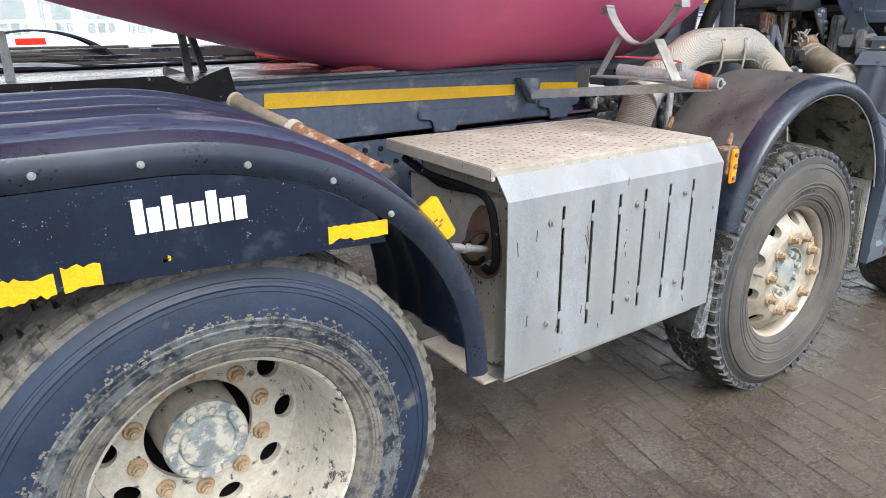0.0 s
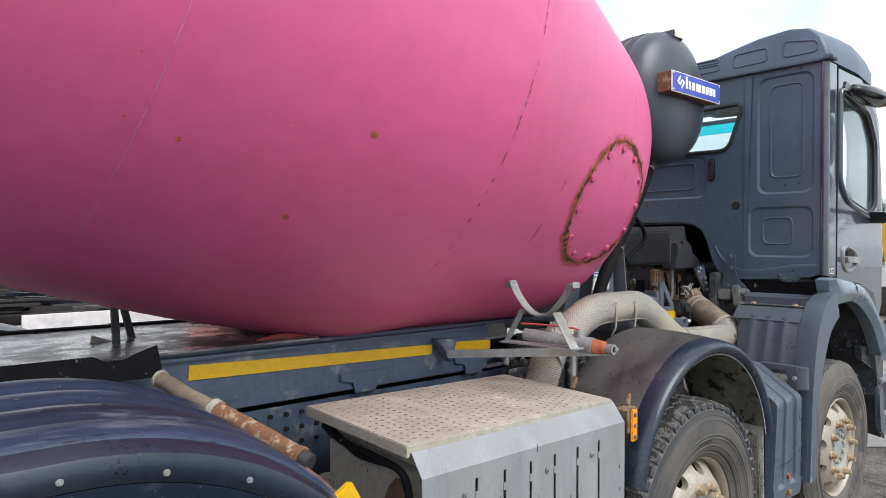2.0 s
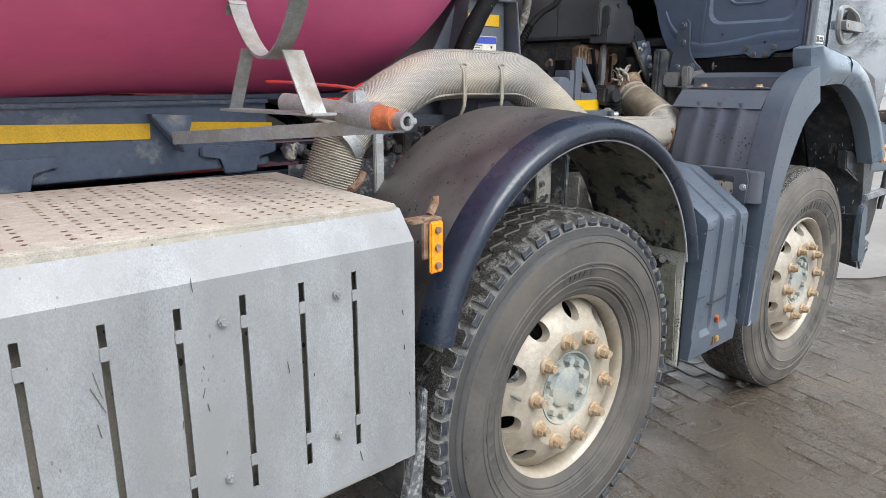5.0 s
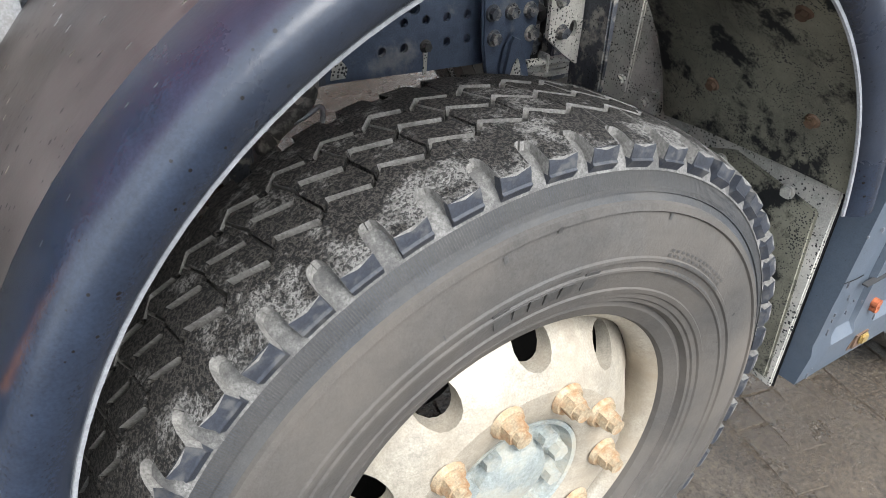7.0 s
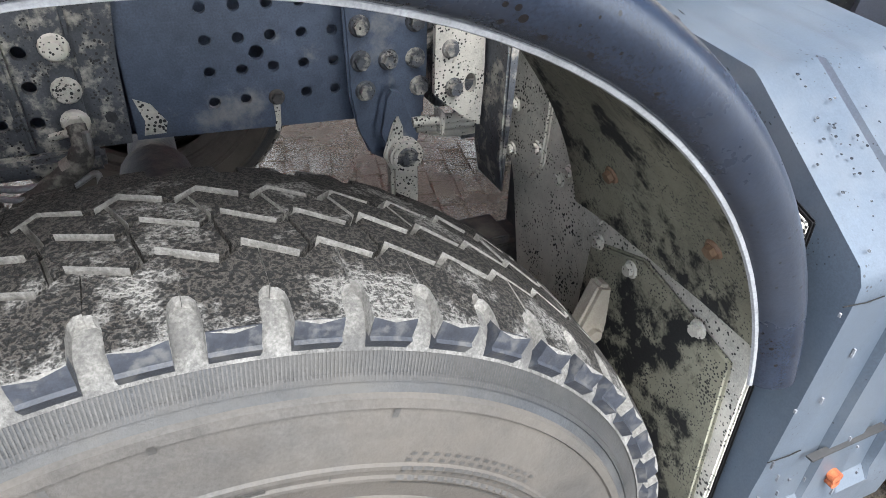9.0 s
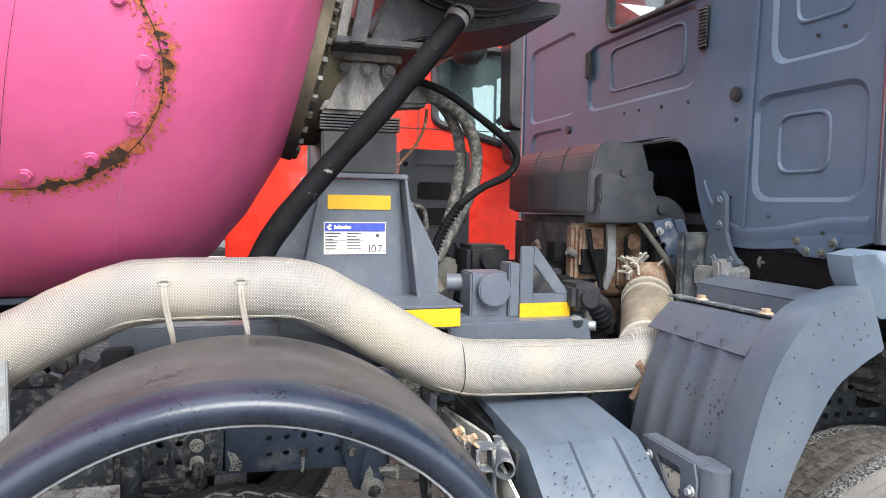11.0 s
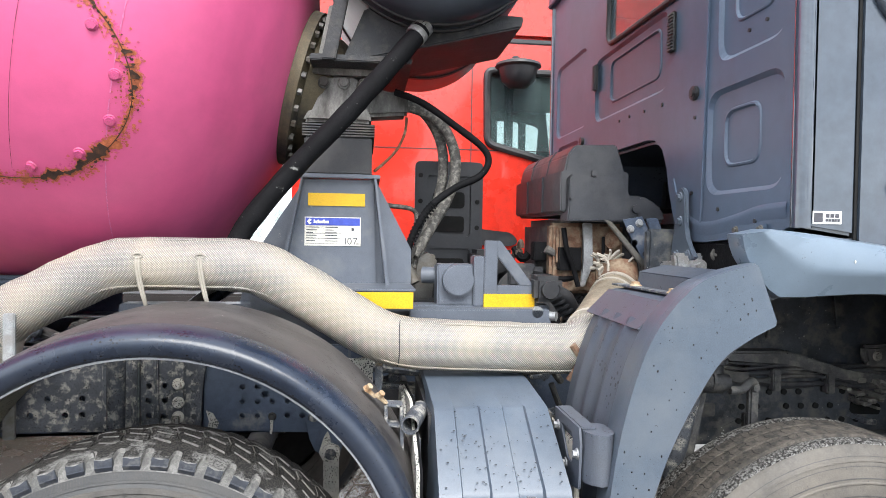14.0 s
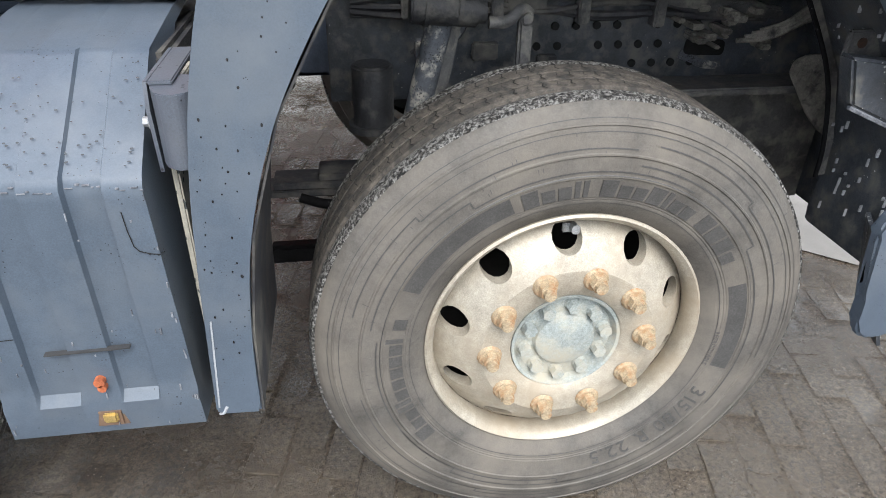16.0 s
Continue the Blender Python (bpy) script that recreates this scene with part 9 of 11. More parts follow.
for y, z in ((0.30, 2.145), (0.215, 2.15), (0.30, 2.875), (0.21, 2.865), (0.61, 1.95), (0.86, 2.04), (1.02, 2.045), (1.17, 2.05), (1.28, 2.05), (0.45, 1.64), (0.62, 1.70), (0.25, 1.60)):
    cyl(bm, (CX, y, z), (CX - 0.005, y, z), 0.0062, seg=10)
pieces("plug", bm, M["black_plastic"], cab, "small plugs and bolt heads")
# roof
bm = bmesh.new()
side_r = [(CY0 - 0.004, 2.885), (CY0 - 0.002, 2.95), (CY0 + 0.035, 3.045), (CY0 + 0.11, 3.105), (0.27, 3.125), (0.45, 3.11), (0.62, 3.075), (0.74, 3.045)]
mir = [(2.41 - y, z) for y, z in side_r[::-1]]
prof = side_r + [(1.0, 3.035), (1.4, 3.035)] + mir
ring_sets = []
for x, dz, draw in ((CX - 0.030, -0.030, 0.012), (CX - 0.022, -0.010, 0.004), (CX + 0.01, 0.0, 0.0), (CX + 0.5, 0.030, 0.0), (CX + 0.95, 0.02, 0.05), (CX + 1.25, -0.05, 0.14), (CX + 1.40, -0.14, 0.24)):
    ring_sets.append([bm.verts.new((x, y + (draw if y < 1.2 else -draw), z + (dz if z > 2.9 else 0))) for y, z in prof])
for a, b in zip(ring_sets, ring_sets[1:]):
    for i in range(len(prof) - 1):
        bm.faces.new((a[i], a[i + 1], b[i + 1], b[i]))
bm.faces.new(ring_sets[0])
part("roof", bm, M["cab_paint"], cab, "slate-grey cab roof with a rolled rear edge", sharp=50)
for q, r in (([(0.62, 3.025), (0.40, 3.03), (0.40, 2.945), (0.62, 2.94)], 0.03), ([(0.30, 3.045), (0.10, 3.01), (0.10, 2.945), (0.30, 2.945)], 0.03), ([(1.55, 2.985), (0.72, 2.985), (0.72, 2.945), (1.55, 2.945)], 0.015), ([(1.55, 3.022), (0.72, 3.022), (0.72, 3.0), (1.55, 3.0)], 0.02)):
    bm = bmesh.new()
    ring = rounded(q, r, 5)
    tube(bm, [(CX - 0.030, y, z) for y, z in ring + [ring[0]]], 0.006, 8)
    part("pressing", bm, M["cab_paint"], cab)
bm = bmesh.new()
box(bm, CX - 0.034, CX + 0.02, CY0 - 0.006, CY1, 2.885, 2.905, 0.006)
box(bm, CX - 0.05, CX + 0.06, CY0 - 0.035, CY0 + 0.02, 2.885, 2.912, 0.006)
part("roof_seam", bm, M["cab_paint"], cab, "stepped seam under the roof")
# near and far flanks
for far in (False, True):
    fy = (lambda y: 2.41 - y) if far else (lambda y: y)
    a_, b_ = sorted((fy(CY0), fy(CY0 + 0.035)))
    bm = bmesh.new()
    prism(bm, [(CX + 0.001, 1.58), (1.678, 1.56), (1.678, 2.885), (CX + 0.001, 2.885)], "y", a_, b_, 0.008)
    cyl(bm, (CX + 0.012, fy(CY0 + 0.022), 1.58), (CX + 0.012, fy(CY0 + 0.022), 2.885), 0.026, seg=16)
    part("corner_panel", bm, M["cab_gloss"], cab, "gloss grey corner panel")
    DOOR = [(1.688, 1.53), (1.80, 1.545), (1.96, 1.49), (2.12, 1.39), (2.22, 1.26), (2.50, 1.265), (2.555, 1.36), (2.565, 1.95), (2.53, 2.25), (2.47, 2.62), (2.38, 2.74), (2.10, 2.86), (1.688, 2.86)]
    DWIN = rounded([(1.742, 2.715), (1.742, 2.17), (1.86, 2.065), (2.27, 1.985), (2.375, 2.03), (2.362, 2.46), (2.21, 2.64)], 0.06)
    bm = bmesh.new()
    holed(bm, DOOR, [DWIN], "y", fy(CY0 - 0.004), fy(CY0 + 0.03))
    door = part("cab_door", bm, M["cab_gloss"], cab, "gloss grey cab door reflecting the yard")
    bm = bmesh.new()
    tube(bm, [(x, fy(CY0 - 0.004), z) for x, z in DWIN + [DWIN[0]]], 0.010, 8)
    part("window_seal", bm, M["black_plastic"], door, "black window seal")
    mx, mz = 2.06, 2.35
    out_ = [(mx + (x - mx) * 1.09, fy(CY0 - 0.007), mz + (z - mz) * 1.075) for x, z in DWIN]
    bm = bmesh.new()
    tube(bm, out_ + [out_[0]], 0.017, 10)
    part("window_frame", bm, M["cab_gloss"], door, "raised gloss grey window frame")
    bm = bmesh.new()
    prism(bm, [(2.385, 2.02), (2.50, 2.00), (2.495, 2.25), (2.455, 2.50), (2.38, 2.66), (2.22, 2.74), (1.80, 2.80), (1.77, 2.755), (2.20, 2.665), (2.352, 2.50), (2.378, 2.30)], "y", *sorted((fy(CY0 - 0.012), fy(CY0 - 0.004))), 0.003)
    part("window_border", bm, M["black_gloss"], door, "black border along the window's front and top")
    bm = bmesh.new()
    a2, b2 = sorted((fy(CY0 + 0.01), fy(CY0 + 0.015)))
    prism(bm, DWIN, "y", a2, b2)
    gl = part("door_window", bm, M["glass"], door, "pale clear door window")
    gl.visible_shadow = False
    if not far:
        grip = rounded([(1.762, 1.755), (1.772, 1.64), (1.83, 1.592), (1.93, 1.592), (2.03, 1.64), (2.045, 1.69), (1.99, 1.735), (1.85, 1.765)], 0.035)
        bm = bmesh.new()
        rows_ = [[bm.verts.new((1.90 + (x - 1.90) * k, CY0 - d, 1.675 + (z - 1.675) * k)) for x, z in grip] for k, d in ((1.0, 0.004), (0.97, 0.014), (0.86, 0.016), (0.80, 0.010), (0.70, -0.004))]
        for a, b in zip(rows_, rows_[1:]):
            for k in range(len(a)):
                bm.faces.new((a[k], a[(k + 1) % len(a)], b[(k + 1) % len(a)], b[k]))
        bm.faces.new(rows_[-1])
        bowl = part("handle_bowl", bm, M["galv"], door, "worn pale oval door handle bowl")
        # black patch painted where the hollow behind the handle lies in shade
        bm = bmesh.new()
        prism(bm, rounded([(1.855, 1.735), (1.835, 1.70), (1.90, 1.693), (1.985, 1.685), (1.965, 1.715), (1.90, 1.738)], 0.02), "y", CY0 - 0.012, CY0 - 0.002)
        part("handle_hollow", bm, M["hole"], bowl, "black patch for the shaded hollow behind the handle")
        bm = bmesh.new()
        prism(bm, rounded([(1.775, 1.695), (1.79, 1.655), (2.02, 1.65), (2.035, 1.675), (1.99, 1.69)], 0.012), "y", CY0 - 0.036, CY0 - 0.012, 0.005)
        cyl(bm, (1.815, CY0 - 0.034, 1.675), (1.815, CY0 - 0.039, 1.675), 0.010, seg=14)
        part("door_handle", bm, M["galv"], bowl, "scuffed silver door handle")
    bm = bmesh.new()
    corner = [(2.572, 0.056), (2.62, 0.072), (2.80, 0.150), (2.96, 0.250), (3.05, 0.36), (3.00, 0.38), (2.92, 0.30), (2.77, 0.205), (2.60, 0.13), (2.572, 0.10)]
    rows_ = [[bm.verts.new((x - lean, fy(y + drawn), z)) for x, y in corner] for z, lean, drawn in ((1.16, 0.03, 0.0), (1.40, 0.0, 0.0), (2.0, 0.01, 0.0), (2.45, 0.075, 0.0), (2.70, 0.15, 0.01), (2.87, 0.22, 0.03))]
    for a, b in zip(rows_, rows_[1:]):
        for k in range(len(a)):
            bm.faces.new((a[k], a[(k + 1) % len(a)], b[(k + 1) % len(a)], b[k]))
    bm.faces.new(rows_[0])
    bm.faces.new(rows_[-1])
    bmesh.ops.recalc_face_normals(bm, faces=bm.faces)
    part("front_pillar", bm, M["cab_paint"], cab, "front pillar curving inwards")
bm = bmesh.new()
box(bm, 1.679, 1.687, CY0 + 0.004, CY0 + 0.02, 1.54, 2.86, 0.0)
part("door_gap", bm, M["hole"], cab, "dark gap beside the door")
bm = bmesh.new()
holed(bm, [(0.37, 1.15), (2.04, 1.15), (2.04, 2.90), (0.37, 2.90)], [rounded([(0.42, 2.87), (1.99, 2.87), (1.99, 1.95), (0.42, 1.95)], 0.06)], "x", 3.00, 3.06)
part("cab_front", bm, M["cab_paint"], cab, "front wall of the cab")
bm = bmesh.new()
box(bm, 3.02, 3.028, 0.40, 2.01, 1.93, 2.89, 0.0)
ws = part("windscreen", bm, M["glass"], cab, "clear windscreen")
ws.visible_shadow = False
bm = bmesh.new()
box(bm, 3.008, 3.012, 0.40, 2.01, 2.775, 2.885, 0.0)
band = part("sun_band", bm, M["cyan"], cab, "turquoise sun band along the windscreen top")
band.visible_shadow = False
bm = bmesh.new()
box(bm, CX + 0.04, 2.62, 0.10, 2.31, 1.60, 1.64, 0.0)
box(bm, 2.62, 2.98, 0.36, 2.05, 1.64, 1.98, 0.03)
box(bm, CX + 0.04, 2.50, 0.10, 2.31, 2.84, 2.88, 0.0)
for y in (0.55, 1.75):
    box(bm, 1.80, 2.30, y - 0.26, y + 0.26, 1.64, 1.86, 0.05)
    box(bm, 1.72, 1.86, y - 0.24, y + 0.24, 1.86, 2.40, 0.05)
    box(bm, 1.72, 1.82, y - 0.12, y + 0.12, 2.42, 2.60, 0.04)
part("cab_inside", bm, M["black_plastic"], cab, "dark seats and dashboard")
# sticker on the corner
bm = bmesh.new()
box(bm, 1.562, 1.640, CY0 - 0.003, CY0 - 0.001, 1.590, 1.622, 0.0)
stick = part("dealer_sticker", bm, M["white"], cab, "small white sticker with a black emblem")
bm = bmesh.new()
box(bm, 1.565, 1.588, CY0 - 0.0045, CY0 - 0.003, 1.594, 1.618, 0.0)
for i in range(3):
    box(bm, 1.596 + i * 0.013, 1.606 + i * 0.013, CY0 - 0.0045, CY0 - 0.003, 1.606, 1.616, 0.0)
for i in range(5):
    box(bm, 1.596 + i * 0.008, 1.602 + i * 0.008, CY0 - 0.0045, CY0 - 0.003, 1.596, 1.603, 0.0)
pieces("sticker_mark", bm, M["ink"], stick, "black emblem and bars")
# wheel arch lip of the cab
LOW = [(1.330, 1.560), (1.345, 1.500), (1.400, 1.425), (1.450, 1.408), (1.720, 1.417), (1.900, 1.364), (2.056, 1.279), (2.178, 1.175), (2.30, 1.02)]
UP = [(2.42, 1.06), (2.30, 1.20), (2.139, 1.341), (1.990, 1.458), (1.846, 1.516), (1.700, 1.540), (1.50, 1.566), (1.40, 1.574)]
bm = bmesh.new()
lo_, hi_ = along(bend(LOW, 4), 40), along(bend(UP[::-1], 4), 40)
rows_ = [[bm.verts.new((a.x + (b.x - a.x) * u, y, a.y + (b.y - a.y) * u)) for a, b in zip(lo_, hi_)] for u, y in ((0.06, 0.046), (0.0, -0.010), (0.03, -0.026), (0.40, -0.050), (0.46, -0.0545), (0.55, -0.056), (0.86, -0.050), (0.96, -0.038), (1.0, -0.015), (1.0, 0.046))]
for a, b in zip(rows_, rows_[1:] + rows_[:1]):
    for k in range(39):
        bm.faces.new((a[k], a[k + 1], b[k + 1], b[k]))
for k in (0, 39):
    bm.faces.new([r[k] for r in rows_])
bmesh.ops.recalc_face_normals(bm, faces=bm.faces)
arch1 = part("cab_arch", bm, M["arch_paint"], cab, "grey wheel-arch moulding, lightened as by sky reflection, with paint chips", sharp=35)
bm = bmesh.new()
prism(bm, [(-0.058, 1.505), (-0.0575, 1.475), (-0.030, 1.421), (-0.022, 1.425), (-0.045, 1.50), (-0.030, 1.537), (-0.042, 1.537)], "x", 1.7165, 1.7205)
part("arch_joint", bm, M["hole"], arch1, "dark joint in the moulding")
bm = bmesh.new()
chip = random.Random(3)
for x, z in ((1.80, 1.49), (1.83, 1.465), (1.93, 1.43), (1.99, 1.40), (2.07, 1.345), (1.60, 1.50), (2.12, 1.28)):
    pts = [(x + chip.uniform(0.0006, 0.0024) * math.cos(t), z + chip.uniform(0.0012, 0.0045) * math.sin(t)) for t in [2 * math.pi * i / 7 for i in range(7)]]
    prism(bm, pts, "y", -0.0565, -0.054)
pieces("paint_chip", bm, M["label"], arch1, "white paint chips")
# mirrors, turned a little outwards
turn_out = Matrix.Translation((2.27, -0.29, 0)) @ Matrix.Rotation(radians(13), 4, "Z") @ Matrix.Translation((-2.27, 0.29, 0))
bm = bmesh.new()
prism(bm, rounded([(-0.178, 2.69), (-0.185, 2.31), (-0.40, 2.31), (-0.415, 2.70), (-0.30, 2.735)], 0.06), "x", 2.215, 2.33, 0.03)
prism(bm, rounded([(-0.180, 2.295), (-0.20, 2.08), (-0.39, 2.08), (-0.405, 2.295)], 0.06), "x", 2.22, 2.32, 0.03)
bmesh.ops.transform(bm, matrix=turn_out, verts=bm.verts[:])
tube(bm, smooth_path([(2.28, -0.03, 2.715), (2.34, -0.12, 2.725), (2.27, -0.26, 2.715)], 6), 0.020, 12)
tube(bm, smooth_path([(2.44, 0.02, 1.975), (2.46, -0.08, 1.99), (2.27, -0.26, 2.03)], 6), 0.016, 12)
mirror = part("wing_mirror", bm, M["black_gloss"], cab, "tall black wing mirror on two arms")
bm = bmesh.new()
prism(bm, rounded([(-0.20, 2.665), (-0.205, 2.335), (-0.385, 2.335), (-0.395, 2.675)], 0.045), "x", 2.2105, 2.2150)
prism(bm, rounded([(-0.20, 2.275), (-0.215, 2.105), (-0.375, 2.105), (-0.385, 2.275)], 0.045), "x", 2.2155, 2.2200)
bmesh.ops.transform(bm, matrix=turn_out, verts=bm.verts[:])
pieces("mirror_glass", bm, M["mirror_glass"], mirror, "silvered mirror glass", join=False)
bm = bmesh.new()
bmesh.ops.create_icosphere(bm, subdivisions=4, radius=1.0, matrix=pose(2.02, -0.035, 2.722) @ Matrix.Diagonal((0.315, 0.075, 0.058, 1)))
tube(bm, smooth_path([(1.95, 0.04, 2.78), (2.02, 0.0, 2.785), (2.10, -0.03, 2.76)], 5), 0.022, 10)
part("kerb_mirror", bm, M["black_gloss"], cab, "glossy rounded kerb mirror hood over the door")
bm = bmesh.new()
prism(bm, bend([(2.25, 1.988), (2.40, 1.984), (2.515, 1.98), (2.49, 1.945), (2.37, 1.915), (2.29, 1.94)], 4), "y", -0.055, CY0 - 0.006, 0.012)
part("mirror_foot", bm, M["black_plastic"], cab, "black boat-shaped foot of the mirror arm")

# cab tilt gear: hinge arm, latch
bm = bmesh.new()
prism(bm, bend([(0.600, 1.690), (0.612, 1.712), (0.632, 1.719), (0.652, 1.712), (0.664, 1.690), (0.664, 1.61), (0.684, 1.53), (0.682, 1.468), (0.60, 1.470), (0.528, 1.486), (0.575, 1.53), (0.602, 1.60)], 3), "x", 1.500, 1.516, 0.005)
tilt = part("tilt_arm", bm, M["panel"], truck, "slate cab tilt arm")
bm = bmesh.new()
for y, z in ((0.633, 1.686), (0.630, 1.606), (0.650, 1.492), (0.572, 1.494)):
    hexnut(bm, (1.500, y, z), 0.012, 0.012, (-1, 0, 0), z * 7, 0.018)
pieces("arm_bolt", bm, M["panel"], tilt, "painted bolt", join=False)
bm = bmesh.new()
prism(bm, [(1.45, 1.50), (1.58, 1.50), (1.60, 1.44), (1.52, 1.33), (1.47, 1.36)], "y", 0.56, 0.60, 0.008)
cyl(bm, (1.52, 0.53, 1.455), (1.52, 0.62, 1.455), 0.028, seg=18)
hexnut(bm, (1.52, 0.53, 1.455), 0.018, 0.014)
box(bm, 1.46, 1.72, 0.62, 0.70, 1.40, 1.47, 0.01)
part("cab_latch", bm, M["galv"], truck, "pale dusty cab latch")
bm = bmesh.new()
prism(bm, [(1.290, 1.612), (1.318, 1.604), (1.538, 1.362), (1.512, 1.352)], "y", 0.775, 0.787, 0.003)
part("support_strut", bm, M["steel"], truck, "scraped flat metal strut")
bm = bmesh.new()
punched(bm, [(1.368, 1.612), (1.440, 1.625), (1.562, 1.392), (1.500, 1.360)], [disc_loop(1.414, 1.529, 0.012), disc_loop(1.452, 1.490, 0.008), disc_loop(1.470, 1.440, 0.011)], 0.80, 0.808)
brace = part("punched_brace", bm, M["rail"], truck, "punched slate brace under the intake")
bm = bmesh.new()
prism(bm, [(1.462, 1.618), (1.505, 1.622), (1.598, 1.40), (1.560, 1.385)], "y", 0.815, 0.825, 0.003)
part("brace_flange", bm, M["rail"], brace, "second flange of the brace")
bm = bmesh.new()
for x, z in ((1.397, 1.578), (1.485, 1.540), (1.500, 1.500), (1.515, 1.455), (1.543, 1.414), (1.430, 1.600)):
    hexnut(bm, (x, 0.80, z), 0.010, 0.012, turn=x * 40, washer=0.015)
pieces("brace_bolt", bm, M["galv"], brace, "pale bolt", join=False)
# air intake housing behind the cab
bm = bmesh.new()
prism(bm, [(1.176, 1.79), (1.188, 1.850), (1.215, 1.887), (1.375, 1.892), (1.41, 1.78), (1.41, 1.63), (1.176, 1.63)], "y", 0.890, 1.60, 0.006)
airbox = part("air_intake", bm, M["intake"], truck, "black plastic air intake housing", sharp=16)
bm = bmesh.new()
box(bm, 1.160, 1.42, 0.880, 1.61, 1.640, 1.790, 0.005)
part("intake_band", bm, M["intake"], airbox, "stepped band of the housing", sharp=16)
bm = bmesh.new()
for y in (1.13, 1.38):
    box(bm, 1.156, 1.162, y, y + 0.005, 1.645, 1.785, 0.001)
    prism(bm, [(1.173, 1.792), (1.184, 1.852), (1.212, 1.891), (1.218, 1.886), (1.190, 1.848), (1.180, 1.792)], "y", y, y + 0.005, 0.001)
pieces("intake_rib", bm, M["intake"], airbox, "moulded joint on the housing")
bm = bmesh.new()
prism(bm, [(1.190, 1.775), (1.385, 1.768), (1.392, 1.72), (1.412, 1.71), (1.418, 1.605), (1.178, 1.605)], "y", 0.848, 0.945, 0.005)
box(bm, 1.182, 1.198, 0.836, 0.90, 1.685, 1.765, 0.004)
box(bm, 1.265, 1.285, 0.84, 0.86, 1.768, 1.790, 0.003)
part("intake_cover", bm, M["intake"], airbox, "clipped cover on the housing", sharp=16)
bm = bmesh.new()
prism(bm, [(1.40, 1.70), (1.47, 1.705), (1.53, 1.675), (1.565, 1.63), (1.565, 1.605), (1.40, 1.605)], "y", 0.87, 0.99, 0.012)
cyl(bm, (1.445, 0.868, 1.655), (1.445, 0.860, 1.655), 0.016, seg=14)
part("intake_duct", bm, M["intake"], airbox, "side duct", sharp=16)
# rounded tunnel over the engine, seen through the arch in the rear wall
bm = bmesh.new()
tun = [(y + (1.20 - y) * 0.02, z - 0.004) for y, z in arch_l[2:-2]]
rows_ = [[bm.verts.new((x, y + (1.20 - y) * k, z - 0.02 * k)) for y, z in tun] for x, k in ((CX + 0.03, 0.0), (CX + 0.30, 0.03), (CX + 0.62, 0.08), (CX + 1.2, 0.10))]
for a, b in zip(rows_, rows_[1:]):
    for k in range(len(tun) - 1):
        bm.faces.new((a[k], a[k + 1], b[k + 1], b[k]))
bm.faces.new(rows_[-1])
part("engine_tunnel", shell(bm, 0.01), M["paint"], cab, "grey rounded tunnel over the engine")
bm = bmesh.new()
box(bm, CX + 0.06, 2.58, 0.09, 2.32, 1.572, 1.598, 0.004)
part("cab_floor", bm, M["black_plastic"], cab, "dark underside of the cab floor")
# engine mass behind
bm = bmesh.new()
box(bm, 1.22, 1.52, 1.02, 1.70, 0.95, 1.62, 0.03)
box(bm, 1.52, 2.9, 0.95, 1.50, 0.85, 1.60, 0.05)
cyl(bm, (1.12, 1.0, 1.30), (1.12, 1.35, 1.30), 0.10, seg=20)
part("engine", bm, M["dark"], truck, "dark oily engine behind the frame")
bm = bmesh.new()
box(bm, 1.15, 1.44, 0.97, 1.03, 1.33, 1.60, 0.012)
box(bm, 1.17, 1.27, 0.945, 1.0, 1.44, 1.585, 0.01)
box(bm, 1.33, 1.42, 0.95, 1.0, 1.36, 1.48, 0.01)
cyl(bm, (1.38, 0.96, 1.535), (1.38, 0.935, 1.535), 0.030, seg=16)
part("engine_cover", bm, M["rust_elbow"], truck, "rusty brown engine cover")
bm = bmesh.new()
prism(bm, [(1.262, 1.60), (1.300, 1.60), (1.305, 1.44), (1.275, 1.36), (1.255, 1.36), (1.272, 1.45)], "y", 0.925, 0.94, 0.004)
part("engine_bracket", bm, M["galv"], truck, "pale dusty engine bracket")
bm = bmesh.new()
cyl(bm, (1.345, 0.93, 1.55), (1.345, 0.93, 1.42), 0.007, seg=8)
tube(bm, smooth_path([(1.19, 0.93, 1.58), (1.20, 0.92, 1.50), (1.23, 0.93, 1.43), (1.25, 0.93, 1.36)], 5), 0.010, 8)
pieces("engine_line", bm, M["rubber"], truck, "thin engine lines", join=False)
bm = bmesh.new()
box(bm, 1.03, 1.13, 0.72, 0.86, 1.32, 1.41, 0.015)
cyl(bm, (1.08, 0.72, 1.365), (1.08, 0.70, 1.365), 0.03, seg=16)
tube(bm, smooth_path([(1.10, 0.72, 1.36), (1.15, 0.74, 1.33), (1.18, 0.78, 1.27), (1.16, 0.82, 1.20)], 6), 0.026, 12)
for i in range(6):
    p = Vector((1.10 + 0.016 * i, 0.725 + 0.01 * i, 1.355 - 0.018 * i))
    tube(bm, [p, p + Vector((0.006, 0.003, -0.006))], 0.032, 12)
pieces("pump", bm, M["black_plastic"], truck, "black pump with a ribbed hose", join=False)
bm = bmesh.new()
cyl(bm, (1.045, 0.74, 1.275), (1.10, 0.70, 1.275), 0.016, seg=10)
cyl(bm, (1.035, 0.72, 1.29), (1.035, 0.70, 1.29), 0.02, seg=10)
part("fitting", bm, M["galv"], truck, "pale fitting")

# inside of the first wheel arch, steps and bumper
bm = bmesh.new()
box(bm, 1.42, 2.62, 0.70, 0.74, 1.02, 1.58, 0.01)
box(bm, 1.575, 2.20, 0.05, 0.70, 1.485, 1.555, 0.01)
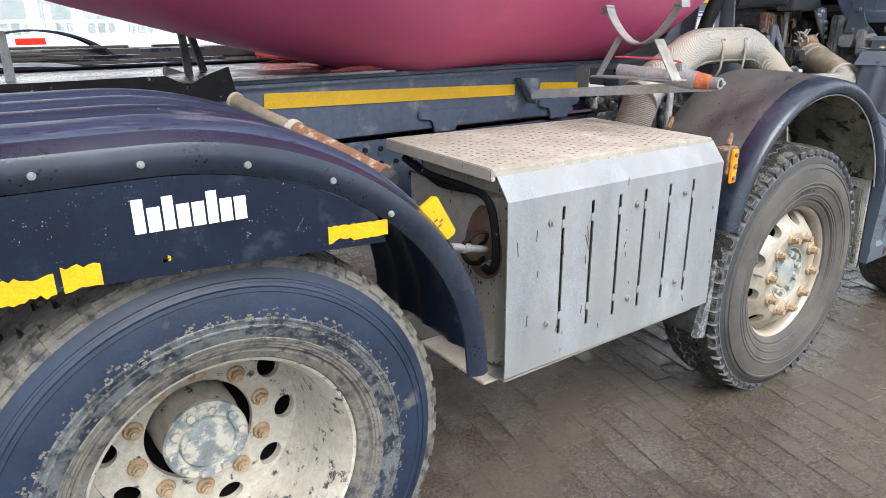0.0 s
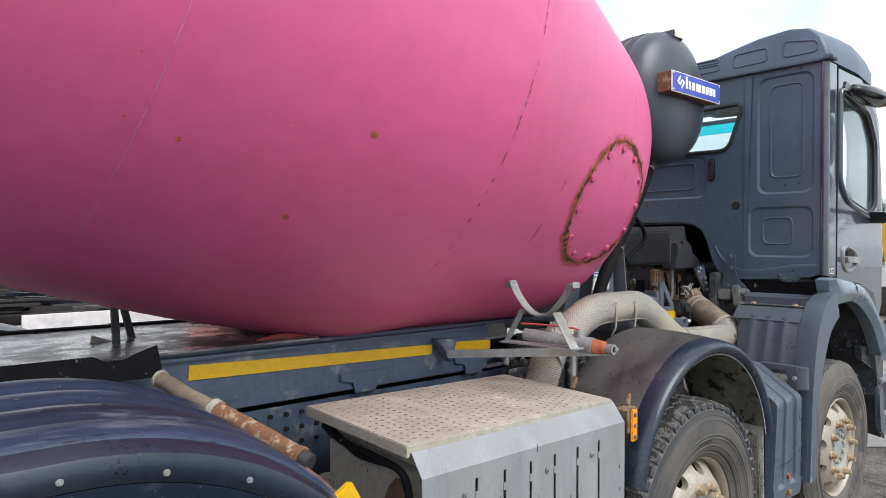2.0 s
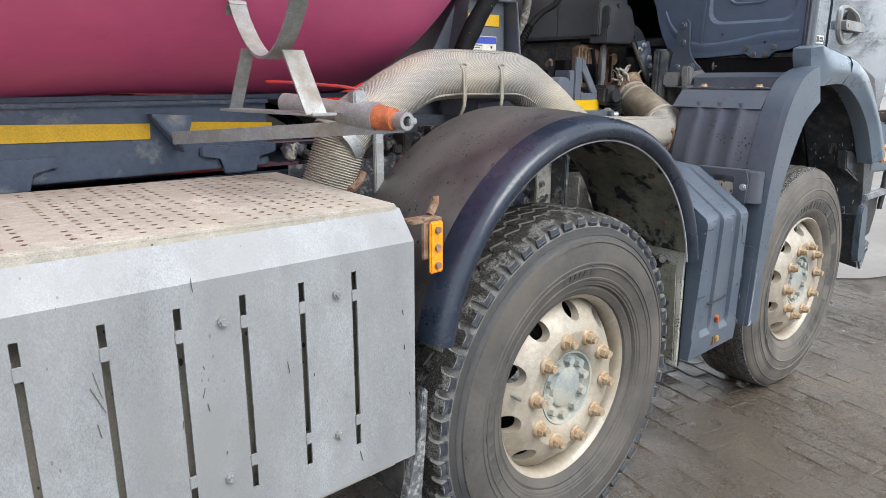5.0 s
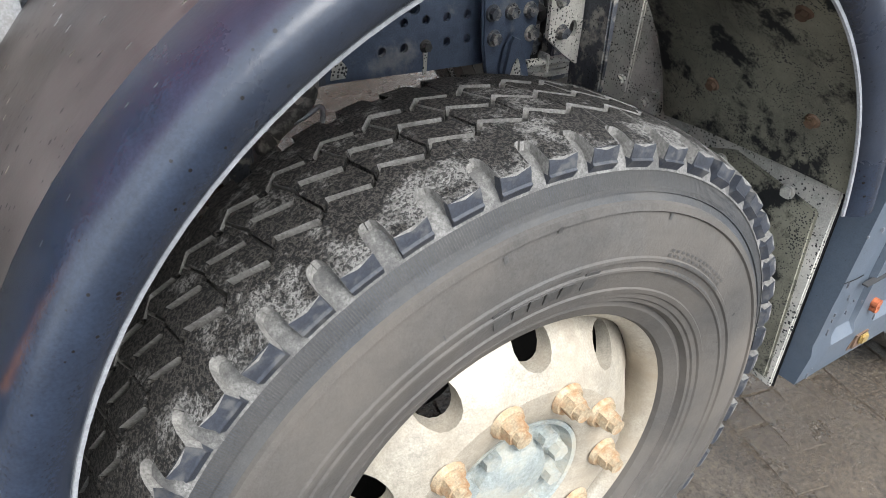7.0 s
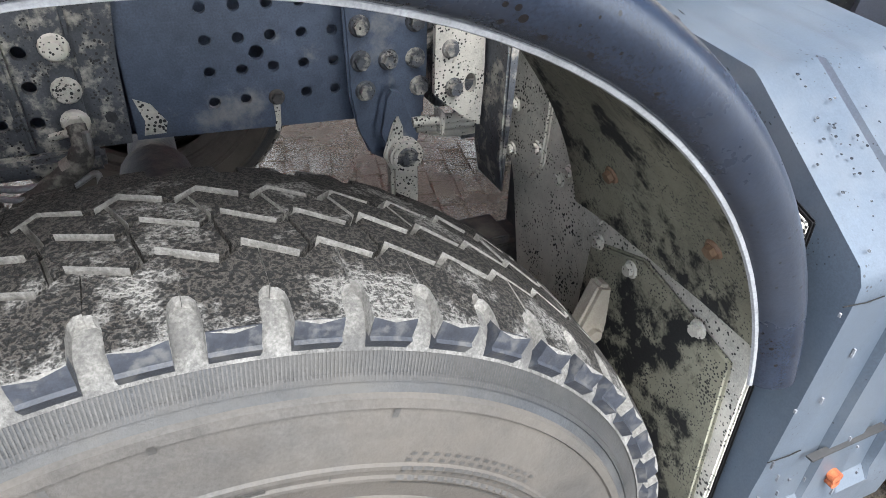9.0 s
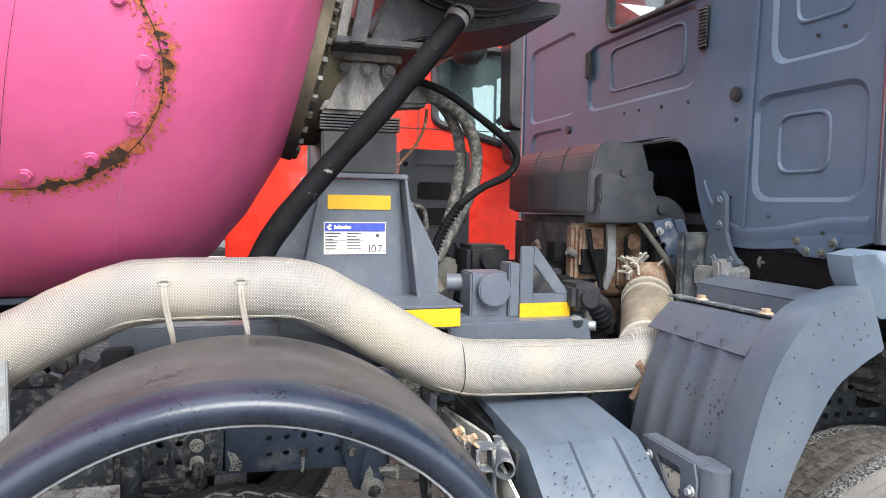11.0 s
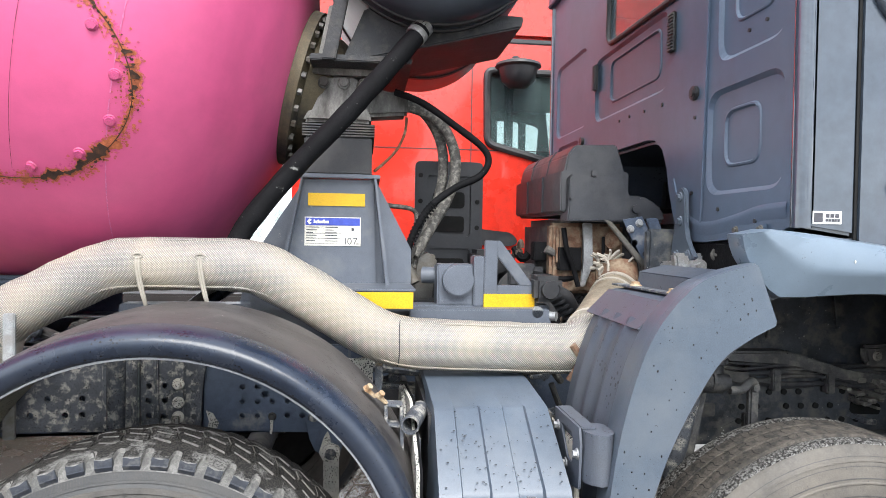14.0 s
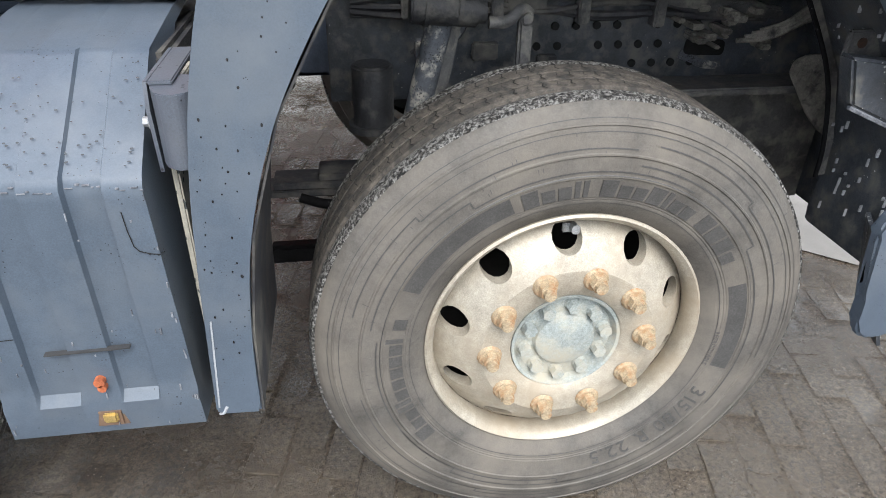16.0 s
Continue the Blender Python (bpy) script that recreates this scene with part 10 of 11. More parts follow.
front_curve = [(2.03, 1.43), (2.10, 1.365), (2.235, 1.165), (2.345, 0.99), (2.395, 0.81), (2.385, 0.61)]
prism(bm, bend(front_curve, 4) + [(2.46, 0.60), (2.52, 0.8), (2.53, 1.1), (2.3, 1.45), (2.03, 1.52)], "y", 0.022, 0.31, 0.01)
prism(bm, [(2.32, 1.36), (2.44, 1.12), (2.54, 0.92), (2.60, 0.70), (2.58, 0.52), (2.66, 0.52), (2.68, 1.1), (2.45, 1.45)], "y", 0.31, 0.70, 0.01)
arch_in = part("arch_liner", bm, M["arch_dark"], truck, "near-black scratched wheel-arch liner")
bm = bmesh.new()
prism(bm, [(2.165, 1.092), (2.195, 0.998), (2.372, 0.925), (2.385, 1.045), (2.30, 1.075)], "y", 0.055, 0.10, 0.006)
apron = part("liner_apron", bm, M["arch_dark"], arch_in, "navy apron folded over the liner")
# thin pale line paints a highlight along the apron's lower edge
bm = bmesh.new()
tube(bm, [(2.193, 0.060, 0.996), (2.28, 0.056, 0.959), (2.372, 0.053, 0.922)], 0.0045, 6)
part("apron_edge", bm, M["edge_wear"], apron, "pale line painted as the highlight on the lower edge")
bm = bmesh.new()
box(bm, 2.22, 2.30, 0.145, 0.16, 1.062, 1.118, 0.004)
part("bracket", bm, M["grime"], arch_in, "scraped bracket plate")
bm = bmesh.new()
cyl(bm, (2.248, 0.143, 1.094), (2.248, 0.146, 1.094), 0.010, seg=12)
part("bracket_hole", bm, M["rust_dark"], arch_in, "rusty hole in the bracket")
bm = bmesh.new()
wear = random.Random(91)
for k_ in range(46):
    x, z = wear.uniform(2.20, 2.42), wear.uniform(0.66, 1.16)
    on = min(front_curve, key=lambda p: abs(p[1] - z))
    y = wear.uniform(0.05, 0.28)
    long_ = wear.uniform(0.004, 0.020)
    hx = on[0] + (z - on[1]) * (-0.55 if z > 0.85 else 0.0) - 0.004
    box(bm, hx - 0.003, hx + 0.003, y, y + wear.uniform(0.0015, 0.004), z, z + long_, 0.0)
tagged(part("scratch", bm, M["lip"], arch_in, "short white scratches"), kind="stuff")
bm = bmesh.new()
prism(bm, bend([(2.372, 0.925), (2.378, 0.962), (2.44, 0.975), (2.53, 0.955), (2.565, 0.86), (2.545, 0.765), (2.512, 0.762), (2.45, 0.82)], 4), "y", 0.49, 0.50, 0.003)
plate_ = part("bearing_plate", bm, M["grime_pale"], truck, "pale half-round plate inside the arch")
bm = bmesh.new()
hexnut(bm, (2.441, 0.49, 0.916), 0.018, 0.012, washer=0.028)
part("plate_bolt", bm, M["grime_pale"], plate_, "dusty bolt with a washer")
bm = bmesh.new()
box(bm, 1.95, 2.46, 0.50, 0.60, 0.872, 0.892, 0.004)
box(bm, 2.0, 2.60, 0.60, 0.70, 0.50, 0.88, 0.02)
part("cross_ledge", bm, M["grime"], truck, "dusty ledge of the front cross member")
bm = bmesh.new()
prism(bm, [(1.50, 1.50), (1.58, 1.50), (1.60, 1.36), (1.57, 1.24), (1.50, 1.22)], "y", 0.675, 0.70, 0.008)
prism(bm, [(1.70, 1.48), (2.02, 1.44), (2.06, 1.30), (1.96, 1.235), (1.72, 1.25)], "y", 0.682, 0.70, 0.010)
prism(bm, [(2.10, 1.40), (2.26, 1.34), (2.34, 1.24), (2.12, 1.23)], "y", 0.685, 0.70, 0.008)
pieces("wall_panel", bm, M["arch_dark"], arch_in, "dusty panel on the arch's inner wall", join=False)
bm = bmesh.new()
box(bm, 1.55, 1.66, 0.63, 0.70, 1.22, 1.36, 0.01)
prism(bm, [(1.56, 1.17), (1.9, 1.165), (2.12, 1.10), (2.40, 1.06), (2.40, 1.03), (2.10, 1.06), (1.9, 1.13), (1.56, 1.135)], "y", 0.62, 0.70, 0.008)
prism(bm, [(2.15, 1.19), (2.36, 1.20), (2.41, 1.15), (2.39, 1.10), (2.16, 1.125)], "y", 0.585, 0.62, 0.012)
pieces("arch_fitting", bm, M["grime"], truck, "dusty fittings inside the arch", join=False)
bm = bmesh.new()
for x, z in ((2.20, 1.155), (2.345, 1.17), (2.375, 1.125), (1.60, 1.30), (1.63, 1.25)):
    hexnut(bm, (x, 0.585 if x > 2 else 0.63, z), 0.012, 0.010, washer=0.018)
pieces("fitting_bolt", bm, M["grime_pale"], truck, "dusty bolt head", join=False)
bm = bmesh.new()
har = random.Random(17)
for n_ in range(7):
    z0 = 1.055 + 0.012 * n_
    pts = [(1.28, 0.645 - 0.004 * n_, z0)]
    for i in range(1, 8):
        pts.append((1.28 + 0.155 * i, 0.640 - 0.004 * (n_ % 3), z0 - 0.03 * (i / 7) ** 2 + har.uniform(-0.014, 0.014)))
    tube(bm, smooth_path(pts, 5), har.uniform(0.005, 0.010), 7, wrinkle=0.002)
pieces("wiring_harness", bm, M["dark"], truck, "grimy wiring harness along the rail", join=False)
bm = bmesh.new()
for x, z0, z1 in ((1.60, 1.20, 1.46), (1.69, 1.22, 1.48), (1.86, 1.20, 1.38)):
    box(bm, x, x + 0.012, 0.688, 0.702, z0, z1, 0.002)
for x, z in ((1.40, 1.08), (1.62, 1.07), (1.84, 1.06), (2.04, 1.05)):
    box(bm, x, x + 0.03, 0.612, 0.65, z - 0.03, z + 0.045, 0.004)
pieces("arch_rib", bm, M["grime"], truck, "grimy upright rib in the arch")
bm = bmesh.new()
stay = [(2.060, 1.395), (2.083, 1.37), (2.222, 1.166), (2.33, 0.99), (2.376, 0.83), (2.383, 0.74)]
for (xa, za), (xb, zb) in zip(stay, stay[1:]):
    d = Vector((xb - xa, zb - za)).normalized() * 0.008
    prism(bm, [(xa - d.y, za + d.x), (xb - d.y, zb + d.x), (xb + d.y, zb - d.x), (xa + d.y, za - d.x)], "y", 0.293, 0.305)
stay_ = part("arch_stay", bm, M["grime"], truck, "long dark bent stay in the arch")
bm = bmesh.new()
tube(bm, smooth_path([(x - 0.022, 0.285, z) for x, z in stay[1:]], 5), 0.0055, 8)
part("stay_cable", bm, M["rubber"], stay_, "black cable along the stay")
bm = bmesh.new()
for k_ in range(22):
    x, z = har.uniform(2.10, 2.38), har.uniform(0.965, 1.065)
    sz = har.uniform(0.006, 0.016)
    box(bm, x - sz, x + sz * har.uniform(0.6, 1.6), 0.60 + har.uniform(-0.03, 0.03), 0.655, z - sz * 0.6, z + sz * 0.6, 0.003)
pieces("arch_plug", bm, M["grime_pale"], truck, "mud-crusted plug or connector", join=False)
bm = bmesh.new()
for n_ in range(4):
    tube(bm, smooth_path([(2.26 + 0.02 * n_, 0.585, 0.99 + 0.008 * n_), (2.34 + 0.012 * n_, 0.57, 1.0 + 0.012 * n_), (2.42, 0.56, 1.04 + 0.012 * n_), (2.50, 0.58, 1.06 + 0.02 * n_)], 5), 0.007, 8)
pieces("air_line", bm, M["grime_pale"], truck, "dusty air line", join=False)
bm = bmesh.new()
box(bm, 1.22, 2.66, 0.655, 0.672, 0.84, 1.10, 0.003)
inner_rail = part("rail_plate", bm, M["arch_dark"], truck, "punched dark rail plate behind the front wheel")
# holes drawn as black discs and a black oval, shade put into colour
bm = bmesh.new()
for i in range(9):
    for j in range(3):
        x, z = 1.74 + 0.055 * i + 0.01 * (j % 2), 0.920 + 0.05 * j
        if (i * 3 + j) % 5 != 2:
            cyl(bm, (x, 0.649, z), (x, 0.656, z), 0.0105, seg=10)
prism(bm, rounded([(2.16, 0.985), (2.155, 0.94), (2.27, 0.935), (2.27, 0.975)], 0.015), "y", 0.649, 0.656)
pieces("plate_hole", bm, M["hole"], inner_rail, "punched holes")
bm = bmesh.new()
for n_ in range(5):
    z = 1.285 - 0.024 * n_
    lathe(bm, [(0.036, z), (0.043, z - 0.006), (0.043, z - 0.018), (0.036, z - 0.023)], 20, m=pose(1.515, 0.42, 0, 90))
cyl(bm, (1.515, 0.42, 1.30), (1.515, 0.42, 1.14), 0.030, seg=16)
pieces("damper_bellows", bm, M["grime_black"], truck, "black ribbed damper boot")
bm = bmesh.new()
cyl(bm, (1.40, 0.42, 1.118), (1.545, 0.42, 1.108), 0.034, seg=18, r=0.004)
cyl(bm, (1.545, 0.42, 1.108), (1.562, 0.42, 1.107), 0.026, seg=16)
for x in (1.43, 1.50):
    cyl(bm, (x, 0.42, 1.116), (x + 0.010, 0.42, 1.115), 0.038, seg=18)
part("brake_cylinder", bm, M["grime_black"], truck, "dark ribbed cylinder behind the wheel")
bm = bmesh.new()
prism(bm, [(1.465, 1.085), (1.520, 1.085), (1.475, 0.86), (1.425, 0.86)], "y", 0.45, 0.48, 0.008)
part("damper_strut", bm, M["grime"], truck, "broad slanting damper strut")
bm = bmesh.new()
tube(bm, smooth_path([(1.57, 0.42, 1.083), (1.61, 0.42, 1.085), (1.645, 0.43, 1.108), (1.665, 0.44, 1.095)], 5), 0.013, 10)
box(bm, 1.640, 1.672, 0.425, 0.45, 0.97, 1.10, 0.006)
hexnut(bm, (1.656, 0.425, 1.09), 0.012, 0.010, washer=0.016)
part("levelling_lever", bm, M["grime"], truck, "bent levelling lever with its link")
bm = bmesh.new()
cyl(bm, (1.32, 0.50, 0.98), (1.32, 0.50, 0.83), 0.048, seg=18, r=0.006)
cyl(bm, (1.32, 0.50, 0.84), (1.32, 0.50, 0.825), 0.060, seg=18)
part("air_spring", bm, M["grime_black"], truck, "small black air spring")
bm = bmesh.new()
tube(bm, smooth_path([(1.12, 0.6, 0.60), (1.20, 0.6, 0.575), (1.28, 0.6, 0.60), (1.33, 0.6, 0.66), (1.34, 0.6, 0.74)], 6), 0.014, 10)
tube(bm, smooth_path([(1.12, 0.62, 0.63), (1.20, 0.62, 0.60), (1.30, 0.62, 0.64), (1.33, 0.6, 0.70)], 6), 0.010, 10)
box(bm, 1.0, 1.55, 0.75, 0.80, 0.30, 0.36, 0.01)
pieces("brake_hose", bm, M["rubber"], truck, "black hoses under the rail")
bm = bmesh.new()
prism(bm, [(2.46, 1.228), (2.62, 1.215), (2.73, 1.165), (2.775, 1.07), (2.775, 0.94), (2.44, 0.955), (2.43, 1.10)], "y", 0.020, 0.06, 0.012)
bumper = part("bumper_corner", bm, M["panel"], truck, "slate bumper corner")
bm = bmesh.new()
tube(bm, smooth_path([(2.60, 0.03, 1.222), (2.72, 0.03, 1.175), (2.782, 0.034, 1.08), (2.782, 0.034, 0.92), (2.765, 0.036, 0.72)], 6), 0.016, 10, wrinkle=0.006)
part("bumper_edge", bm, M["black_plastic"], bumper, "torn black edge of the bumper")
bm = bmesh.new()
box(bm, 2.41, 2.75, 0.0, 0.20, 0.812, 0.842, 0.006)
step_ = part("entry_step", bm, M["step_alu"], truck, "pale grey entry step tread")
bm = bmesh.new()
for i in range(7):
    for j in range(3):
        cyl(bm, (2.44 + 0.045 * i, 0.03 + 0.055 * j, 0.841), (2.44 + 0.045 * i, 0.03 + 0.055 * j, 0.848), 0.011, 0.007, seg=8)
tagged(part("step_stud", bm, M["step_alu"], step_, "raised studs on the tread"), kind="stuff")
bm = bmesh.new()
box(bm, 2.43, 2.72, 0.16, 0.22, 0.60, 0.95, 0.01)
prism(bm, [(2.46, 0.812), (2.755, 0.812), (2.75, 0.70), (2.70, 0.58), (2.60, 0.56), (2.48, 0.62)], "y", 0.045, 0.09, 0.01)
part("step_panel", bm, M["black_plastic"], truck, "black panel under the step")
bm = bmesh.new()
quad_ = [bm.verts.new(q) for q in ((2.300, 0.004, 0.755), (2.377, 0.110, 0.735), (2.447, 0.110, 0.455), (2.435, 0.004, 0.440))]
bm.faces.new(quad_)
shell(bm, 0.008)
flap_ = part("splash_flap", bm, M["arch_dark"], truck, "dark splash flap under the step")
bm = bmesh.new()
torn = random.Random(8)
prism(bm, [(2.44, 0.58), (2.56, 0.575), (2.625, 0.55), (2.60, 0.50), (2.565, 0.42), (2.54, 0.405), (2.50, 0.47)], "y", 0.018, 0.030, 0.003)
for k_ in range(14):
    x, z = torn.uniform(2.47, 2.60), torn.uniform(0.44, 0.57)
    box(bm, x, x + torn.uniform(0.006, 0.02), 0.012, 0.02, z, z + torn.uniform(0.004, 0.014), 0.001)
part("torn_edge", bm, M["scuffed"], flap_, "scuffed torn edge of the flap")
bm = bmesh.new()
prism(bm, bend([(2.292, 0.742), (2.306, 0.800), (2.37, 0.79), (2.385, 0.70), (2.405, 0.60), (2.43, 0.52), (2.40, 0.485), (2.335, 0.50), (2.322, 0.62)], 3), "y", -0.02, 0.012, 0.008)
part("step_hanger", bm, M["panel"], truck, "slate hanging side of the lower step")
bm = bmesh.new()
box(bm, 2.43, 2.50, -0.004, 0.02, 1.03, 1.06, 0.003)
box(bm, 2.405, 2.47, -0.045, -0.004, 1.02, 1.11, 0.008)
part("side_marker", bm, M["orange"], truck, "amber side marker lamp")

# ---- a red lorry parked beyond ----
red = tagged(new("red_lorry"), "bright red lorry parked close beyond the mixer", "lorry")
RY = 3.70
bm = bmesh.new()
RWIN = rounded([(1.385, 2.85), (1.395, 2.27), (1.95, 2.125), (2.45, 2.02), (2.55, 2.82)], 0.06)
holed(bm, [(-0.10, 1.22), (2.75, 1.22), (2.75, 2.95), (2.50, 3.06), (-0.10, 3.08)], [RWIN], "y", RY, RY + 0.05)
part("cab_side", bm, M["red"], red, "red cab side")
bm = bmesh.new()
prism(bm, [(-0.10, 3.10), (2.50, 3.09), (2.20, 3.42), (1.60, 3.60), (0.55, 3.92), (0.25, 4.02), (-0.10, 4.02)], "y", RY + 0.03, RY + 0.35, 0.05)
box(bm, -0.10, 2.6, RY + 0.06, RY + 2.4, 1.22, 1.30, 0.02)
box(bm, -0.12, -0.06, RY + 0.02, RY + 2.45, 1.22, 3.9, 0.02)
box(bm, -0.10, 2.3, RY + 0.10, RY + 2.4, 3.04, 3.12, 0.03)
prism(bm, [(0.08, 4.00), (0.38, 3.96), (0.52, 3.70), (0.12, 3.62)], "y", RY - 0.08, RY + 0.02, 0.02)
part("roof_fairing", bm, M["red"], red, "red roof fairing")
bm = bmesh.new()
box(bm, 1.30, 2.5, RY - 0.012, RY + 0.03, 3.065, 3.10, 0.006)
tube(bm, [(x, RY - 0.004, z) for x, z in RWIN + [RWIN[0]]], 0.030, 8)
box(bm, 1.262, 1.270, RY - 0.003, RY + 0.01, 1.30, 3.06, 0.0)
box(bm, -0.10, 2.4, RY - 0.003, RY + 0.01, 2.215, 2.222, 0.0)
pieces("seal", bm, M["black_plastic"], red, "black seals and joints")
bm = bmesh.new()
prism(bm, RWIN, "y", RY + 0.02, RY + 0.028)
rw = part("side_window", bm, M["green_glass"], red, "clear side window")
rw.visible_shadow = False
bm = bmesh.new()
box(bm, 1.30, 1.62, RY + 0.5, RY + 1.0, 1.6, 2.35, 0.08)
box(bm, 1.25, 1.45, RY + 1.4, RY + 1.9, 1.6, 2.5, 0.08)
box(bm, 2.3, 2.6, RY + 0.1, RY + 2.2, 1.6, 2.25, 0.06)
tube(bm, smooth_path([(2.1, RY + 0.5, 2.35), (2.22, RY + 0.35, 2.5), (2.15, RY + 0.2, 2.3)], 6), 0.03, 8)
box(bm, 1.55, 1.62, RY + 0.08, RY + 0.14, 2.1, 2.85, 0.02)
pieces("cab_inside", bm, M["black_plastic"], red, "dark seat and dashboard")
bm = bmesh.new()
holed(bm, [(-0.08, 1.30), (2.80, 1.30), (2.80, 3.12), (-0.08, 3.12)], [rounded([(1.93, 2.87), (1.94, 2.50), (2.19, 2.43), (2.19, 2.86)], 0.05), rounded([(2.27, 2.85), (2.27, 2.42), (2.40, 2.40), (2.43, 2.80)], 0.04), rounded([(2.50, 3.0), (2.57, 2.38), (2.78, 2.34), (2.78, 3.02)], 0.03)], "y", RY + 2.36, RY + 2.40)
part("far_wall", bm, M["black_plastic"], red, "dark lining of the far cab side")
bm = bmesh.new()
box(bm, 0.2, 2.60, RY + 0.08, RY + 2.36, 2.97, 3.02, 0.02)
part("headliner", bm, M["black_plastic"], red, "dark headliner")
bm = bmesh.new()
prism(bm, rounded([(1.868, 2.90), (1.872, 2.23), (2.10, 2.20), (2.14, 2.92)], 0.06), "y", RY - 0.33, RY - 0.14, 0.04)
prism(bm, rounded([(1.875, 2.21), (1.90, 1.95), (2.08, 1.95), (2.10, 2.19)], 0.06), "y", RY - 0.31, RY - 0.15, 0.04)
tube(bm, [(1.98, RY - 0.2, 2.9), (2.05, RY + 0.02, 2.95)], 0.03, 8)
lathe(bm, [(0.004, 2.895), (0.10, 2.89), (0.172, 2.865), (0.178, 2.845), (0.15, 2.83), (0.13, 2.74), (0.08, 2.69), (0.004, 2.68)], 28, m=pose(1.60, RY - 0.15, 0, 90))
box(bm, 1.56, 1.62, RY - 0.12, RY + 0.01, 2.88, 2.94, 0.01)
pieces("mirror", bm, M["black_plastic"], red, "dark mirrors")
bm = bmesh.new()
prism(bm, rounded([(1.12, 1.62), (1.60, 1.57), (1.66, 1.50), (1.60, 1.46), (1.15, 1.48)], 0.04), "y", RY - 0.02, RY, 0.006)
part("door_handle", bm, M["black_plastic"], red, "black door handle")
bm = bmesh.new()
box(bm, -0.10, 2.7, RY + 0.05, RY + 2.4, 0.35, 1.22, 0.05)
for x in (1.5, -2.2):
    cyl(bm, (x, RY + 0.0, 0.5), (x, RY + 0.30, 0.5), 0.50, seg=40)
    cyl(bm, (x, RY + 2.1, 0.5), (x, RY + 2.4, 0.5), 0.50, seg=40)
box(bm, -5.0, -0.1, RY + 0.75, RY + 1.65, 0.75, 1.0, 0.02)
part("chassis", bm, M["amber_dark"], red, "black chassis and wheels")

# black battery carrier standing behind the mixer's frame
bm = bmesh.new()
box(bm, 0.70, 1.02, 1.80, 1.95, 1.15, 1.90, 0.01)
cooler = part("oil_cooler", bm, M["intake"], truck, "tall black cooler box behind the frame")
bm = bmesh.new()
holed(bm, rounded([(0.69, 1.14), (1.03, 1.14), (1.03, 1.91), (0.69, 1.91)], 0.03), [rounded([(0.75, 1.20), (0.97, 1.20), (0.97, 1.48), (0.75, 1.48)], 0.02), rounded([(0.75, 1.54), (0.97, 1.54), (0.97, 1.84), (0.75, 1.84)], 0.02)], "y", 1.785, 1.80)
part("cooler_frame", bm, M["intake"], cooler, "pressed frame of the cooler")
# black patches stand for the shade in the cooler's recesses and holes
bm = bmesh.new()
for z in (1.27, 1.39, 1.60, 1.72):
    prism(bm, rounded([(0.78, z - 0.04), (0.94, z - 0.04), (0.94, z + 0.04), (0.78, z + 0.04)], 0.02), "y", 1.793, 1.80)
for i in range(6):
    for x in (0.718, 1.002):
        cyl(bm, (x, 1.785, 1.20 + 0.128 * i), (x, 1.783, 1.20 + 0.128 * i), 0.012, seg=10)
pieces("cooler_recess", bm, M["hole"], cooler, "recess or hole, its shade painted as a black patch", join=False)
bm = bmesh.new()
box(bm, 0.95, 1.15, 1.55, 1.75, 1.20, 1.48, 0.02)
cyl(bm, (1.05, 1.55, 1.42), (1.05, 1.50, 1.42), 0.05, seg=16)
part("filter_box", bm, M["black_plastic"], truck, "black filter box")

# ---- yard beyond: pale building, railings, flat trailer, digger, trees ----
hall = tagged(new("warehouse"), "white metal-clad warehouse with dark windows", "building")
bm = bmesh.new()
box(bm, -16, 14, 24.0, 34.0, 0.0, 7.5, 0.05)
wall = part("wall", bm, M["cream_wall"], hall, "white clad wall")
bm = bmesh.new()
for i in range(75):
    box(bm, -16 + 0.4 * i, -15.95 + 0.4 * i, 23.96, 24.0, 0.0, 7.5, 0.0)
part("cladding_ribs", bm, M["cream_wall"], hall, "upright cladding ribs")
bm = bmesh.new()
box(bm, -8.0, -7.0, 23.9, 23.95, 0.0, 2.4, 0.02)
win0 = None
for i in range(22):
    if win0 is None:
        b2_ = bmesh.new()
        box(b2_, -0.45, 0.45, -0.03, 0.0, -0.55, 0.55, 0.0)
        win0 = part("window", b2_, M["dark_glass"], hall, "dark window")
        o = win0
    else:
        o = win0.copy()
        scene.collection.objects.link(o)
    o.matrix_local = pose(-15.0 + 1.25 * i, 23.94, 1.9)
part("door", bm, M["amber_dark"], hall, "dark door")

fence = tagged(new("railing"), "white painted metal upright-bar railing", "railing")
bm = bmesh.new()
for z in (0.25, 1.62):
    box(bm, -9.0, 9.0, 12.0, 12.04, z, z + 0.05, 0.0)
pieces("rail", bm, M["cream_wall"], fence, "white top and bottom rails")
bm = bmesh.new()
box(bm, -0.018, 0.018, 12.0, 12.03, 0.25, 1.64, 0.0)
bar0 = part("bar", bm, M["cream_wall"], fence)
for i in range(110):
    o = bar0.copy()
    scene.collection.objects.link(o)
    o.matrix_local = pose(-8.9 + 0.16 * i, 0, 0)
bar0.matrix_local = pose(-9.0, 0, 0)
bm = bmesh.new()
for i in range(8):
    box(bm, -9.0 + 2.5 * i, -8.9 + 2.5 * i, 11.98, 12.06, 0.0, 1.9, 0.0)
pieces("post", bm, M["cream_wall"], fence, "white posts")

trailer = tagged(new("flat_trailer"), "black low trailer with stacked mudguards and beams", "trailer")
bm = bmesh.new()
box(bm, -6.5, 2.0, 6.2, 8.4, 0.95, 1.12, 0.02)
for i in range(9):
    box(bm, -6.2 + 0.9 * i, -6.1 + 0.9 * i, 6.15, 8.45, 1.12, 1.22, 0.01)
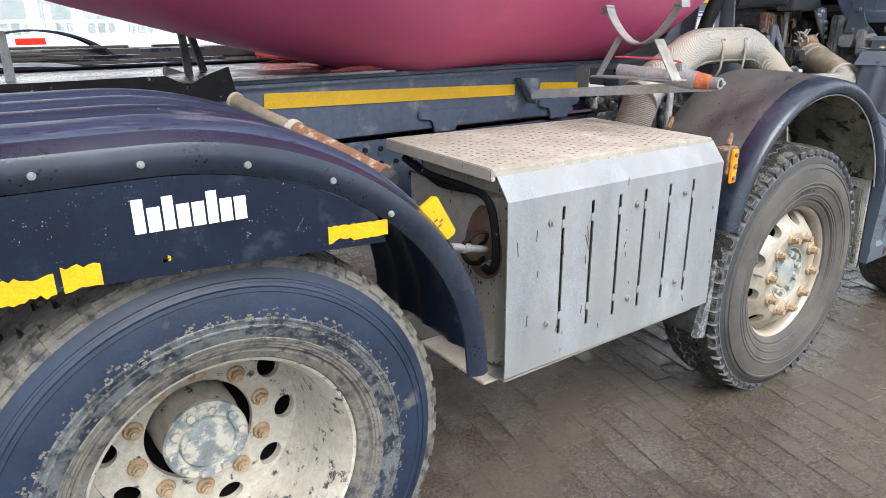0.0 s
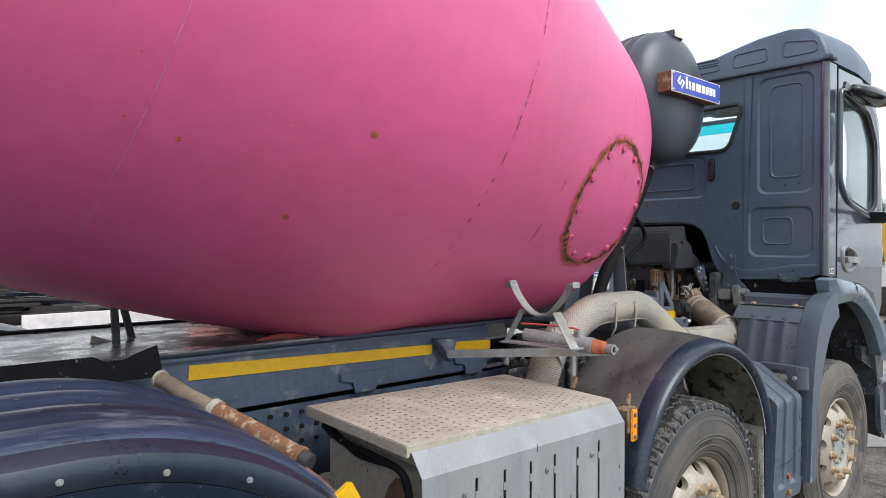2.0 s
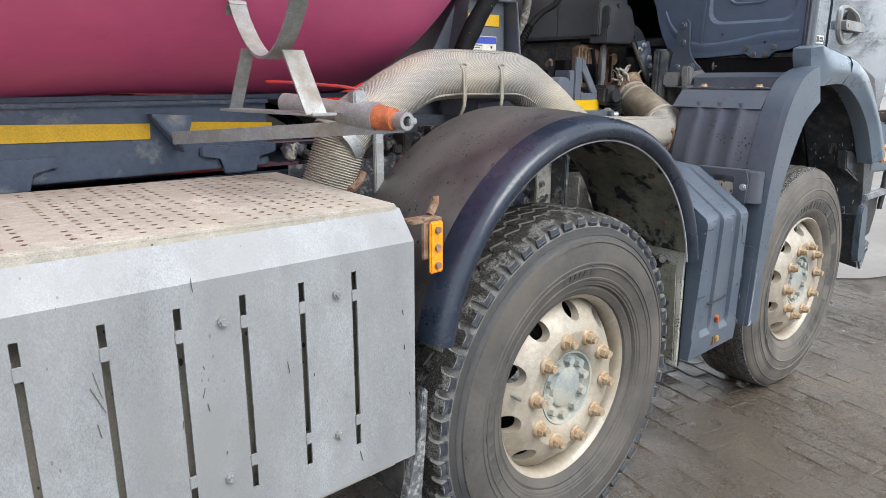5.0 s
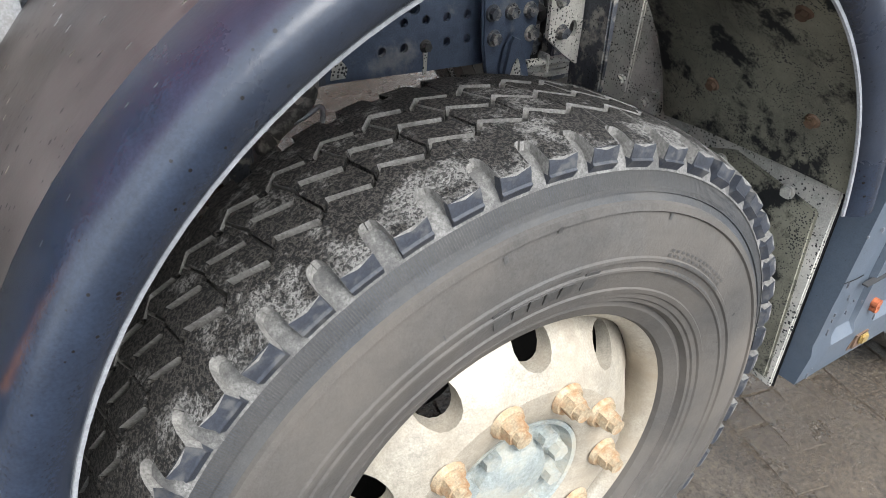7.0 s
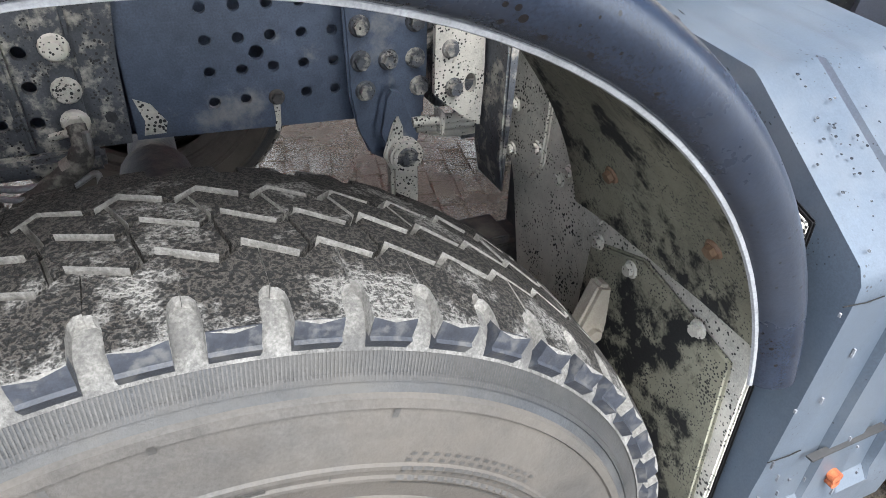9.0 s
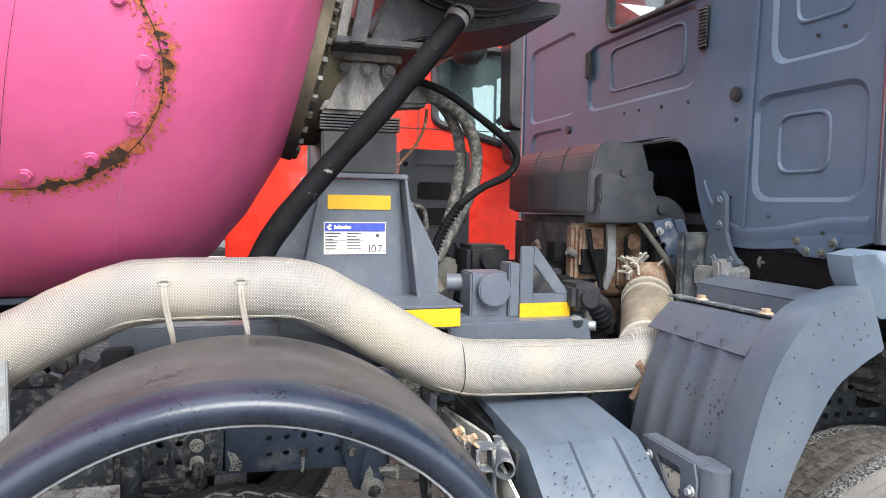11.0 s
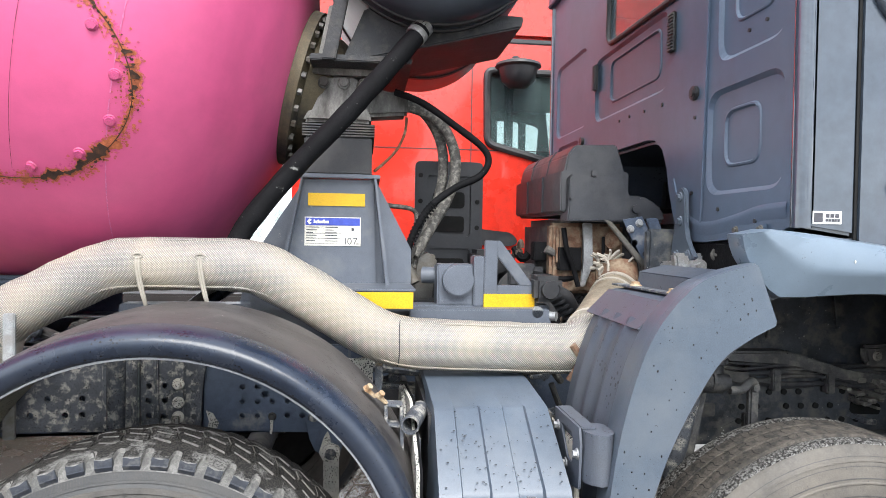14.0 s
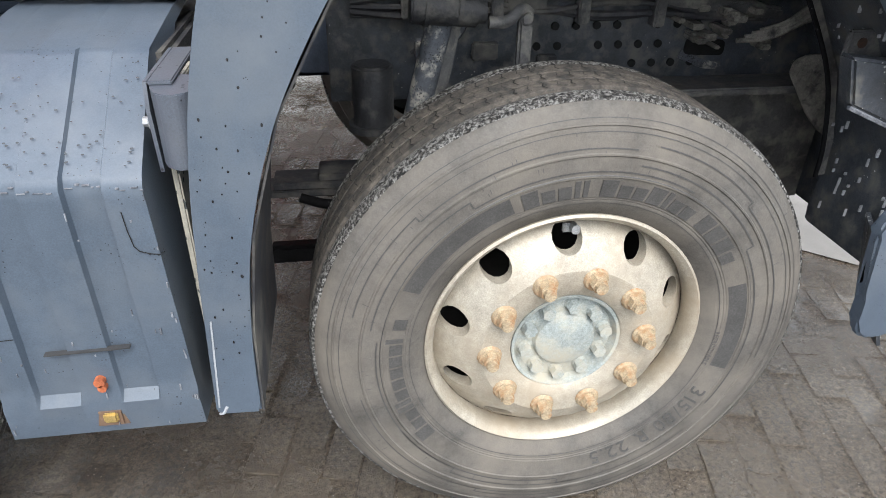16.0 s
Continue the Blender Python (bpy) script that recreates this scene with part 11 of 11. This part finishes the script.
box(bm, -2.9, 0.4, 6.4, 6.9, 1.22, 1.34, 0.02)
cyl(bm, (-4.5, 6.2, 0.5), (-4.5, 6.5, 0.5), 0.5, seg=32)
cyl(bm, (-3.2, 6.2, 0.5), (-3.2, 6.5, 0.5), 0.5, seg=32)
part("frame", bm, M["amber_dark"], trailer, "black trailer frame")
bm = bmesh.new()
sweep(bm, arc(-2.2, 0.90, 0.85, 0.62, 15, 165, 24), [(0, 6.3), (0.02, 6.3), (0.02, 6.9), (0, 6.9)])
sweep(bm, arc(-3.4, 0.85, 0.85, 0.62, 15, 165, 24), [(0, 6.3), (0.02, 6.3), (0.02, 6.9), (0, 6.9)])
pieces("mudguard", bm, M["fender"], trailer, "glossy black mudguards")
bm = bmesh.new()
box(bm, -2.35, -2.1, 6.28, 6.3, 1.40, 1.46, 0.0)
part("tail_lamp", bm, M["red"], trailer, "red tail lamp")
bm = bmesh.new()
box(bm, -1.8, 1.6, 5.4, 5.45, 1.0, 1.12, 0.0)
box(bm, -3.6, -2.3, 6.0, 6.12, 1.22, 1.30, 0.01)
pieces("side_board", bm, M["cream_wall"], trailer, "white side board")
bm = bmesh.new()
box(bm, 0.34, 0.44, 5.35, 5.4, 0.86, 1.03, 0.0)
part("side_lamp", bm, M["yellow"], trailer, "yellow side lamp")

rnd = random.Random(44)
for k, mt in enumerate(("amber_dark", "fender", "amber_dark", "galv")):
    bm = bmesh.new()
    for i in range(7):
        x, y, z = rnd.uniform(-3.3, -0.9), 5.52 + 0.12 * k + rnd.uniform(0, 0.03), 1.10 + 0.045 * i
        wide = rnd.uniform(0.25, 1.3)
        box(bm, x, x + wide, y, y + 0.08, z, z + rnd.uniform(0.018, 0.035), 0.004)
    pieces("load_beam", bm, M[mt], trailer, "dark stacked beam", join=False)
bm = bmesh.new()
for x in (-3.2, -2.1, -1.0):
    box(bm, x, x + 0.07, 5.50, 6.10, 0.95, 1.10, 0.004)
pieces("load_bearer", bm, M["amber_dark"], trailer, "black bearer under the load")

digger = tagged(new("excavator"), "yellow tracked excavator parked across the yard", "excavator")
DX = 16.0
bm = bmesh.new()
for x in (DX + 0.5, DX + 2.6):
    prism(bm, rounded([(4.25, 0.0), (0.3, 0.0), (-0.1, 0.4), (0.3, 0.80), (4.2, 0.66), (4.55, 0.33)], 0.25), "x", x, x + 0.6, 0.03)
    for i in range(24):
        box(bm, x - 0.03, x + 0.63, 4.2 - 0.16 * i, 4.28 - 0.16 * i, 0.66 + 0.006 * i, 0.71 + 0.006 * i, 0.0)
    for i in range(8):
        cyl(bm, (x - 0.04, 3.9 - 0.45 * i, 0.22), (x, 3.9 - 0.45 * i, 0.22), 0.15, seg=14)
pieces("track", bm, M["track_rust"], digger, "rusty dark steel tracks")
bm = bmesh.new()
box(bm, DX + 0.3, DX + 3.4, -1.2, 2.4, 1.0, 2.0, 0.1)
box(bm, DX + 0.3, DX + 3.4, -1.2, 0.6, 2.0, 2.5, 0.1)
part("house", bm, M["digger"], digger, "yellow upper body")
bm = bmesh.new()
prism(bm, bend([(3.78, 2.18), (3.74, 2.42), (3.55, 2.52), (3.30, 2.54), (2.6, 2.62), (1.6, 2.9), (0.9, 2.5), (0.7, 1.9), (1.05, 1.9), (1.6, 2.35), (2.6, 2.15), (3.2, 2.10), (3.55, 2.02)], 3), "x", DX + 0.25, DX + 0.65, 0.03)
boom_ = part("boom", bm, M["digger"], digger, "yellow boom")
bm = bmesh.new()
cyl(bm, (DX + 0.3, 3.66, 2.53), (DX + 0.3, 2.9, 2.66), 0.06, seg=12)
part("ram_rod", bm, M["galv"], boom_, "bright hydraulic ram rod")
bm = bmesh.new()
prism(bm, bend([(3.80, 2.30), (3.55, 2.25), (3.42, 1.6), (3.20, 0.8), (3.02, 0.25), (3.05, 0.10), (3.18, 0.12), (3.40, 0.75), (3.70, 1.45)], 3), "x", DX, DX + 0.30, 0.02)
stick_ = part("stick", bm, M["digger"], digger, "yellow dipper arm")
bm = bmesh.new()
for k in range(3):
    tube(bm, smooth_path([(DX - 0.05, 3.30 - 0.05 * k, 2.42), (DX - 0.08, 3.55 - 0.05 * k, 2.2), (DX - 0.08, 3.42 - 0.06 * k, 1.5), (DX - 0.05, 3.18 - 0.06 * k, 0.9), (DX - 0.05, 3.10 - 0.05 * k, 0.45)], 6), 0.028, 8)
pieces("arm_hose", bm, M["amber_dark"], stick_, "black hydraulic hose", join=False)
bm = bmesh.new()
prism(bm, rounded([(3.25, 0.35), (2.6, 0.75), (2.1, 0.5), (2.2, 0.08), (2.9, 0.02)], 0.15), "x", DX - 0.3, DX + 0.6, 0.03)
part("bucket", bm, M["track_rust"], digger, "rusty digging bucket")
bm = bmesh.new()
box(bm, DX + 0.4, DX + 1.5, 1.1, 2.3, 2.0, 2.95, 0.1)
part("operator_cab", bm, M["dark_glass"], digger, "dark glazed operator cab")
bm = bmesh.new()
for i in range(7):
    y = 3.30 - 0.062 * i
    box(bm, DX + 0.244, DX + 0.25, y - 0.048, y, 2.20 + 0.004 * i, 2.31 + 0.004 * i, 0.0)
part("maker_mark", bm, M["ink"], boom_, "dark maker's word as plain bars")


def tree(x, y, h, seed):
    t = tagged(new("tree"), "bare pale-green spring tree at the far edge of the yard", "tree", group="trees at the yard's edge")
    t.matrix_world = pose(x, y, 0)
    rnd = random.Random(seed)
    bm = bmesh.new()
    tips = []
    tube(bm, smooth_path([(0, 0, 0), (0.1, 0, h * 0.3), (-0.05, 0.1, h * 0.6), (0.05, 0, h * 0.95)], 4), lambda s: h * 0.022 * (1 - s * 0.85), 7)
    for i in range(26):
        z = h * rnd.uniform(0.22, 0.9)
        a = rnd.uniform(0, 6.28)
        ln = (h - z) * 0.45 + h * 0.06
        e = Vector((math.cos(a) * ln, math.sin(a) * ln, z + ln * rnd.uniform(0.4, 0.9)))
        tube(bm, smooth_path([(0, 0, z), e * 0.5 + Vector((0, 0, z * 0.5)), e], 3), lambda s: h * 0.007 * (1 - s * 0.8), 5)
        tips += [e.lerp(Vector((0, 0, z)), rnd.uniform(0, 0.6)) for _ in range(9)]
    part("trunk", bm, M["bark"], t, "grey trunk and limbs")
    bm = bmesh.new()
    for p in tips:
        for _ in range(7):
            q = p + Vector([rnd.gauss(0, h * 0.035) for _ in range(3)])
            d = Vector([rnd.gauss(0, 1) for _ in range(3)]).normalized() * h * rnd.uniform(0.008, 0.018)
            o = d.orthogonal().normalized() * h * 0.008
            bm.faces.new([bm.verts.new(v) for v in (q - d, q + o, q + d, q - o)])
    tagged(part("crown", bm, M["leaf"], t, "thin crown of small leaves"), kind="stuff")


forest = random.Random(31)
for i in range(26):
    a = radians(forest.uniform(-28, 52))
    r = forest.uniform(75, 110)
    tree(r * math.cos(a), r * math.sin(a), forest.uniform(5, 10), i)
for i in range(14):
    tree(forest.uniform(-60, 60), forest.uniform(-70, -50), forest.uniform(6, 11), 60 + i)

# parked white vans far behind, seen in gaps
for i, (x, y) in enumerate(((2.6, 14.5), (6.0, 16.0))):
    van = tagged(new("white_van"), "white van parked before the warehouse", "van")
    bm = bmesh.new()
    prism(bm, rounded([(x, 0.4), (x + 4.8, 0.4), (x + 4.8, 1.1), (x + 4.0, 1.4), (x + 3.4, 2.2), (x, 2.3)], 0.15), "y", y, y + 1.9, 0.06)
    part("body", bm, M["cream_wall"], van, "white body")
    bm = bmesh.new()
    prism(bm, [(x + 2.6, 1.4), (x + 3.8, 1.4), (x + 3.3, 2.0), (x + 2.6, 2.05)], "y", y - 0.01, y + 0.01)
    part("window", bm, M["dark_glass"], van, "dark window")
    bm = bmesh.new()
    for wx in (x + 0.9, x + 3.9):
        cyl(bm, (wx, y - 0.02, 0.34), (wx, y + 0.2, 0.34), 0.34, seg=28)
        cyl(bm, (wx, y + 1.7, 0.34), (wx, y + 1.92, 0.34), 0.34, seg=28)
    part("wheels", bm, M["amber_dark"], van, "black wheels")

# ---- paving stones, last: rows of worn bricks half drowned in silt ----
def paver_mesh(name, seed):
    rnd = random.Random(seed)
    bm = bmesh.new()
    hx, hy = 0.0492, 0.0995
    rim = [(-hx, -hy), (0.0, -hy), (hx, -hy), (hx, -hy * 0.33), (hx, hy * 0.33), (hx, hy), (0.0, hy), (-hx, hy), (-hx, hy * 0.33), (-hx, -hy * 0.33)]
    rim = [(x + rnd.uniform(-0.002, 0.0015), y + rnd.uniform(-0.0025, 0.0015)) for x, y in rim]
    low = [bm.verts.new((x, y, -0.02)) for x, y in rim]
    mid = [bm.verts.new((x, y, -0.0030)) for x, y in rim]
    top = [bm.verts.new((x - math.copysign(0.003, x), y - math.copysign(0.003, y), rnd.uniform(-0.0006, 0.0006))) for x, y in rim]
    k = len(rim)
    for a, b in ((low, mid), (mid, top)):
        for i in range(k):
            bm.faces.new((a[i], a[(i + 1) % k], b[(i + 1) % k], b[i]))
    bm.faces.new(top)
    bmesh.ops.recalc_face_normals(bm, faces=bm.faces)
    me = bpy.data.meshes.new(name)
    bm.to_mesh(me)
    bm.free()
    me.materials.append(M["paver"])
    return me


paver_kinds = [paver_mesh("paver", k) for k in range(6)]
lay = random.Random(31)
turn_all = Matrix.Rotation(radians(-12), 4, "Z")
near_count = 0
rest_v, rest_f = [], []
for i in range(-46, 62):
    for j in range(-24, 18):
        x, y = i * 0.1015, j * 0.2025 + (0.101 if i % 2 else 0.0)
        p = turn_all @ Vector((x + lay.uniform(-0.004, 0.004), y + lay.uniform(-0.006, 0.006), 0))
        z = 0.0002 + lay.uniform(-0.0014, 0.0014) - 0.0045 * max(0.0, noise.noise(p * 1.3 + Vector((3, 1, 0))))
        m = Matrix.Translation((p.x, p.y, z)) @ turn_all @ Matrix.Rotation(lay.uniform(-0.015, 0.015), 4, "Z") @ Matrix.Rotation(lay.uniform(-0.005, 0.005), 4, "X") @ Matrix.Rotation(lay.uniform(-0.010, 0.010), 4, "Y")
        me = paver_kinds[lay.randrange(6)]
        near_it = 0.30 < p.x < 2.45 and -1.15 < p.y < 0.42
        if near_it and near_count < 300:
            ob = new("paver", me)
            ob.parent = ground
            ob.matrix_local = m
            near_count += 1
        elif p.x < (2.95 if p.y > 1.0 else 3.0 + (1.0 - p.y) * 1.2):
            k = len(rest_v)
            rest_v.extend([tuple(m @ v.co) for v in me.vertices])
            rest_f.extend([[k + n for n in poly.vertices] for poly in me.polygons])
me = bpy.data.meshes.new("paving_rest")
me.from_pydata(rest_v, [], rest_f)
me.materials.append(M["paver_rest"])
paving = new("paving_rest", me)
paving.parent = ground
tagged(paving, "further worn paving bricks in rows", kind="stuff")
